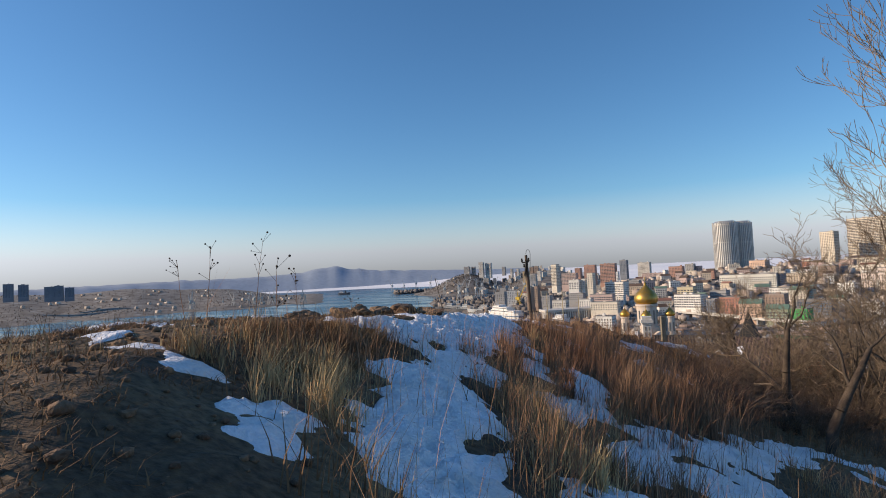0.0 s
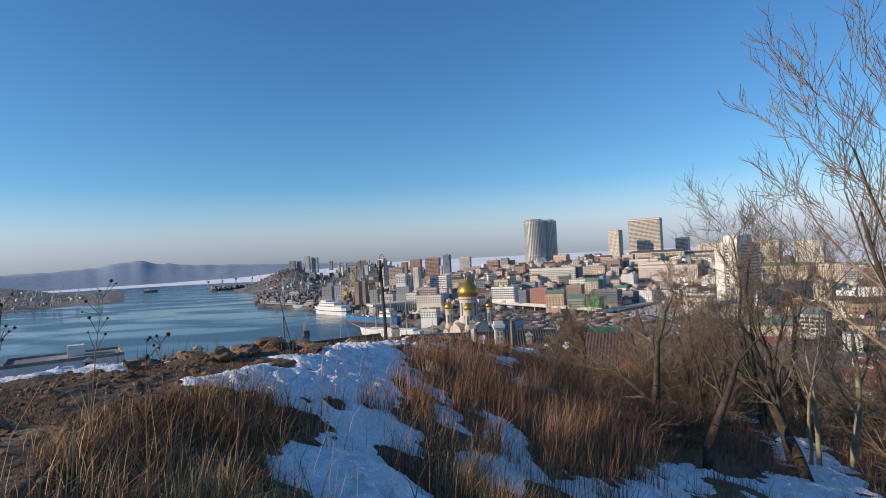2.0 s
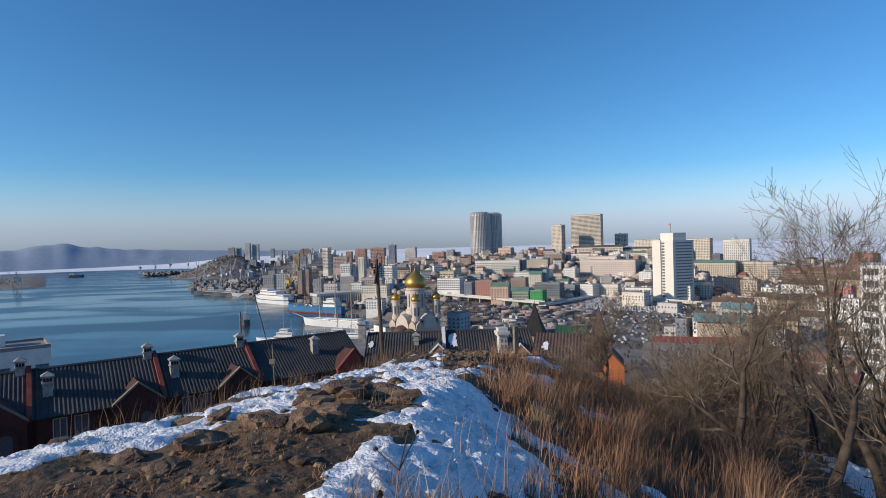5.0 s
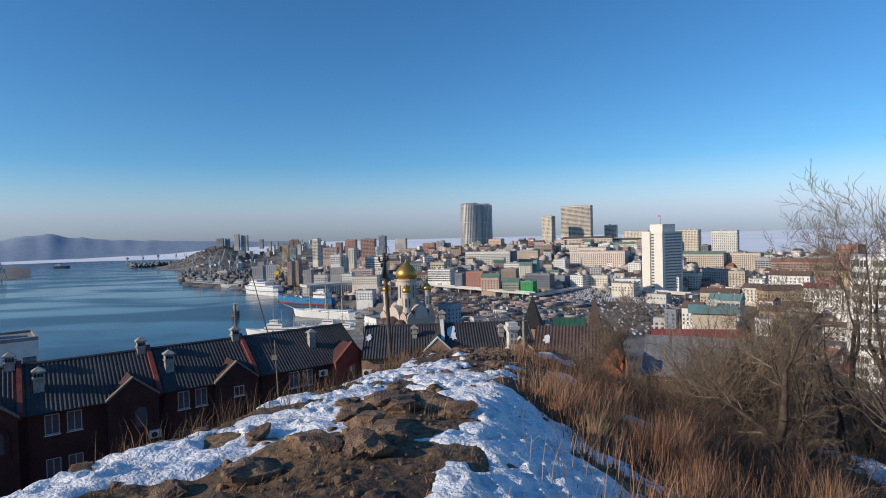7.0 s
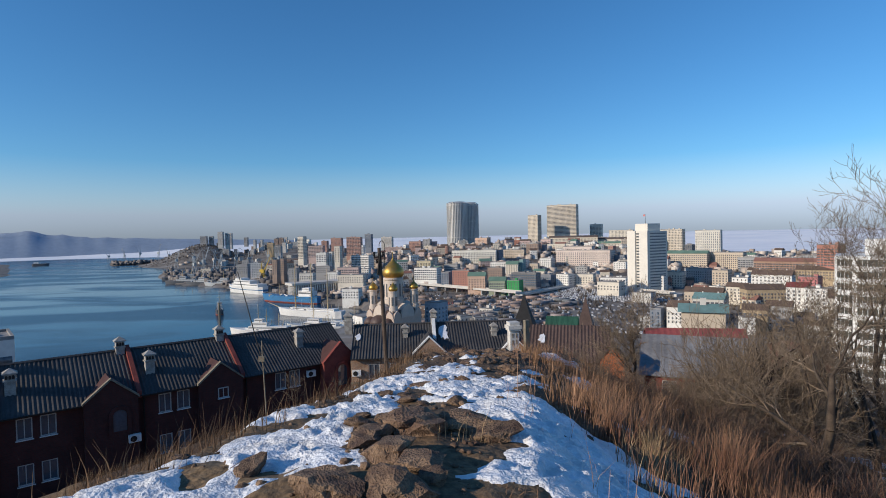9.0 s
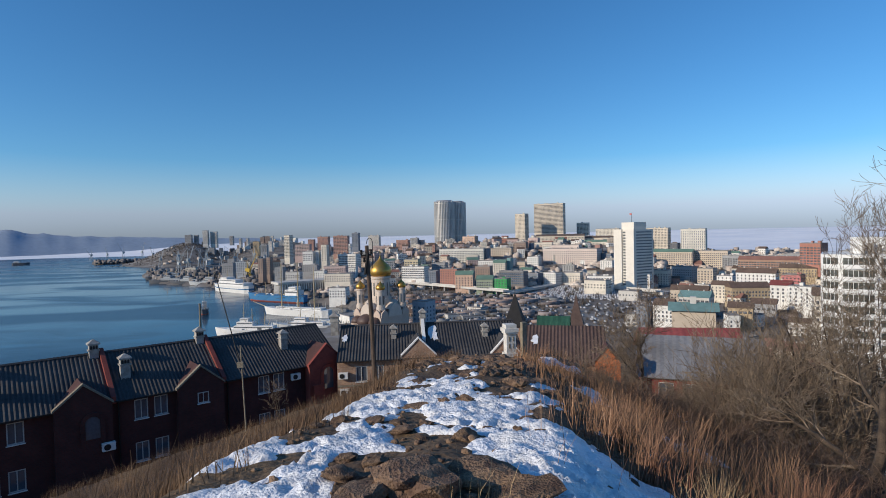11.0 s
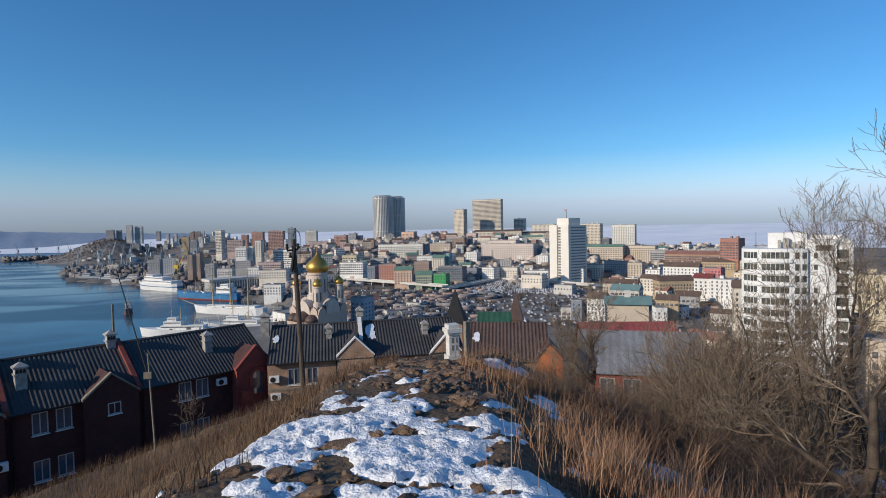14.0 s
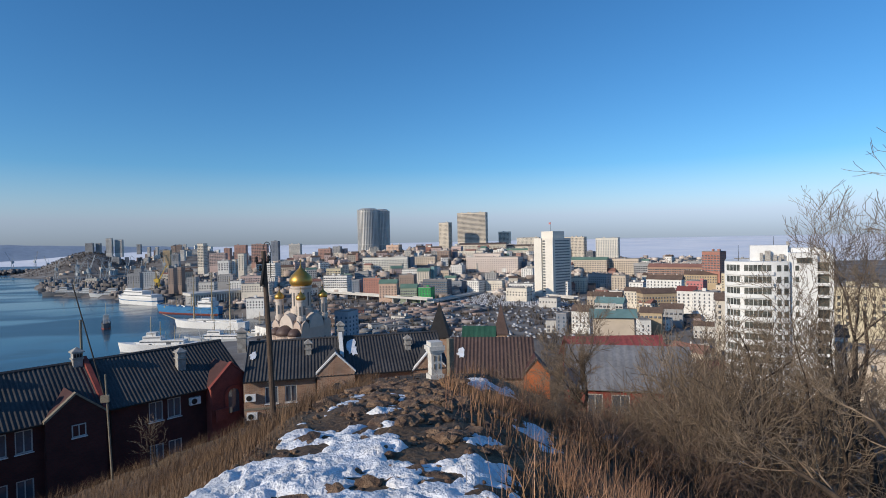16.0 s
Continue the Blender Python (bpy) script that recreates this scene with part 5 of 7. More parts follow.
def chimney(parent, x, y, z0, z1, w, material, cap=True, holes=True):
    bm = bmesh.new()
    box(bm, x - w / 2, x + w / 2, y - w / 2, y + w / 2, z0, z1)
    box(bm, x - w / 2 - 0.07, x + w / 2 + 0.07, y - w / 2 - 0.07, y + w / 2 + 0.07, z1 - 0.5, z1 - 0.4)
    if cap:
        box(bm, x - w / 2 - 0.12, x + w / 2 + 0.12, y - w / 2 - 0.12, y + w / 2 + 0.12, z1, z1 + 0.1)
        vs = [bm.verts.new((x + sx * (w / 2 + 0.1), y + sy * (w / 2 + 0.1), z1 + 0.1)) for sx, sy in ((-1, -1), (1, -1), (1, 1), (-1, 1))]
        t = bm.verts.new((x, y, z1 + 0.42))
        for i in range(4):
            bm.faces.new((vs[i], vs[(i + 1) % 4], t))
    c = part("chimney", bm, material, parent, "weathered plastered chimney")
    if holes:
        for s in (-1, 0, 1):
            bm = bmesh.new()
            q = w * 0.26
            extrude_profile(bm, [(x + s * q * 1.15 + a * q * 0.9, b) for a, b in ((-0.5, z1 - 0.34), (-0.5, z1 - 0.16), (-0.25, z1 - 0.07), (0.25, z1 - 0.07), (0.5, z1 - 0.16), (0.5, z1 - 0.34))], y - w / 2 - 0.02, y - w / 2 + 0.1)
            part("vent", bm, M_iron, c)
    return c


def wall_with_holes(bm, x0, x1, z0, z1, y0, y1, holes):
    """A wall slab with rectangular openings (x0, x1, z0, z1) that go through it."""
    xs = sorted({x0, x1, *[h[0] for h in holes], *[h[1] for h in holes]})
    zs = sorted({z0, z1, *[h[2] for h in holes], *[h[3] for h in holes]})
    for a, b in zip(xs, xs[1:]):
        for c, d in zip(zs, zs[1:]):
            mx, mz = (a + b) / 2, (c + d) / 2
            if not any(h[0] < mx < h[1] and h[2] < mz < h[3] for h in holes):
                box(bm, a, b, y0, y1, c, d)
    bmesh.ops.remove_doubles(bm, verts=bm.verts, dist=1e-4)


def gable_roof_strip(name, ob, x0, x1, ye, ze, yr, zr, yb, material):
    bm = bmesh.new()
    corrugated(bm, x0, x1, ye, ze, yr, zr)
    corrugated(bm, x0, x1, yb, ze, yr, zr)
    part(name, bm, material, ob)
    bm = bmesh.new()
    extrude_profile(bm, [(-0.16, zr - 0.02), (0, zr + 0.1), (0.16, zr - 0.02), (0, zr + 0.04)], x0, x1)
    bmesh.ops.transform(bm, matrix=Matrix(((0, 1, 0, 0), (1, 0, 0, yr), (0, 0, 1, 0), (0, 0, 0, 1))), verts=bm.verts)
    part("ridge_cap", bm, material, ob)


def arch_window(ob, x, z0, z1, w, y, surround):
    bm = bmesh.new()
    r = w / 2
    prof = [(x - r, z0)] + [(x - r * math.cos(math.pi * i / 8), z1 - r + r * math.sin(math.pi * i / 8)) for i in range(9)] + [(x + r, z0)]
    extrude_profile(bm, prof, y - 0.025, y + 0.06)
    g = part("arched_window", bm, M_glass, ob)
    bm = bmesh.new()
    R = r + 0.3
    for i in range(8):
        a0, a1 = math.pi * i / 8, math.pi * (i + 1) / 8
        q = [(x - c * math.cos(a), z1 - r + c * math.sin(a)) for c, a in ((R, a0), (R, a1), (r + 0.02, a1), (r + 0.02, a0))]
        extrude_profile(bm, q, y - 0.12, y + 0.02)
    box(bm, x - R, x - r - 0.02, y - 0.12, y + 0.02, z0 - 0.2, z1 - r)
    box(bm, x + r + 0.02, x + R, y - 0.12, y + 0.02, z0 - 0.2, z1 - r)
    part("arch_surround", bm, surround, g)


M_tin = mat("dark_red_tin", (0.085, 0.036, 0.032), 0.75, vary=0.25, scale=1.0, bump=0.15)


def porch_gable(ob, x0, x1, y, zb, ze, zt, depth, material, coping):
    """A gabled bay that stands out from the facade, with a raised coping."""
    xm = (x0 + x1) / 2
    bm = bmesh.new()
    extrude_profile(bm, [(x0, zb), (x1, zb), (x1, ze), (xm, zt), (x0, ze)][::-1], y, y + depth)
    part("gable_wall", bm, material, ob)
    bm = bmesh.new()
    t = 0.16
    for a, b in (((x0 - 0.1, ze - 0.08), (xm, zt + 0.04)), ((x1 + 0.1, ze - 0.08), (xm, zt + 0.04))):
        extrude_profile(bm, [a, b, (b[0], b[1] + t), (a[0], a[1] + t)] if a[0] < b[0] else [b, a, (a[0], a[1] + t), (b[0], b[1] + t)], y - 0.08, y + 0.3)
    part("coping", bm, coping, ob)
    bm = bmesh.new()
    for s, e in (((x0, ze), (xm, zt)), ((xm, zt), (x1, ze))):
        extrude_profile(bm, [s, e, (e[0], e[1] + 0.07), (s[0], s[1] + 0.07)], y + 0.3, y + depth + 0.5)
    part("gable_roof", bm, M_slate if coping is M_white else M_tin, ob)


A_POSE = pose(-11.11, 26.27, 0, 0, 0, 34.9)
EAVE, RIDGE, FOOT = 76.35, 79.1, 66.0
gables = (6.2, -4.7, -12.6, -21.5)


def house_A(k):
    """One house of the dark red row: a gabled bay and the range to its left."""
    g = gables[k]
    x1, x0 = g + 1.75, (gables[k + 1] + 1.75 if k + 1 < len(gables) else g - 8)
    ob = root("terraced_house", A_POSE, "dark red brick terraced house with a corrugated grey roof", "house", "terraced houses")
    wins = [(x0 + 1.5, x0 + 2.42), (x0 + 2.85, x0 + 3.8)] if k else [(0.1, 1.1), (1.45, 2.45)]
    holes = []
    for a, b in wins:
        holes += [(a, b, 74.5, 75.98), (a, b, 71.3, 72.75)]
    bm = bmesh.new()
    wall_with_holes(bm, x0, g - 1.75, FOOT, EAVE, 0, 0.35, holes)
    box(bm, x0, x1, 8.6, 8.95, FOOT, EAVE)
    part("wall", bm, M_brick_red, ob)
    for a, b, c, d in holes:
        window(ob, a, b, c, d, 0.06)
    bm = bmesh.new()
    extrude_profile(bm, [(0.36, EAVE), (8.6, EAVE), (4.5, RIDGE - 0.12)][::-1], x0, x0 + 0.3)
    bmesh.ops.transform(bm, matrix=Matrix(((0, 1, 0, 0), (1, 0, 0, 0), (0, 0, 1, 0), (0, 0, 0, 1))), verts=bm.verts)
    bmesh.ops.reverse_faces(bm, faces=bm.faces)
    part("party_wall", bm, M_brick_red, ob)
    gable_roof_strip("roof", ob, x0 + 0.02, x1 - 0.02, -0.35, EAVE - 0.12, 4.5, RIDGE, 9.3, M_slate)
    porch_gable(ob, g - 1.75, g + 1.75, -0.9 if k == 0 else -0.55, FOOT, 76.3, 77.95 if k == 0 else 77.75, 2.5, M_red if k == 0 else M_brick_red, M_red if k == 0 else M_post)
    y = -0.9 if k == 0 else -0.55
    if k == 0:
        arch_window(ob, g + 0.1, 74.0, 75.95, 0.95, y, M_red)
        bm = bmesh.new()
        for i in range(2):
            a = g - 1.6 + i * 2.3
            box(bm, a, a + 0.95, y - 0.5, y - 0.42, 73.7, 74.55)
            box(bm, a - 0.08, a + 1.03, y - 0.56, y - 0.36, 74.55, 74.63)
        part("porch_railing", bm, M_red, ob)
    elif k == 1:
        window(ob, g - 0.3, g + 0.55, 74.9, 75.75, y)
    else:
        arch_window(ob, g + 0.5, 73.9, 75.5, 0.9, y, M_brick_red)
    # raised brick fire wall that climbs from the gable to the ridge
    bm = bmesh.new()
    m = Matrix(((0, 1, 0, 0), (1, 0, 0, 0), (0, 0, 1, 0), (0, 0, 0, 1)))
    extrude_profile(bm, [(-0.3, EAVE - 0.3), (4.5, RIDGE - 0.1), (4.5, RIDGE + 0.36), (-0.3, EAVE + 0.22)], x0 - 0.02, x0 + 0.3)
    bmesh.ops.transform(bm, matrix=m, verts=bm.verts)
    bmesh.ops.recalc_face_normals(bm, faces=bm.faces)
    part("fire_wall", bm, M_red, ob)
    chimney(ob, x0 - 0.4, 4.3, RIDGE - 0.6, RIDGE + 0.75, 0.62, M_plaster)
    chimney(ob, x0 + 1.3, 1.9, EAVE + 0.9, RIDGE - 0.25, 0.66, M_plaster) if k else chimney(ob, 3.4, 2.2, EAVE + 1.0, RIDGE - 0.1, 0.62, M_plaster, holes=False)
    bm = bmesh.new()
    box(bm, x0 + 0.3, g - 1.8, -0.46, -0.34, EAVE - 0.22, EAVE - 0.12)
    part("gutter", bm, M_iron, ob)
    bm = bmesh.new()
    tube(bm, (x0 + 0.45, -0.12, FOOT + 3), (x0 + 0.45, -0.12, EAVE - 0.2), 0.05, 0.05, 6)
    part("downpipe", bm, M_iron, ob)


for k in range(len(gables)):
    house_A(k)


def house_B():
    ob = root("brick_house", pose(0, 28.5, 0), "brown brick house with a white-edged gable and a corrugated grey roof", "house", "terraced houses")
    x0, x1 = -4.55, 12.6
    holes = [(-2.9, -1.85, 74.6, 76.0), (-1.3, -0.35, 74.6, 76.0), (6.0, 6.8, 75.0, 75.9)]
    bm = bmesh.new()
    wall_with_holes(bm, x0, x1, FOOT, 76.75, 0, 0.35, holes)
    box(bm, x0, x1, 8.4, 8.75, FOOT, 76.75)
    part("wall", bm, M_brick_brown, ob)
    for h in holes:
        window(ob, *h, 0.06)
    bm = bmesh.new()
    box(bm, x0, 1.28, -0.06, -0.003, 74.18, 74.34)
    part("string_course", bm, M_post, ob)
    gable_roof_strip("roof", ob, x0, x1, -0.4, 76.6, 4.5, 79.0, 9.2, M_slate)
    porch_gable(ob, 1.3, 4.4, -0.35, FOOT, 76.85, 78.35, 2.6, M_brick_brown, M_white)
    arch_window(ob, 2.95, 74.6, 76.0, 0.85, -0.35, M_brick_brown)
    for x in (1.2, 4.6):
        bm = bmesh.new()
        tube(bm, (x, -0.12, 71), (x, -0.12, 76.55), 0.06, 0.06, 6)
        part("downpipe", bm, M_iron, ob)
    bm = bmesh.new()
    box(bm, x0, 1.2, -0.5, -0.38, 76.5, 76.6)
    part("gutter", bm, M_iron, ob)
    bm = bmesh.new()
    box(bm, 4.6, 9.2, -0.5, -0.38, 76.5, 76.6)
    part("gutter", bm, M_iron, ob)
    bm = bmesh.new()
    m = Matrix(((0, 1, 0, 0), (1, 0, 0, 0), (0, 0, 1, 0), (0, 0, 0, 1)))
    for x in (3.3,):
        bm = bmesh.new()
        extrude_profile(bm, [(1.6, 77.2), (4.5, 78.95), (4.5, 79.75), (1.6, 78.0)], x, x + 0.32)
        bmesh.ops.transform(bm, matrix=m, verts=bm.verts)
        bmesh.ops.recalc_face_normals(bm, faces=bm.faces)
        part("fire_wall", bm, M_white, ob)
    porch_gable(ob, 9.4, 12.4, -0.3, FOOT, 76.5, 78.1, 2.4, M_brick_brown, M_white)
    chimney(ob, 0.6, 2.6, 77.6, 78.9, 0.5, M_plaster, holes=False)
    chimney(ob, 3.5, 4.4, 78.6, 80.1, 0.55, M_plaster, holes=False)
    chimney(ob, -5.1, 4.2, 78.2, 80.0, 0.75, M_plaster, holes=False)
    chimney(ob, 9.4, 2.4, 77.4, 78.8, 0.5, M_plaster, holes=False)


house_B()


def air_conditioner(m):
    ob = root("air_conditioner", m, "white outdoor air conditioner unit on a brick wall", "air conditioner", "wall units")
    bm = bmesh.new()
    box(bm, -0.42, 0.42, -0.32, 0, 0, 0.58, 0.02)
    part("casing", bm, M_white, ob)
    bm = bmesh.new()
    lathe(bm, [(0.22, 0), (0.22, 0.02), (0.0, 0.021)], n=20)
    bmesh.ops.transform(bm, matrix=pose(-0.1, -0.325, 0.29, 90, 0, 0), verts=bm.verts)
    part("fan_grille", bm, M_iron, ob)
    bm = bmesh.new()
    for s in (-0.3, 0.26):
        box(bm, s, s + 0.04, -0.3, 0.02, -0.05, -0.003)
    part("bracket", bm, M_iron, ob)


for x, z in ((-4.0, 74.95), (-3.9, 73.45)):
    air_conditioner(pose(x, 28.47, z))
for s, z, y in ((3.45, 75.15, -0.03), (-11.2, 72.9, -0.58)):
    air_conditioner(A_POSE @ pose(s, y, z))

# shaded snow left on the roofs
for x, y, z, s in ((-4.0, 31.0, 78.1, 0.7), (4.45, 31.3, 78.2, 1.35), (12.0, 21.65, 79.15, 0.7)):
    bm = bmesh.new()
    bmesh.ops.create_circle(bm, cap_ends=True, radius=s, segments=18)
    for v in bm.verts:
        a = math.atan2(v.co.y, v.co.x)
        v.co *= 0.75 + 0.6 * noise.noise(Vector((math.cos(a) * 2.1, math.sin(a) * 2.1, x)))
        v.co.x *= 0.5
    r = bmesh.ops.extrude_face_region(bm, geom=bm.faces[:])
    bmesh.ops.translate(bm, verts=[e for e in r["geom"] if isinstance(e, bmesh.types.BMVert)], vec=(0, 0, 0.05))
    o = part("roof_snow", bm, M_snow, None)
    o.matrix_world = pose(x, y, z, 26, 0, 0) if x < 10 else pose(x, y, z, 33, 0, -18)
    tagged(o, "small patch of snow left on a grey roof", "snow", "snow patches on roofs")

# ---- houses on the right-hand slope ----
def simple_house(m, w, d, foot, eave, ridge_z, wallmat, roofmat, label, gable=None, wins=(), ribs=True):
    ob = root("cottage", m, label, "house", "houses on the slope")
    bm = bmesh.new()
    wall_with_holes(bm, -w / 2, w / 2, foot, eave, -d / 2, -d / 2 + 0.3, list(wins))
    box(bm, -w / 2, w / 2, d / 2 - 0.3, d / 2, foot, eave)
    box(bm, -w / 2, -w / 2 + 0.3, -d / 2 + 0.3, d / 2 - 0.3, foot, eave)
    box(bm, w / 2 - 0.3, w / 2, -d / 2 + 0.3, d / 2 - 0.3, foot, eave)
    part("wall", bm, wallmat, ob)
    for s in (-1, 1):
        bm = bmesh.new()
        x = s * w / 2
        extrude_profile(bm, [(-d / 2, eave), (d / 2, eave), (0, ridge_z - 0.1)][::-1], x - 0.3 if s > 0 else x, x if s > 0 else x + 0.3)
        bmesh.ops.transform(bm, matrix=Matrix(((0, 1, 0, 0), (1, 0, 0, 0), (0, 0, 1, 0), (0, 0, 0, 1))), verts=bm.verts)
        bmesh.ops.recalc_face_normals(bm, faces=bm.faces)
        part("gable", bm, gable or wallmat, ob)
    bm = bmesh.new()
    pitch, amp = (0.28, 0.03) if ribs else (0.6, 0.012)
    corrugated(bm, -w / 2 - 0.4, w / 2 + 0.4, -d / 2 - 0.4, eave - 0.15, 0, ridge_z, pitch, amp)
    corrugated(bm, -w / 2 - 0.4, w / 2 + 0.4, d / 2 + 0.4, eave - 0.15, 0, ridge_z, pitch, amp)
    part("roof", bm, roofmat, ob)
    for a in wins:
        window(ob, *a, -d / 2 + 0.06)
    return ob


simple_house(pose(25.2, 20.6, 0, 0, 0, -27), 8.6, 8.0, 66, 76.75, 79.1, M_red, M_roof_grey, "red walled cottage under a plain grey sheet roof", wins=((-3.0, -1.9, 74.6, 76.2), (-1.3, 0.0, 74.9, 76.2)), ribs=False)
brown = simple_house(pose(14.6, 22.4, 0, 0, 0, -18), 5.8, 6.4, 68, 77.9, 80.1, M_brick_brown, M_slate_brown, "house under a dark brown corrugated roof")
porch_gable(brown, 2.35, 4.15, -3.85, 68, 78.05, 79.1, 2.6, M_orange, M_slate_brown)
simple_house(pose(34.0, 8.0, 0, 0, 0, -40), 8.0, 7.0, 64, 74.3, 77.0, M_red, M_roof_grey, "red cottage with a grey roof behind bare bushes", ribs=False)
simple_house(pose(30.6, 32.0, 0, 0, 0, -15), 9.0, 6.0, 62, 75.4, 77.7, M_red, mat("dull_red_sheet", (0.30, 0.075, 0.07), 0.6, vary=0.2, scale=0.6), "cottage with a dull red sheet roof", ribs=False)

M_greensheet = mat("green_sheet", (0.035, 0.11, 0.068), 0.55, vary=0.25, scale=0.8, bump=0.15)
simple_house(pose(19.2, 41.0, 0, 0, 0, -20), 3.0, 3.2, 64, 76.7, 78.0, M_brick_brown, M_greensheet, "small shed under a dark green sheet roof", ribs=False)


def spire(x, y, foot, eave, top, half, roofmat, wallmat, label):
    """A slim square turret with a tall pointed roof."""
    ob = root("spire", pose(x, y, 0, 0, 0, -22), label, "turret", "turrets below the ridge")
    bm = bmesh.new()
    box(bm, -half * 0.8, half * 0.8, -half * 0.8, half * 0.8, foot, eave)
    part("shaft", bm, wallmat, ob)
    bm = bmesh.new()
    rings = []
    for k, z in ((1.12, eave - 0.1), (1.0, eave + 0.25), (0.62, eave + (top - eave) * 0.4), (0.27, eave + (top - eave) * 0.75), (0.05, top)):
        rings.append([bm.verts.new((a * half * k, b * half * k, z)) for a, b in ((-1, -1), (1, -1), (1, 1), (-1, 1))])
    for p, q in zip(rings, rings[1:]):
        for i in range(4):
            bm.faces.new((p[i], p[(i + 1) % 4], q[(i + 1) % 4], q[i]))
    bm.faces.new(rings[0][::-1])
    bm.faces.new(rings[-1])
    part("pointed_roof", bm, roofmat, ob)
    bm = bmesh.new()
    tube(bm, (0, 0, top - 0.1), (0, 0, top + 0.5), 0.04, 0.02, 6)
    part("finial", bm, M_iron, ob)


M_tarred = mat("tarred_shingle", (0.022, 0.021, 0.022), 0.8, vary=0.3, scale=1.5, bump=0.4)
spire(15.3, 44.0, 64, 76.7, 80.4, 1.15, M_tarred, M_brick_brown, "black pointed turret roof above the corrugated roofs")
spire(28.4, 60.5, 57, 73.6, 78.0, 1.05, M_slate_brown, M_brick_brown, "brown pointed turret roof beyond the cottages")

# ---- things on the ridge ----
def utility_pole():
    ob = root("utility_pole", pose(0, 0, 81.75, 0, 0, 0), "dark weathered wooden utility pole with insulators, slightly leaning", "utility pole")
    top = Vector((-0.25, 0.25, 5.75))
    bm = bmesh.new()
    tube(bm, (0, 0, -1.2), top * 0.5, 0.10, 0.088, 10)
    tube(bm, top * 0.5, top, 0.088, 0.075, 10)
    part("pole", bm, M_pole, ob)
    bm = bmesh.new()
    p = top * 0.93
    tube(bm, p + Vector((-0.24, -0.1, 0)), p + Vector((0.16, -0.1, 0.03)), 0.035, 0.035, 6)
    tube(bm, p + Vector((-0.1, -0.12, -0.75)), p + Vector((0.02, -0.12, 0.1)), 0.05, 0.05, 6)
    arm = part("crossarm", bm, M_iron, ob)
    for dx, dz in ((-0.23, 0.0), (-0.12, -0.3), (0.15, 0.02)):
        bm = bmesh.new()
        lathe(bm, [(0.02, 0), (0.05, 0.03), (0.06, 0.08), (0.035, 0.12), (0.055, 0.16), (0.03, 0.2), (0, 0.21)], n=10)
        bmesh.ops.translate(bm, verts=bm.verts, vec=p + Vector((dx, -0.1, dz + 0.03)))
        part("insulator", bm, M_iron, arm)
    bm = bmesh.new()
    q = top
    for i in range(9):
        a0, a1 = math.pi * i / 9, math.pi * (i + 1) / 9
        tube(bm, q + Vector((0.12 - 0.12 * math.cos(a0), 0, 0.05 + 0.25 * math.sin(a0))), q + Vector((0.12 - 0.12 * math.cos(a1), 0, 0.05 + 0.25 * math.sin(a1))), 0.014, 0.014, 5)
    tube(bm, q + Vector((0.24, 0, 0.05)), p + Vector((0.2, -0.1, -0.5)), 0.014, 0.014, 5)
    part("cable_loop", bm, M_iron, ob)


utility_pole()

# thin guyed mast with a stay
ob = root("thin_mast", pose(-6.0, 3.4, land(-6.0, 3.4)), "thin grey stake with a junction box and a slanting stay", "mast")
bm = bmesh.new()
tube(bm, (0, 0, -0.5), (-0.15, 0, 3.9), 0.045, 0.035, 6)
part("stake", bm, M_post, ob)
bm = bmesh.new()
box(bm, -0.3, -0.02, -0.12, -0.02, 2.9, 3.15)
part("junction_box", bm, M_post, ob)
bm = bmesh.new()
tube(bm, (-0.15, 0, 2.9), (-1.35, 0.6, 7.2), 0.03, 0.022, 6)
part("stay", bm, M_iron, ob)
ob = root("vent_pipe", pose(-18.0, 33.3, 78.4), "slim grey pipe standing on the terrace roof", "pipe")
bm = bmesh.new()
tube(bm, (0, 0, 0), (0, 0, 3.2), 0.11, 0.1, 8)
tube(bm, (0, 0, 3.2), (0, 0, 3.25), 0.14, 0.14, 8)
part("pipe", bm, M_post, ob)

# the plastered square chimney at the end of the ridge
ob = root("plastered_chimney", pose(5.75, 1.5, 82.4, 0, 0, 8), "pale plastered square chimney with a moulded cap and slots", "chimney")
bm = bmesh.new()
box(bm, -0.27, 0.27, -0.27, 0.27, -0.9, 0.28)
box(bm, -0.21, 0.21, -0.21, 0.21, 0.28, 1.12)
box(bm, -0.27, 0.27, -0.27, 0.27, 1.12, 1.2)
box(bm, -0.31, 0.31, -0.31, 0.31, 1.2, 1.36)
box(bm, -0.24, 0.24, -0.24, 0.24, 1.36, 1.52)
part("shaft", bm, M_plaster_pale, ob)
for a in (-0.09, 0.09):
    for z in (0.5, 0.8):
        bm = bmesh.new()
        box(bm, a - 0.025, a + 0.025, -0.225, -0.19, z, z + 0.2)
        part("slot", bm, M_post, ob)
ob = root("old_post", pose(6.55, 2.3, 82.0, 0, 0, 20), "grey weathered wooden post", "post")
bm = bmesh.new()
box(bm, -0.12, 0.12, -0.1, 0.1, -0.5, 1.85, 0.015)
part("post", bm, M_post, ob)
ob = root("dark_stele", pose(0.9, -1.4, 82.15, 0, 0, 10), "dark upright stone slab in the grass", "stone")
bm = bmesh.new()
box(bm, -0.3, 0.3, -0.1, 0.1, -0.3, 0.45, 0.04)
part("slab", bm, M_iron, ob)

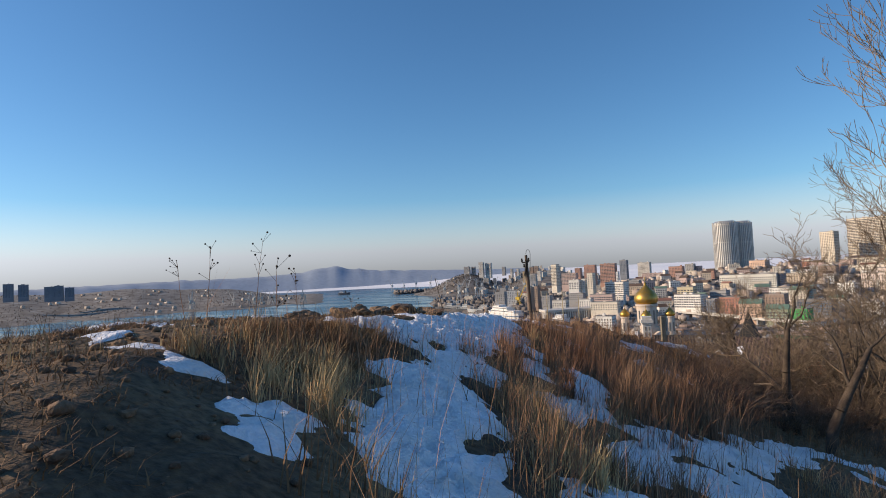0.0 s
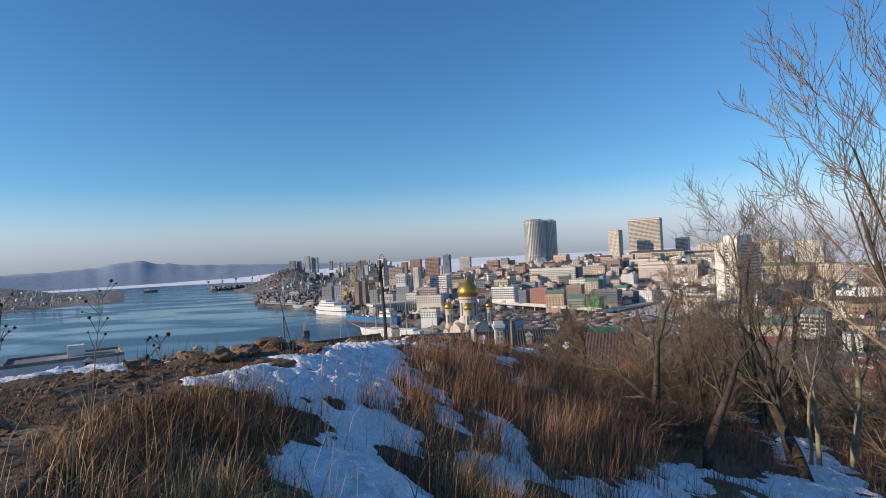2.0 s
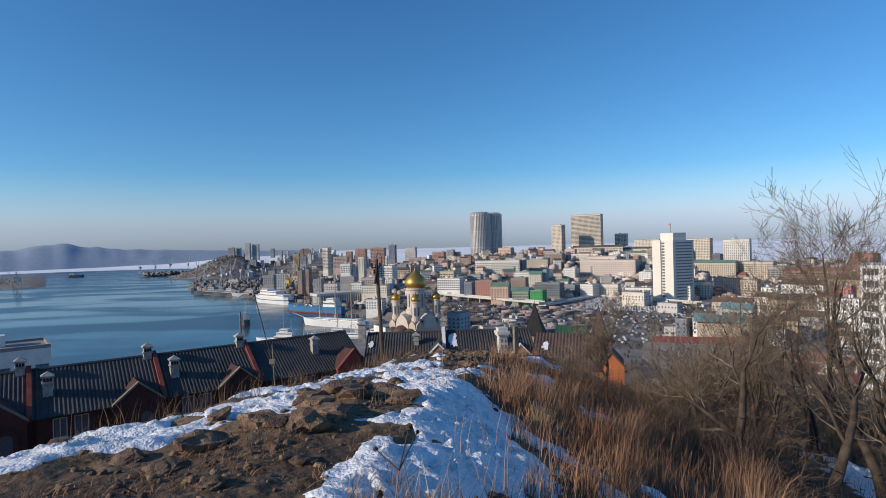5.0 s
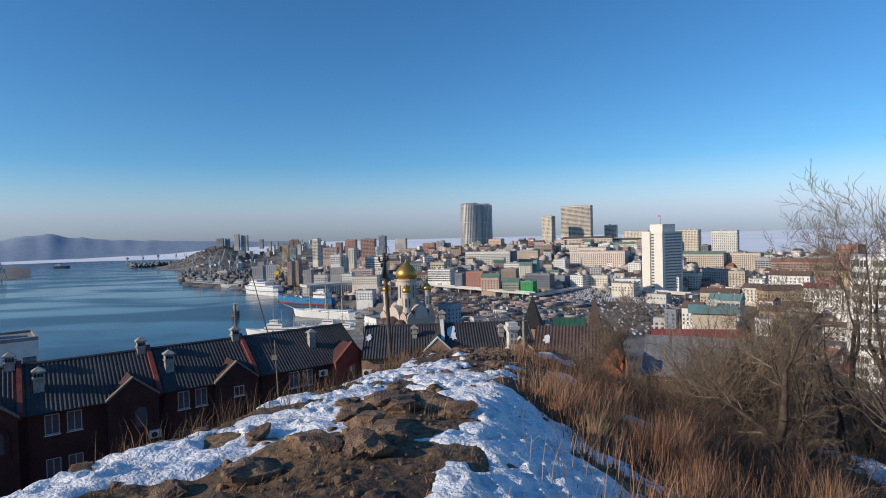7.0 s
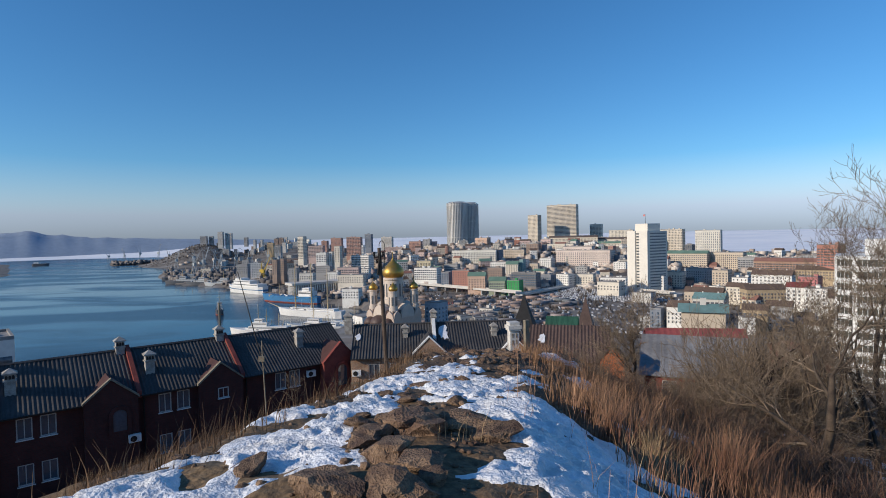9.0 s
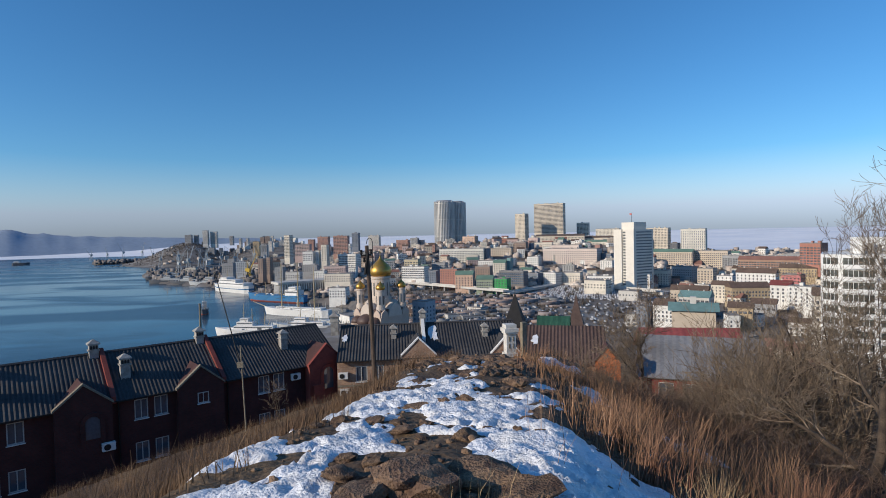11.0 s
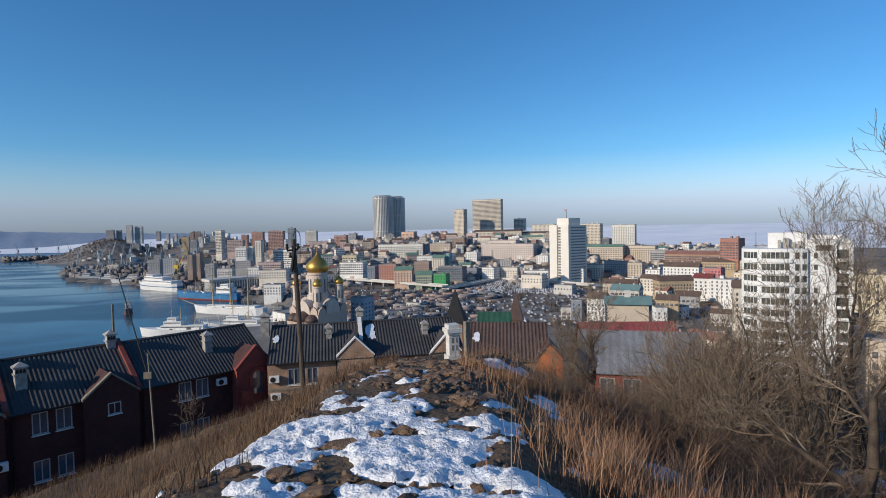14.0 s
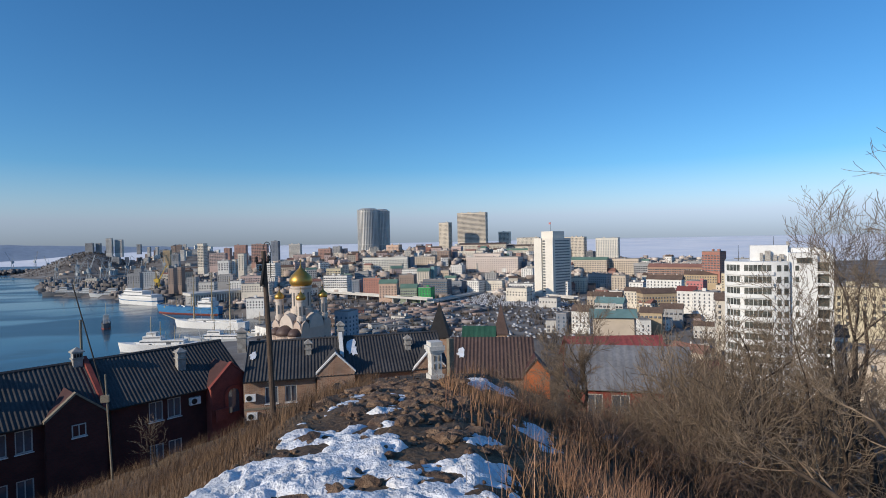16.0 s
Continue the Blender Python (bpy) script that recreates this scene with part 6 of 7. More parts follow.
# ---- snow ----
PATHS = (
    ((9.0, -31.5, 0.7), (7.0, -28.4, 0.45), (5.4, -26.2, 0.55), (4.8, -24.9, 0.8), (4.3, -23.9, 0.95), (4.0, -22.8, 0.85), (3.6, -21.4, 0.4), (3.0, -20.2, 0.3)),
    ((4.3, -26.7, 0.3), (3.9, -26.0, 0.25)),
    ((1.6, -21.6, 0.4), (2.2, -20.4, 0.8), (2.7, -19.2, 1.15), (2.9, -18.2, 1.15), (2.7, -17.0, 1.0), (2.4, -15.6, 0.9), (1.8, -14.6, 1.2), (1.7, -13.2, 1.2), (1.9, -11.8, 1.05), (2.2, -10.5, 0.8), (2.8, -8.7, 0.3), (3.0, -6.8, 0.28)),
    ((2.6, -19.7, 0.3), (3.3, -20.3, 0.4), (3.8, -20.6, 0.4)),
    ((-2.8, -20.4, 0.7), (-1.7, -19.2, 1.0), (-0.8, -18.1, 0.95), (-0.2, -16.9, 0.75), (0.3, -15.3, 0.6), (0.5, -13.5, 0.7), (0.9, -11.6, 0.6), (1.3, -9.6, 0.3), (1.9, -7.6, 0.2), (2.3, -5.8, 0.18)),
    ((-1.0, -18.5, 0.3), (0.2, -18.5, 0.25)),
    ((-1.0, -16.0, 0.35), (-0.5, -14.6, 0.45), (0.0, -13.2, 0.45), (0.4, -12.0, 0.4), (0.9, -10.6, 0.35)),
    ((0.4, -24.2, 0.25), (-1.6, -23.4, 0.4), (-3.4, -22.6, 0.4)),
    ((3.3, -16.6, 0.4), (4.3, -18.2, 0.4), (5.2, -18.4, 0.5), (5.6, -19.6, 0.45)),
    ((5.2, -20.6, 0.4), (6.2, -20.3, 0.5), (7.4, -19.6, 0.55), (8.2, -18.1, 0.5), (9.3, -15.8, 0.55), (10.6, -15.8, 0.7)),
    ((6.4, -24.6, 0.5), (7.6, -23.0, 0.6), (9.0, -21.4, 0.6)),
    ((6.9, -0.6, 0.9), (7.9, 0.8, 1.1)),
    ((1.2, -25.7, 0.1), (2.0, -25.9, 0.2), (2.9, -26.1, 0.2), (3.7, -26.35, 0.25)),
    ((4.6, -19.2, 0.35), (5.6, -19.3, 0.4), (5.9, -20.6, 0.5), (6.2, -21.4, 0.6), (7.2, -20.9, 0.6), (7.9, -20.2, 0.5)),
    ((3.0, -13.4, 0.5), (3.3, -12.2, 0.45), (3.9, -11.0, 0.35)),
    ((5.4, -9.6, 0.3), (6.2, -7.4, 0.35)),
    ((4.4, -14.2, 0.4), (5.4, -12.6, 0.5), (7.0, -11.6, 0.6)),
    ((11.0, -17.0, 0.9), (13.0, -14.6, 1.0), (14.6, -11.0, 1.1), (16.0, -7.0, 1.0)),
    ((10.6, -3.4, 0.6), (12.4, -0.6, 0.8), (14.6, -2.0, 0.7), (17.5, -1.4, 0.8)),
)


# earth that shows through the snow: x, y, half-lengths along x and y, turn
BARE = ((0.55, -14.5, 0.5, 0.22, -0.5), (1.15, -14.98, 0.4, 0.13, -0.45), (1.6, -15.22, 0.4, 0.11, -0.4), (2.05, -15.45, 0.4, 0.11, -0.5), (2.45, -15.85, 0.4, 0.12, -0.9), (1.13, -13.4, 0.35, 0.25, 0), (1.72, -13.3, 0.5, 0.3, 0.1),
        (0.35, -16.4, 0.5, 0.45, 0), (0.05, -14.0, 0.65, 0.4, -0.3), (1.15, -15.75, 0.4, 0.2, -0.3), (1.0, -11.1, 0.5, 0.45, 0), (2.5, -9.9, 0.6, 0.4, 0), (2.95, -11.4, 0.5, 0.35, -0.2), (1.8, -9.6, 0.5, 0.35, 0.2))


def bare(x, y):
    worst = 0.0
    for bx, by, ra, rb, turn in BARE:
        if abs(x - bx) < 0.9 and abs(y - by) < 0.8:
            u, v = (x - bx) * math.cos(turn) + (y - by) * math.sin(turn), (y - by) * math.cos(turn) - (x - bx) * math.sin(turn)
            worst = max(worst, 1.25 - math.hypot(u / ra, v / rb))
    return worst


def snow_depth(x, y):
    best = -9.0
    for line in PATHS:
        for (ax, ay, ar), (bx, by, br) in zip(line, line[1:]):
            vx, vy = bx - ax, by - ay
            t = max(0.0, min(1.0, ((x - ax) * vx + (y - ay) * vy) / (vx * vx + vy * vy)))
            best = max(best, ar + (br - ar) * t - math.hypot(x - ax - vx * t, y - ay - vy * t))
    if best < -1.2:
        return -1
    best += 0.45 * noise.noise(Vector((x * 0.9, y * 0.9, 20))) + 0.30 * noise.noise(Vector((x * 2.6, y * 2.6, 8))) + 0.10 * noise.noise(Vector((x * 7, y * 7, 3)))
    hole = noise.noise(Vector((x * 1.3, y * 1.0, 41))) + 0.35 * noise.noise(Vector((x * 3.4, y * 3.4, 5)))
    ledge = noise.noise(Vector((x * 0.8 + 0.3 * y, y * 3.2, 77))) * ip(y, [-18, -15, -9], [0.1, 0.5, 0.9])   # bare earth steps across the path
    return best - max(0.0, hole - ip(y, [-16, -13], [0.2, 0.02])) * 2.4 - max(0.0, ledge - 0.08) * 2.0 - 0.9 * bare(x, y)


def make_snow():
    step = 0.045
    xs, ys = np.arange(-4.5, 18, step), np.arange(-32, 2, step)
    gx, gy = np.meshgrid(xs, ys, indexing="ij")
    near = np.full(gx.shape, -9.0)
    for line in PATHS:
        for (ax, ay, ar), (bx, by, br_) in zip(line, line[1:]):
            vx, vy = bx - ax, by - ay
            t = np.clip(((gx - ax) * vx + (gy - ay) * vy) / (vx * vx + vy * vy), 0, 1)
            near = np.maximum(near, ar + (br_ - ar) * t - np.hypot(gx - ax - vx * t, gy - ay - vy * t))
    # trodden prints: place, heading, depth
    fr_ = np.random.RandomState(12)
    dent = np.zeros(gx.shape)
    ii, jj = np.nonzero((near > 0.1) & (gy < -4))
    for k in fr_.choice(len(ii), 430, replace=False):
        cx, cy, a = xs[ii[k]], ys[jj[k]], fr_.normal(0.1, 0.5)
        i0, j0 = max(0, ii[k] - 9), max(0, jj[k] - 9)
        px, py = gx[i0:ii[k] + 10, j0:jj[k] + 10] - cx, gy[i0:ii[k] + 10, j0:jj[k] + 10] - cy
        u, v = px * math.cos(a) - py * math.sin(a), px * math.sin(a) + py * math.cos(a)
        q = np.sqrt((u / 0.075) ** 2 + (v / 0.16) ** 2)
        dent[i0:ii[k] + 10, j0:jj[k] + 10] += fr_.uniform(0.5, 1.0) * (-0.07 * np.clip(1.15 - q, 0, 1) ** 0.6 + 0.03 * np.exp(-((q - 1.5) / 0.32) ** 2))
    idx, verts, faces = {}, [], []
    for i, j in zip(*np.nonzero(near > -1.2)):
        x, y = xs[i], ys[j]
        s = snow_depth(x, y)
        if s < -0.35:
            continue
        lump = abs(noise.noise(Vector((x * 2.6, y * 2.6, 12)))) * 0.04 + abs(noise.noise(Vector((x * 6.5 + y, y * 8.5, 1)))) * 0.05 + abs(noise.noise(Vector((x * 16, y * 16, 7)))) * 0.04
        z = land(x, y) + (max(-0.14, s * 0.5) if s < 0 else min(0.03, s * 0.10) + (lump + max(-0.06, dent[i, j])) * min(1, s * 2.2))
        idx[i, j] = len(verts)
        verts.append((x, y, z))
    for (i, j) in idx:
        q = [(i, j), (i + 1, j), (i + 1, j + 1), (i, j + 1)]
        if all(p in idx for p in q):
            faces.append([idx[p] for p in q])
    ob = obj("snow", verts, faces, M_snow, True)
    return tagged(ob, "patchy trodden white snow along the ridge path", "snow", kind="structure")


make_snow()

# ---- withered grass, reeds and weeds ----
def blades(name, pts, heights, width, lean, material, label, seed, segs=2):
    """Many bent, tapering blades as one mesh; pts (n, 3)."""
    r = np.random.RandomState(seed)
    n = len(pts)
    pts, h = np.asarray(pts), np.asarray(heights)
    a = r.uniform(0, 2 * np.pi, n)
    side = np.stack([np.cos(a), np.sin(a), np.zeros(n)], 1)
    b = r.uniform(0, 2 * np.pi, n)
    bend = np.stack([np.cos(b), np.sin(b), np.zeros(n)], 1) * (np.abs(r.normal(0, lean, n)) * h)[:, None] + np.array([0.10, 0.05, 0]) * h[:, None]
    w = width * r.uniform(0.6, 1.3, n)
    vs = []
    for k in range(segs + 1):
        t = k / segs
        c = pts + bend * t ** 1.7 + np.array([0, 0, 1.0]) * (h * t * (1 - 0.25 * t * lean))[:, None] - np.array([0, 0, 0.04])
        ww = (w * (1 - 0.85 * t))[:, None]
        vs += [c - side * ww, c + side * ww]
    v = np.stack(vs, 1).reshape(-1, 3)
    m = 2 * (segs + 1)
    q = np.array([(2 * k, 2 * k + 1, 2 * k + 3, 2 * k + 2) for k in range(segs)])
    f = (np.arange(n)[:, None, None] * m + q[None]).reshape(-1, 4)
    return tagged(new(name, arr_mesh(name, v, f, material)), label, "grass", kind="stuff")


EYES = np.array([e[:2] for _, e, _, _ in PATH])


def off_path(x, y, gap):
    return np.min(np.hypot(EYES[:, 0] - x, EYES[:, 1] - y)) > gap


def sow(n, xr, yr, keep, seed):
    r = np.random.RandomState(seed)
    out = []
    for x, y in zip(r.uniform(*xr, n), r.uniform(*yr, n)):
        if keep(x, y, r):
            out.append((x, y, land(x, y)))
    return out


def clump(x, y, s, off):
    return noise.noise(Vector((x * s, y * s, off)))


def keep_reed(x, y, r):
    dx = x - crest(y)[0]
    near = ip(y, [-30, -24, -18, -10, 0], [4.6, 4.4, 2.4, 2.0, 2.8])
    if dx < near or dx > near + 5.5 or not off_path(x, y, 1.0):
        return False
    k = clump(x, y, 0.8, 5) + 0.5 * clump(x, y, 2.2, 6)
    return k > 0.1 + 0.05 * (dx - near) + (0.6 if y > -12 else 0) and snow_depth(x, y) < 0.15


pts = sow(85000, (2, 13), (-26, 0), keep_reed, 1)
rr = np.random.RandomState(2)
hh = [(0.25 + 0.6 * rr.rand() + 0.3 * clump(p[0], p[1], 0.7, 17)) * ip(p[1], [-9, -5], [1.0, 0.4]) for p in pts]
blades("reeds", pts, hh, 0.0058, 0.26, M_reed, "dense reddish-brown dry reeds on the slope", 3)


def keep_right(x, y, r):
    dx = x - crest(y)[0]
    return dx > 1.5 and math.hypot(x - 7.3, y - 0.6) > 1.9 and off_path(x, y, 0.6) and clump(x, y, 0.7, 30) > -0.12 and snow_depth(x, y) < 0.05


pts = sow(70000, (1.5, 24), (-30, 14), keep_right, 4)
rr = np.random.RandomState(5)
blades("slope_grass", pts, 0.2 + 0.5 * rr.rand(len(pts)), 0.007, 0.5, M_grass, "sparse withered grass on the shaded slope", 6)


def keep_left(x, y, r):
    dl = crest(y)[0] - x
    edge = ip(y, [-28, -22, -17, -12, -6, 2], [6.0, 2.9, 2.1, 1.6, 1.3, 1.0])
    return edge < dl < 20 and clump(x, y, 0.9, 2) > -0.35 - 0.02 * dl and snow_depth(x, y) < 0.0 and off_path(x, y, 0.8)


pts = sow(120000, (-18, 4), (-24, 22), keep_left, 7)
rr = np.random.RandomState(8)
blades("bank_grass", pts, [0.20 + 0.40 * q + 0.14 * clump(p[0], p[1], 0.8, 3) for p, q in zip(pts, rr.rand(len(pts)))], 0.006, 0.4, M_bank, "brown dry grass on the bank", 9)


def keep_flat(x, y, r):
    return off_path(x, y, 0.25) and clump(x, y, 0.8, 50) > -0.15 and snow_depth(x, y) < 0.0 and x - crest(y)[0] < 2.5


pts = sow(60000, (-8, 6), (-30, -19.5), keep_flat, 10)
rr = np.random.RandomState(11)
blades("matted_grass", pts, 0.05 + 0.14 * rr.rand(len(pts)), 0.006, 1.1, M_grass, "short matted yellow-brown grass", 12)


def keep_tuft(x, y, r):
    return off_path(x, y, 0.9) and clump(x, y, 1.1, 70) > 0.12 and snow_depth(x, y) < 0.12


pts = sow(18000, (1.2, 10.5), (-28.5, -18), keep_tuft, 13)
rr = np.random.RandomState(14)
blades("tall_straw", pts, 0.15 + 0.4 * rr.rand(len(pts)), 0.004, 0.35, M_straw, "tufts of tall pale straw beside the path", 15)
pts = sow(6000, (1.2, 9), (-29, -3), lambda x, y, r: off_path(x, y, 0.8) and clump(x, y, 0.8, 90) > 0.0 and x - crest(y)[0] > 0.9, 16)
rr = np.random.RandomState(17)
blades("snow_stalks", pts[:1300], 0.35 + 0.6 * rr.rand(min(1300, len(pts))), 0.004, 0.3, M_reed, "lone dry stalks standing in the snow", 18)


def tufts(name, spots, width, lean, material, label, seed):
    """Thick tufts: rows of (x, y, blades, height, spread)."""
    r = np.random.RandomState(seed)
    pts, hh = [], []
    for tx, ty, tn, th, sp in spots:
        for _ in range(tn):
            a, q = r.uniform(0, 6.283), abs(r.normal(0, sp))
            x, y = tx + q * math.cos(a), ty + q * math.sin(a) * 0.8
            if off_path(x, y, 0.7) and (r.rand() < 0.3 or snow_depth(x, y) < 0.05):
                pts.append((x, y, land(x, y)))
                hh.append(th * (0.3 + 0.8 * r.rand() ** 0.8) * (1.1 - 0.35 * min(1.0, q / (2 * sp))))
    blades(name, pts, hh, width, lean, material, label, seed + 1)


tufts("tall_grass_tufts", ((4.9, -22.2, 420, 0.65, 0.24), (5.3, -22.7, 420, 0.6, 0.24), (5.7, -23.4, 380, 0.6, 0.24), (5.0, -21.4, 420, 0.7, 0.24), (6.0, -22.2, 420, 0.7, 0.24), (6.2, -24.2, 300, 0.5, 0.24),
                           (4.0, -25.6, 240, 0.5, 0.22), (3.6, -24.9, 240, 0.45, 0.2), (3.3, -25.5, 300, 0.45, 0.25), (2.7, -25.9, 300, 0.4, 0.25), (3.5, -26.1, 300, 0.42, 0.25), (3.2, -26.6, 260, 0.4, 0.25), (3.2, -24.3, 240, 0.4, 0.25), (4.0, -17.0, 300, 0.6, 0.25)),
      0.0058, 0.3, M_straw, "thick tufts of golden dry grass by the path", 24)
tufts("reed_clumps", ((3.5, -20.0, 275, 0.6, 0.28), (4.1, -19.5, 385, 0.7, 0.32), (4.7, -18.9, 385, 0.75, 0.32), (5.3, -19.9, 330, 0.8, 0.3), (5.0, -16.9, 385, 0.8, 0.4), (5.8, -16.0, 385, 0.85, 0.45),
                      (6.2, -19.4, 385, 1.0, 0.35), (6.6, -18.5, 440, 1.1, 0.4), (7.2, -17.6, 440, 1.15, 0.4), (7.7, -18.4, 385, 1.1, 0.4), (6.9, -20.0, 275, 0.95, 0.35), (3.7, -16.2, 275, 0.7, 0.3),
                      (3.9, -14.9, 330, 0.8, 0.32), (4.4, -13.8, 385, 0.85, 0.36), (5.2, -14.4, 385, 0.9, 0.4), (6.4, -14.6, 385, 0.95, 0.5), 
                      (8.2, -15.6, 330, 1.0, 0.5), (4.2, -14.7, 300, 0.8, 0.26), (4.6, -14.0, 300, 0.8, 0.26)),
      0.0058, 0.3, M_reed, "dense clumps of reddish-brown dry reeds on the slope", 44)
tufts("bank_tussocks", [(2.9 + 0.55 * math.sin(k * 2.4) - 0.06 * k, -25.0 + 0.23 * k, 260, 0.3, 0.3) for k in range(18)] + [(1.2 + 1.2 * math.sin(k * 1.9), -26.0 + 0.3 * k, 220, 0.22, 0.35) for k in range(14)],
      0.006, 0.7, M_grass, "low brown tussocks on the edge of the bank", 54)


def weed(x, y, h, seed):
    r = random.Random(seed)
    ob = root("dry_weed", pose(x, y, land(x, y), 0, 0, r.uniform(0, 360)), "tall dry weed stalk with dark seed heads", "weed", "dry weeds")
    bm = bmesh.new()
    p, d = Vector((0, 0, -0.05)), Vector((r.uniform(-0.12, 0.12), 0.08, 1)).normalized()
    pts, last = [], None
    for k in range(9):
        w = 0.006 * (1 - k / 12)
        ring = [bm.verts.new(p + Vector((w * math.cos(a), w * math.sin(a), 0))) for a in (0, 1.257, 2.513, 3.770, 5.027)]
        for i in range(5 if last else 0):
            bm.faces.new((last[i], last[(i + 1) % 5], ring[(i + 1) % 5], ring[i]))
        last = ring
        pts.append(p)
        p, d = p + d * h / 8, (d + Vector((r.uniform(-0.07, 0.07), r.uniform(-0.07, 0.07), 0))).normalized()
    part("stalk", bm, M_reed, ob)
    for k in range(9):
        b = pts[r.randint(5, 8)]
        e = b + Vector((r.uniform(-0.14, 0.14), r.uniform(-0.14, 0.14), r.uniform(0.02, 0.16)))
        bm = bmesh.new()
        tube(bm, b, e, 0.0025, 0.002, 4)
        bmesh.ops.create_icosphere(bm, subdivisions=1, radius=r.uniform(0.008, 0.016), matrix=Matrix.Translation(e))
        part("seed_head", bm, M_bark, ob)


for k, (x, y, h) in enumerate(((3.0, -25.0, 1.3), (2.1, -24.3, 1.35), (1.2, -24.2, 1.3), (2.6, -24.0, 1.2), (0.2, -23.6, 1.2), (4.6, -23.0, 0.9), (2.6, -22.9, 1.0), (5.8, -25.7, 0.8))):
    weed(x, y, h * 0.86, k)


# ---- rocks and clods ----
def rock_mesh(seed, flat=0.6):
    r = random.Random(seed)
    bm = bmesh.new()
    bmesh.ops.create_icosphere(bm, subdivisions=3, radius=1)
    o = Vector((r.uniform(0, 50), r.uniform(0, 50), r.uniform(0, 50)))
    cuts = []
    for _ in range(11):
        cuts.append((Vector((r.gauss(0, 1), r.gauss(0, 1), r.gauss(0, 0.8))).normalized(), r.uniform(0.36, 0.62)))
    for v in bm.verts:
        c = v.co.copy()
        k = 0.75 + 0.45 * noise.noise(c * 1.1 + o) + 0.22 * noise.noise(c * 2.7 + o) + 0.10 * noise.noise(c * 6 + o)
        c = c * k
        for n, lim in cuts:
            over = c.dot(n) - lim
            if over > 0:
                c = c - n * over * 0.92
        bed = round(c.z * 4.5 + 0.6 * c.x) / 4.5 - 0.133 * c.x
        c.z = c.z * 0.45 + bed * 0.55
        v.co = c + Vector((noise.noise(c * 5 + o), noise.noise(c * 5 - o), 0)) * 0.08
        v.co.z *= flat
    me = bpy.data.meshes.new("rock")
    bm.to_mesh(me)
    bm.free()
    me.materials.append(M_rock)
    return me


ROCKS = [rock_mesh(s, f) for s, f in ((1, 0.42), (2, 0.5), (3, 0.38), (4, 0.55), (5, 0.45))]
rk = random.Random(31)


def rock(x, y, s):
    s *= 1.05 if y < -14 else 1.1
    sink = 0.27 if y < -14 else 0.36
    o = new("rock", ROCKS[rk.randrange(5)])
    o.matrix_world = pose(x, y, land(x, y) + s * (0.35 - sink), rk.uniform(-12, 12), rk.uniform(-12, 12), rk.uniform(0, 360)) @ Matrix.Diagonal((s, s * rk.uniform(0.7, 1), s * rk.uniform(0.7, 1.1), 1))
    tagged(o, "brown earthy rock breaking through the snow", "rock", "rocks on the ridge")


for x, y, s in ((0.5, -17.9, 0.5), (1.0, -17.6, 0.6), (1.5, -17.5, 0.55), (1.8, -17.9, 0.42), (0.7, -18.6, 0.42), (0.2, -19.4, 0.5), (0.8, -19.5, 0.48), (-0.2, -20.0, 0.45), (1.0, -18.9, 0.4), (-0.6, -18.6, 0.3), (0.3, -17.2, 0.35), (1.1, -19.3, 0.22), (-0.9, -20.2, 0.3),
                (-0.3, -20.7, 0.26), (1.7, -17.6, 0.25), (0.6, -16.6, 0.24), (1.6, -15.9, 0.22), (0.9, -15.2, 0.26), (2.6, -14.9, 0.22), (1.2, -13.5, 0.3), (2.7, -13.0, 0.2), (1.5, -12.2, 0.22), (2.1, -11.0, 0.3),
                (3.2, -11.3, 0.34), (2.9, -10.0, 0.42), (2.1, -9.2, 0.36), (3.6, -8.4, 0.44), (2.5, -7.4, 0.4), (3.7, -6.2, 0.48), (2.6, -5.4, 0.42), (4.3, -4.4, 0.46), (3.2, -3.4, 0.44), (4.4, -2.0, 0.4),
                (0.5, -14.45, 0.24), (0.8, -14.7, 0.2), (1.2, -14.95, 0.16), (1.55, -15.2, 0.15), (1.95, -15.4, 0.15), (2.3, -15.65, 0.15), (2.5, -15.95, 0.15), (1.0, -13.4, 0.2), (1.25, -13.5, 0.16), (1.6, -13.3, 0.2), (1.95, -13.2, 0.2), (0.25, -16.3, 0.22), (0.55, -16.5, 0.2), (0.0, -14.0, 0.24), (-0.3, -14.3, 0.2), (1.15, -15.75, 0.18),
                (-1.6, -17.6, 0.2), (-2.2, -19.2, 0.24), (-1.9, -21.2, 0.3), (-3.0, -20.6, 0.3), (1.0, -20.6, 0.22), (0.4, -21.4, 0.2)):
    rock(x, y, s)
for k in range(95):   # broken ledges towards the end of the ridge
    y = rk.uniform(-13.5, 0.8)
    x = crest(y)[0] + rk.gauss(0.6, 1.1)
    if snow_depth(x, y) < 0.25:
        rock(x, y, rk.uniform(0.16, 0.2 + 0.3 * ip(y, [-13, -6], [0.3, 1.0])))
# clods on the bare crest
crd = np.random.RandomState(40)
cv, cf, base = [], [], 0
tmpl = bmesh.new()
bmesh.ops.create_icosphere(tmpl, subdivisions=1, radius=1)
tv = np.array([v.co[:] for v in tmpl.verts])
tf = np.array([[v.index for v in f.verts] for f in tmpl.faces])
tmpl.free()
for k in range(5200):
    y = crd.uniform(-29, 3)
    x = crest(y)[0] + crd.normal(0, 2.2)
    if snow_depth(x, y) > 0.1 and crd.rand() < 0.9:
        continue
    s = 0.012 + 0.055 * crd.rand() ** 2.5 * (1.15 if y > -13 else 1)
    jit = 1 + crd.uniform(-0.35, 0.35, (len(tv), 1))
    cv.append(tv * jit * s * np.array([1, 1, 0.7]) + np.array([x, y, land(x, y) + s * 0.2]))
    cf.append(tf + base)
    base += len(tv)
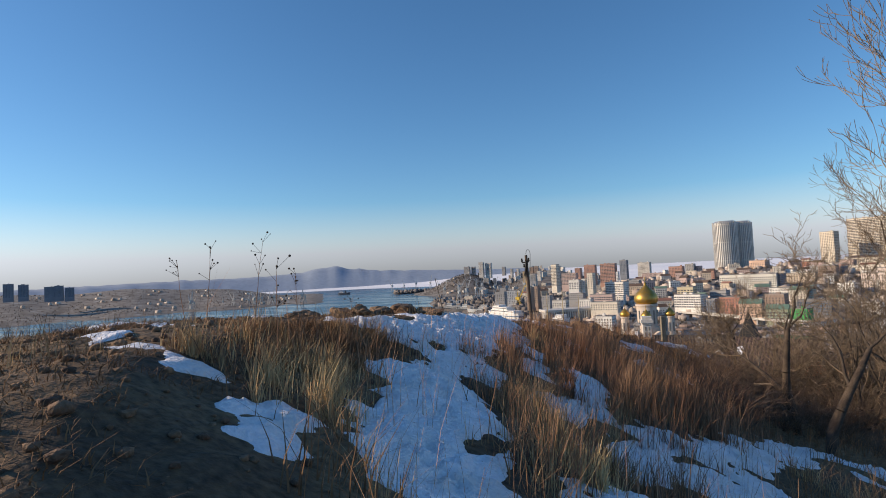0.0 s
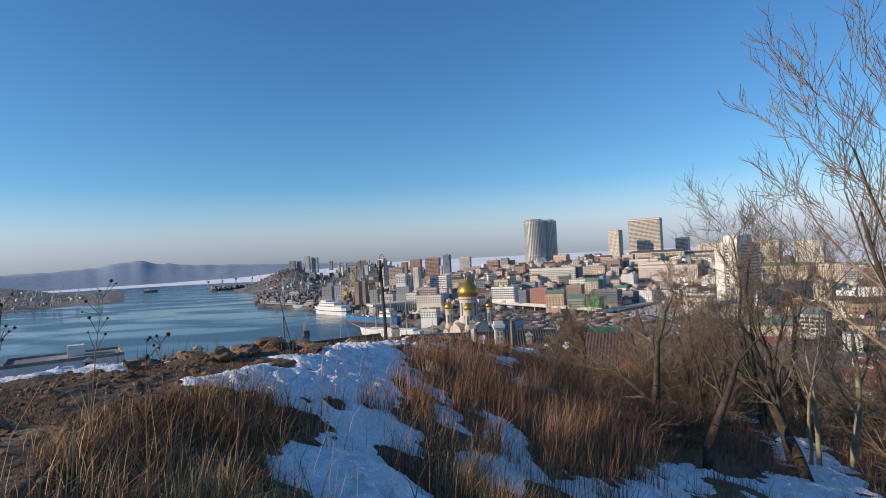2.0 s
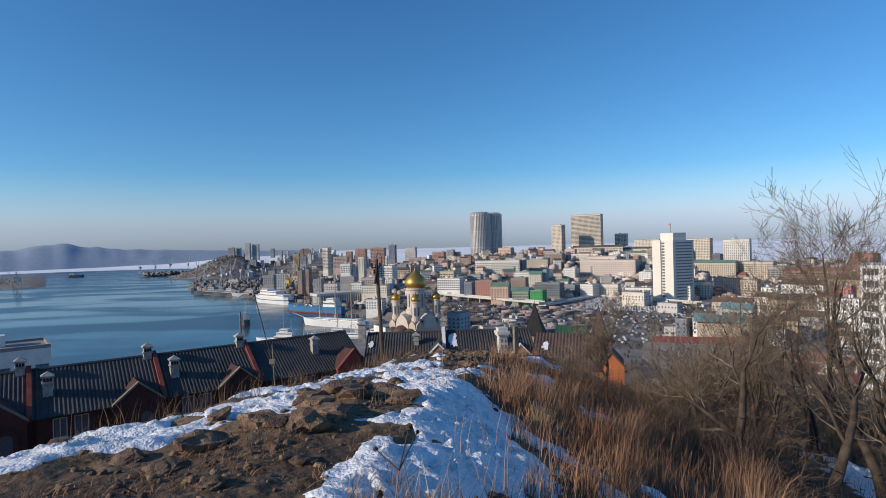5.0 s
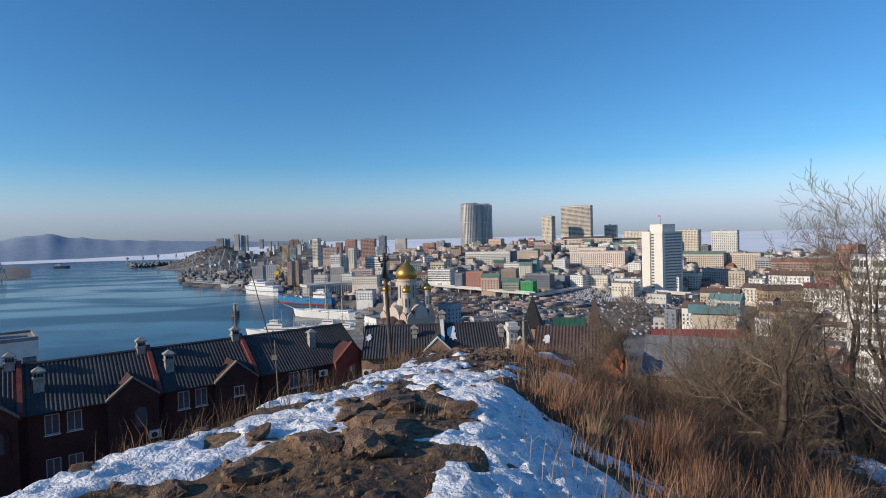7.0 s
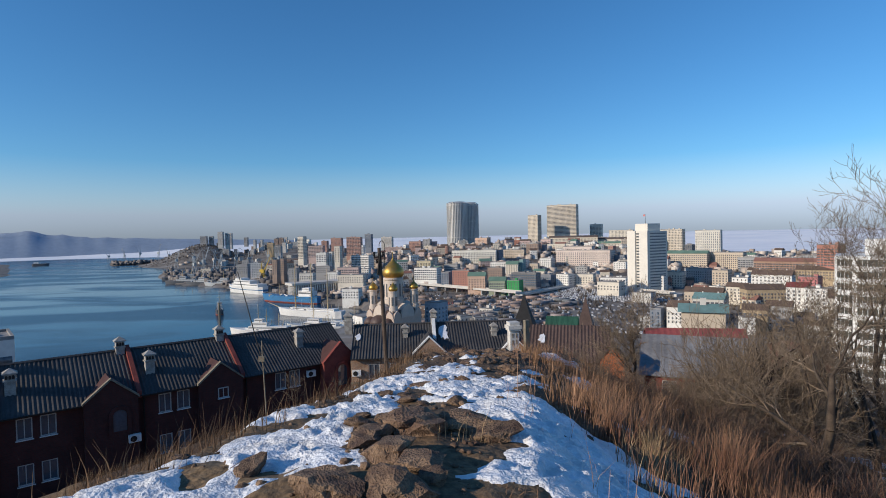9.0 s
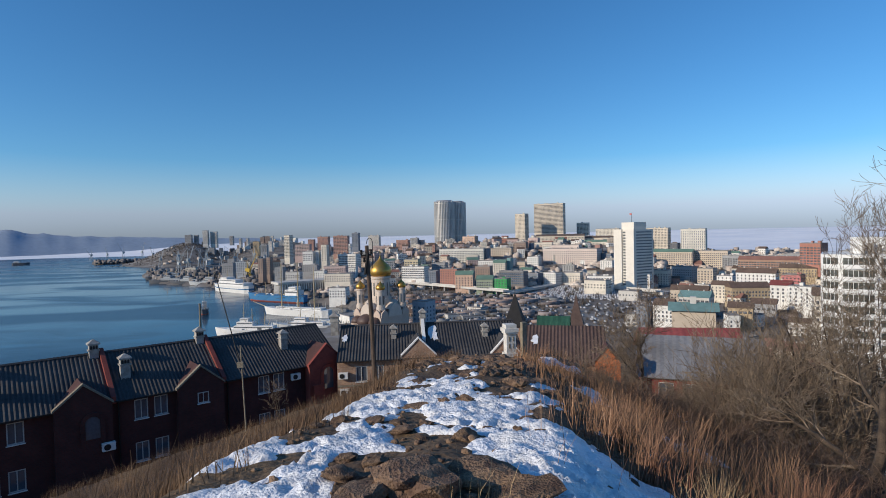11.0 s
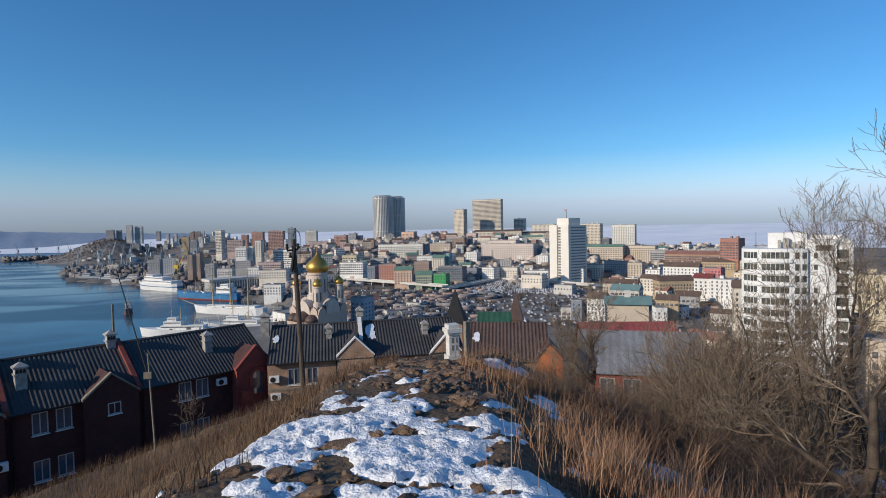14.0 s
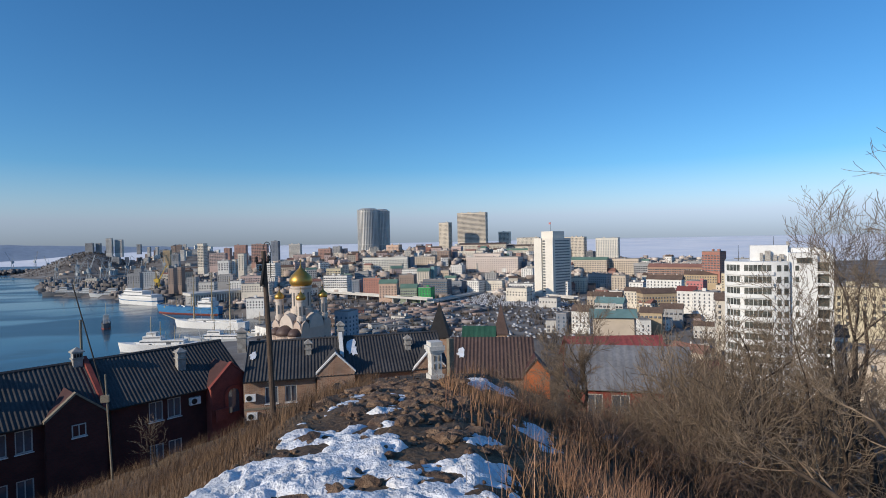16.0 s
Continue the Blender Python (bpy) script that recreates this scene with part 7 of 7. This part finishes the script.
tagged(new("clods", arr_mesh("clods", np.concatenate(cv), np.concatenate(cf), M_rock)), "loose brown clods and pebbles on the crest", "clods", kind="stuff")


# ---- bare trees and bushes ----
def grow(rng, segs, p, d, length, r, level, levels, spread, up, wander, kids, fine=0.005):
    n = 5 if level < 2 else 4
    step = length / n
    for k in range(n):
        r1 = r * (1 - 0.62 * (k + 1) / n) if level < levels else r * (1 - 0.9 * (k + 1) / n)
        ra = r * (1 - 0.62 * k / n) if level < levels else r * (1 - 0.9 * k / n)
        d = (d + Vector((rng.uniform(-1, 1), rng.uniform(-1, 1), rng.uniform(-0.6, 0.8))) * wander + Vector((0, 0, up))).normalized()
        q = p + d * step
        segs.append((p.copy(), q.copy(), max(ra, fine), max(r1, fine * 0.8), level))
        if level < levels and (k > 0 or level > 0):
            for _ in range(kids if k < n - 1 else kids + 1):
                if rng.random() < 0.78:
                    a = d.orthogonal().normalized()
                    a.rotate(Matrix.Rotation(rng.uniform(0, 2 * math.pi), 3, d))
                    e = (d + a * spread * rng.uniform(0.6, 1.3)).normalized()
                    grow(rng, segs, q, e, length * rng.uniform(0.42, 0.68), max(r1 * rng.uniform(0.5, 0.75), 0.0025), level + 1, levels, spread, up, wander, kids, fine)
        p = q


def tubes_mesh(name, segs, sides, material):
    if not segs:
        return None
    p, q = np.array([s[0][:] for s in segs]), np.array([s[1][:] for s in segs])
    r0, r1 = np.array([s[2] for s in segs]), np.array([s[3] for s in segs])
    w = q - p
    w /= np.linalg.norm(w, axis=1)[:, None] + 1e-9
    ref = np.where(np.abs(w[:, 2:3]) < 0.9, np.array([[0, 0, 1.0]]), np.array([[1.0, 0, 0]]))
    u = np.cross(w, ref)
    u /= np.linalg.norm(u, axis=1)[:, None]
    v = np.cross(w, u)
    rings = []
    for c, rad in ((p, r0), (q, r1)):
        for i in range(sides):
            a = 2 * np.pi * i / sides
            rings.append(c + (u * np.cos(a) + v * np.sin(a)) * rad[:, None])
    vs = np.stack(rings, 1).reshape(-1, 3)
    f = np.array([(i, (i + 1) % sides, sides + (i + 1) % sides, sides + i) for i in range(sides)])
    fs = (np.arange(len(segs))[:, None, None] * 2 * sides + f[None]).reshape(-1, 4)
    return arr_mesh(name, vs, fs, material)


def tree(x, y, h, r, seed, levels=4, spread=0.75, up=0.06, wander=0.16, kids=1, stems=1, lean=(0, 0), label="bare deciduous tree with a dark trunk and fine twigs", bark=None):
    rng = random.Random(seed)
    ob = root("bare_tree", pose(x, y, land(x, y) - 0.05), label, "tree", "bare trees")
    segs = []
    for s in range(stems):
        d = Vector((lean[0] + rng.uniform(-0.3, 0.3) * (stems > 1), lean[1] + rng.uniform(-0.3, 0.3) * (stems > 1), 1)).normalized()
        grow(rng, segs, Vector((0, 0, 0)), d, h * 0.62, r * (1 if s == 0 else 0.7), 0, levels, spread, up, wander, kids)
    thick = [s for s in segs if s[4] <= 1]
    thin = [s for s in segs if s[4] > 1]
    for nm, ss_, k, m in (("trunk", thick, 7, bark or M_bark), ("crown", thin, 3, M_twig)):
        me = tubes_mesh(nm, ss_, k, m)
        if me:
            o = new(nm, me)
            o.parent = ob
    return ob


tree(9.9, -12.6, 4.6, 0.15, 3, 5, 0.9, 0.03, 0.30, 1, label="gnarled bare tree with a crooked dark trunk")
tree(10.1, -15.2, 4.4, 0.14, 5, 5, 0.9, 0.03, 0.28, 1, label="gnarled bare tree with a crooked dark trunk")
tree(12.6, -14.6, 5.2, 0.15, 9, 5, 0.85, 0.04, 0.26, 1, label="gnarled bare tree with a crooked dark trunk")
tree(13.2, -12.8, 6.6, 0.14, 8, 5, 0.75, 0.06, 0.2, 1)
tree(14.3, -12.0, 6.2, 0.075, 13, 4, 0.6, 0.10, 0.12, 1, label="slim pale sapling with upswept twigs", bark=M_sapling)
tree(13.9, -12.3, 5.0, 0.06, 15, 4, 0.6, 0.10, 0.12, 1, label="slim pale sapling with upswept twigs", bark=M_sapling)
tree(10.9, -21.0, 7.4, 0.12, 12, 5, 0.6, 0.10, 0.14, 1, 2, label="slender bare tree with upswept reddish twigs")
tree(15.4, -11.6, 6.4, 0.12, 17, 5, 0.65, 0.08, 0.15, 1, bark=M_sapling)
tree(12.4, -9.2, 5.2, 0.10, 23, 5, 0.8, 0.05, 0.2, 1, 2)
tree(14.6, -8.6, 5.6, 0.10, 71, 5, 0.75, 0.05, 0.2, 1, 2)
tree(13.0, -6.4, 4.8, 0.13, 75, 5, 0.95, 0.03, 0.3, 1, label="gnarled bare tree with a crooked dark trunk")
tree(11.6, -4.5, 3.0, 0.07, 73, 4, 0.6, 0.08, 0.14, 1, 2)
tree(9.3, -3.4, 3.4, 0.08, 29, 4, 0.75, 0.06, 0.2, 2)
tree(17.2, -6.5, 7.6, 0.15, 37, 5, 0.7, 0.05, 0.2, 1, 1, (-0.22, 0.1))
tree(18.6, -8.4, 6.6, 0.12, 39, 5, 0.7, 0.07, 0.18, 1)
tree(14.0, -4.0, 4.2, 0.08, 41, 4, 0.8, 0.06, 0.2, 1, 2)
tree(-4.3, 2.6, 1.7, 0.03, 43, 3, 0.8, 0.04, 0.2, 1, 2, label="small bare sapling on the grassy bank")


def bush_master(seed, h, stems, kids):
    rng = random.Random(seed)
    segs = []
    for s in range(stems):
        a = rng.uniform(0, 2 * math.pi)
        t = rng.uniform(0.2, 1.0)
        d = Vector((math.cos(a) * t, math.sin(a) * t, 1)).normalized()
        grow(rng, segs, Vector((math.cos(a) * 0.15, math.sin(a) * 0.15, -0.1)), d, h * rng.uniform(0.5, 0.8), 0.028, 1, 3, 0.8, -0.015, 0.26, kids, 0.0062)
    return tubes_mesh("bush", segs, 3, M_twig)


BUSH = [bush_master(51, 2.6, 7, 2), bush_master(52, 2.2, 8, 2), bush_master(53, 3.0, 6, 2)]
THIN_BUSH = [bush_master(54, 2.6, 8, 1), bush_master(55, 2.3, 9, 1)]
br = random.Random(61)


def bush(x, y, s, far=False):
    o = new("bare_bush", THIN_BUSH[br.randrange(2)] if far else BUSH[br.randrange(3)])
    o.matrix_world = pose(x, y, land(x, y), 0, 0, br.uniform(0, 360)) @ Matrix.Diagonal((s, s, s * br.uniform(0.85, 1.15), 1))
    tagged(o, "dense leafless bush with tangled tan twigs", "bush", "bare bushes")


for k in range(32):
    y = br.uniform(-9.5, 6)
    x = crest(y)[0] + br.uniform(6.6, 15)
    s = br.uniform(0.8, 1.5) if x - crest(y)[0] > 8 else br.uniform(0.5, 0.9)
    d, az = math.hypot(x - 1.4, y + 19), math.degrees(math.atan2(x - 1.4, y + 19))
    if az < 37:   # lower growth in front of the cottages
        s = min(s, (87.2 - 0.27 * d - land(x, y)) / 2.4)
    if s > 0.3:
        bush(x, y, s)
for k in range(40):
    bush(br.uniform(18, 36), br.uniform(-12, 14), br.uniform(1.2, 2.0))
for x, y, s in ((9.6, -8.4, 0.8), (10.6, -7.2, 1.1), (7.6, -4.6, 0.6), (8.8, -0.8, 0.7), (-24, 44, 1.4), (-28, 43, 1.2), (-33, 40, 1.5), (-30, 47, 1.3)):
    bush(x, y, s)
# dark low brush on the near slope
M_brush = mat("dark_brush", (0.21, 0.14, 0.095), 0.9, vary=0.3, scale=1.2, bump=0, tint=(0.10, 0.06, 0.042), rand=0.5)
BRUSH = []
for me in THIN_BUSH:
    me = me.copy()
    me.materials[0] = M_brush
    BRUSH.append(me)
for k in range(46):
    y = br.uniform(-16.5, -3.5)
    x = crest(y)[0] + br.uniform(4.6, 9.5) + ip(y, [-16, -12, -6], [1.2, 0, -0.6])
    o = new("bare_bush", BRUSH[k % 2])
    q = br.uniform(0.32, 0.52)
    o.matrix_world = pose(x, y, land(x, y), 0, 0, br.uniform(0, 360)) @ Matrix.Diagonal((q * 1.3, q * 1.3, q, 1))
    tagged(o, "low dark brown brush on the shaded slope", "bush", "bare bushes")
# thickets on the hillside between the ridge and the town
for k in range(190):
    az, d = br.uniform(4, 46), br.uniform(60, 330)
    a = radians(az)
    bush(CX + d * math.sin(a), CY + d * math.cos(a), br.uniform(1.4, 3.0), True)
for k in range(60):
    az, d = br.uniform(-46, -8), br.uniform(110, 420)
    a = radians(az)
    bush(CX + d * math.sin(a), CY + d * math.cos(a), br.uniform(1.4, 2.6), True)

# bare woods on the headland, the far shore and between the houses
wr = np.random.RandomState(91)
wv = []
while len(wv) < 7500:
    pick = wr.rand()
    if pick < 0.16:
        az, d, s = wr.normal(-18.5, 3.0), wr.normal(2170, 110), wr.uniform(4, 6)
    elif pick < 0.36:
        az, d, s = wr.uniform(-66, -36), wr.uniform(1850, 2750), wr.uniform(3, 6)
    elif pick < 0.8:
        az, d, s = wr.uniform(-6, 44), wr.uniform(480, 1350), wr.uniform(3, 7)
    else:
        az, d, s = wr.uniform(2, 46), wr.uniform(150, 480), wr.uniform(2, 4.5)
    x, y = CX + d * math.sin(radians(az)), CY + d * math.cos(radians(az))
    z = land(x, y, False)
    if z > 3:
        wv.append((x, y, z, s))
wv = np.array(wv)
n = len(wv)
tris = []
for k in range(16):
    a, q = wr.uniform(0, 2 * np.pi, n), wr.uniform(0.1, 0.75, n)
    foot = wv[:, :3] + np.stack([np.cos(a) * q * 0.35, np.sin(a) * q * 0.35, 0.25 * wr.rand(n) - 0.1], 1) * wv[:, 3:]
    tip = wv[:, :3] + np.stack([np.cos(a) * q * 0.7, np.sin(a) * q * 0.7, wr.uniform(0.45, 1.0, n)], 1) * wv[:, 3:]
    side = np.stack([-np.sin(a + k), np.cos(a + k), np.zeros(n)], 1) * 0.055 * wv[:, 3:]
    tris.append(np.stack([foot - side, foot + side, tip], 1))
wt = np.concatenate(tris).reshape(-1, 3)
# brown lightened so that the colour carries some of the distance haze
M_wood = mat("far_woods", (0.17, 0.14, 0.118), 0.95, vary=0.3, scale=0.05, bump=0, rand=0.4)
tagged(new("bare_woods", arr_mesh("bare_woods", wt, np.arange(len(wt)).reshape(-1, 3), M_wood)), "brown leafless trees on hills and between the houses", "trees", kind="stuff")
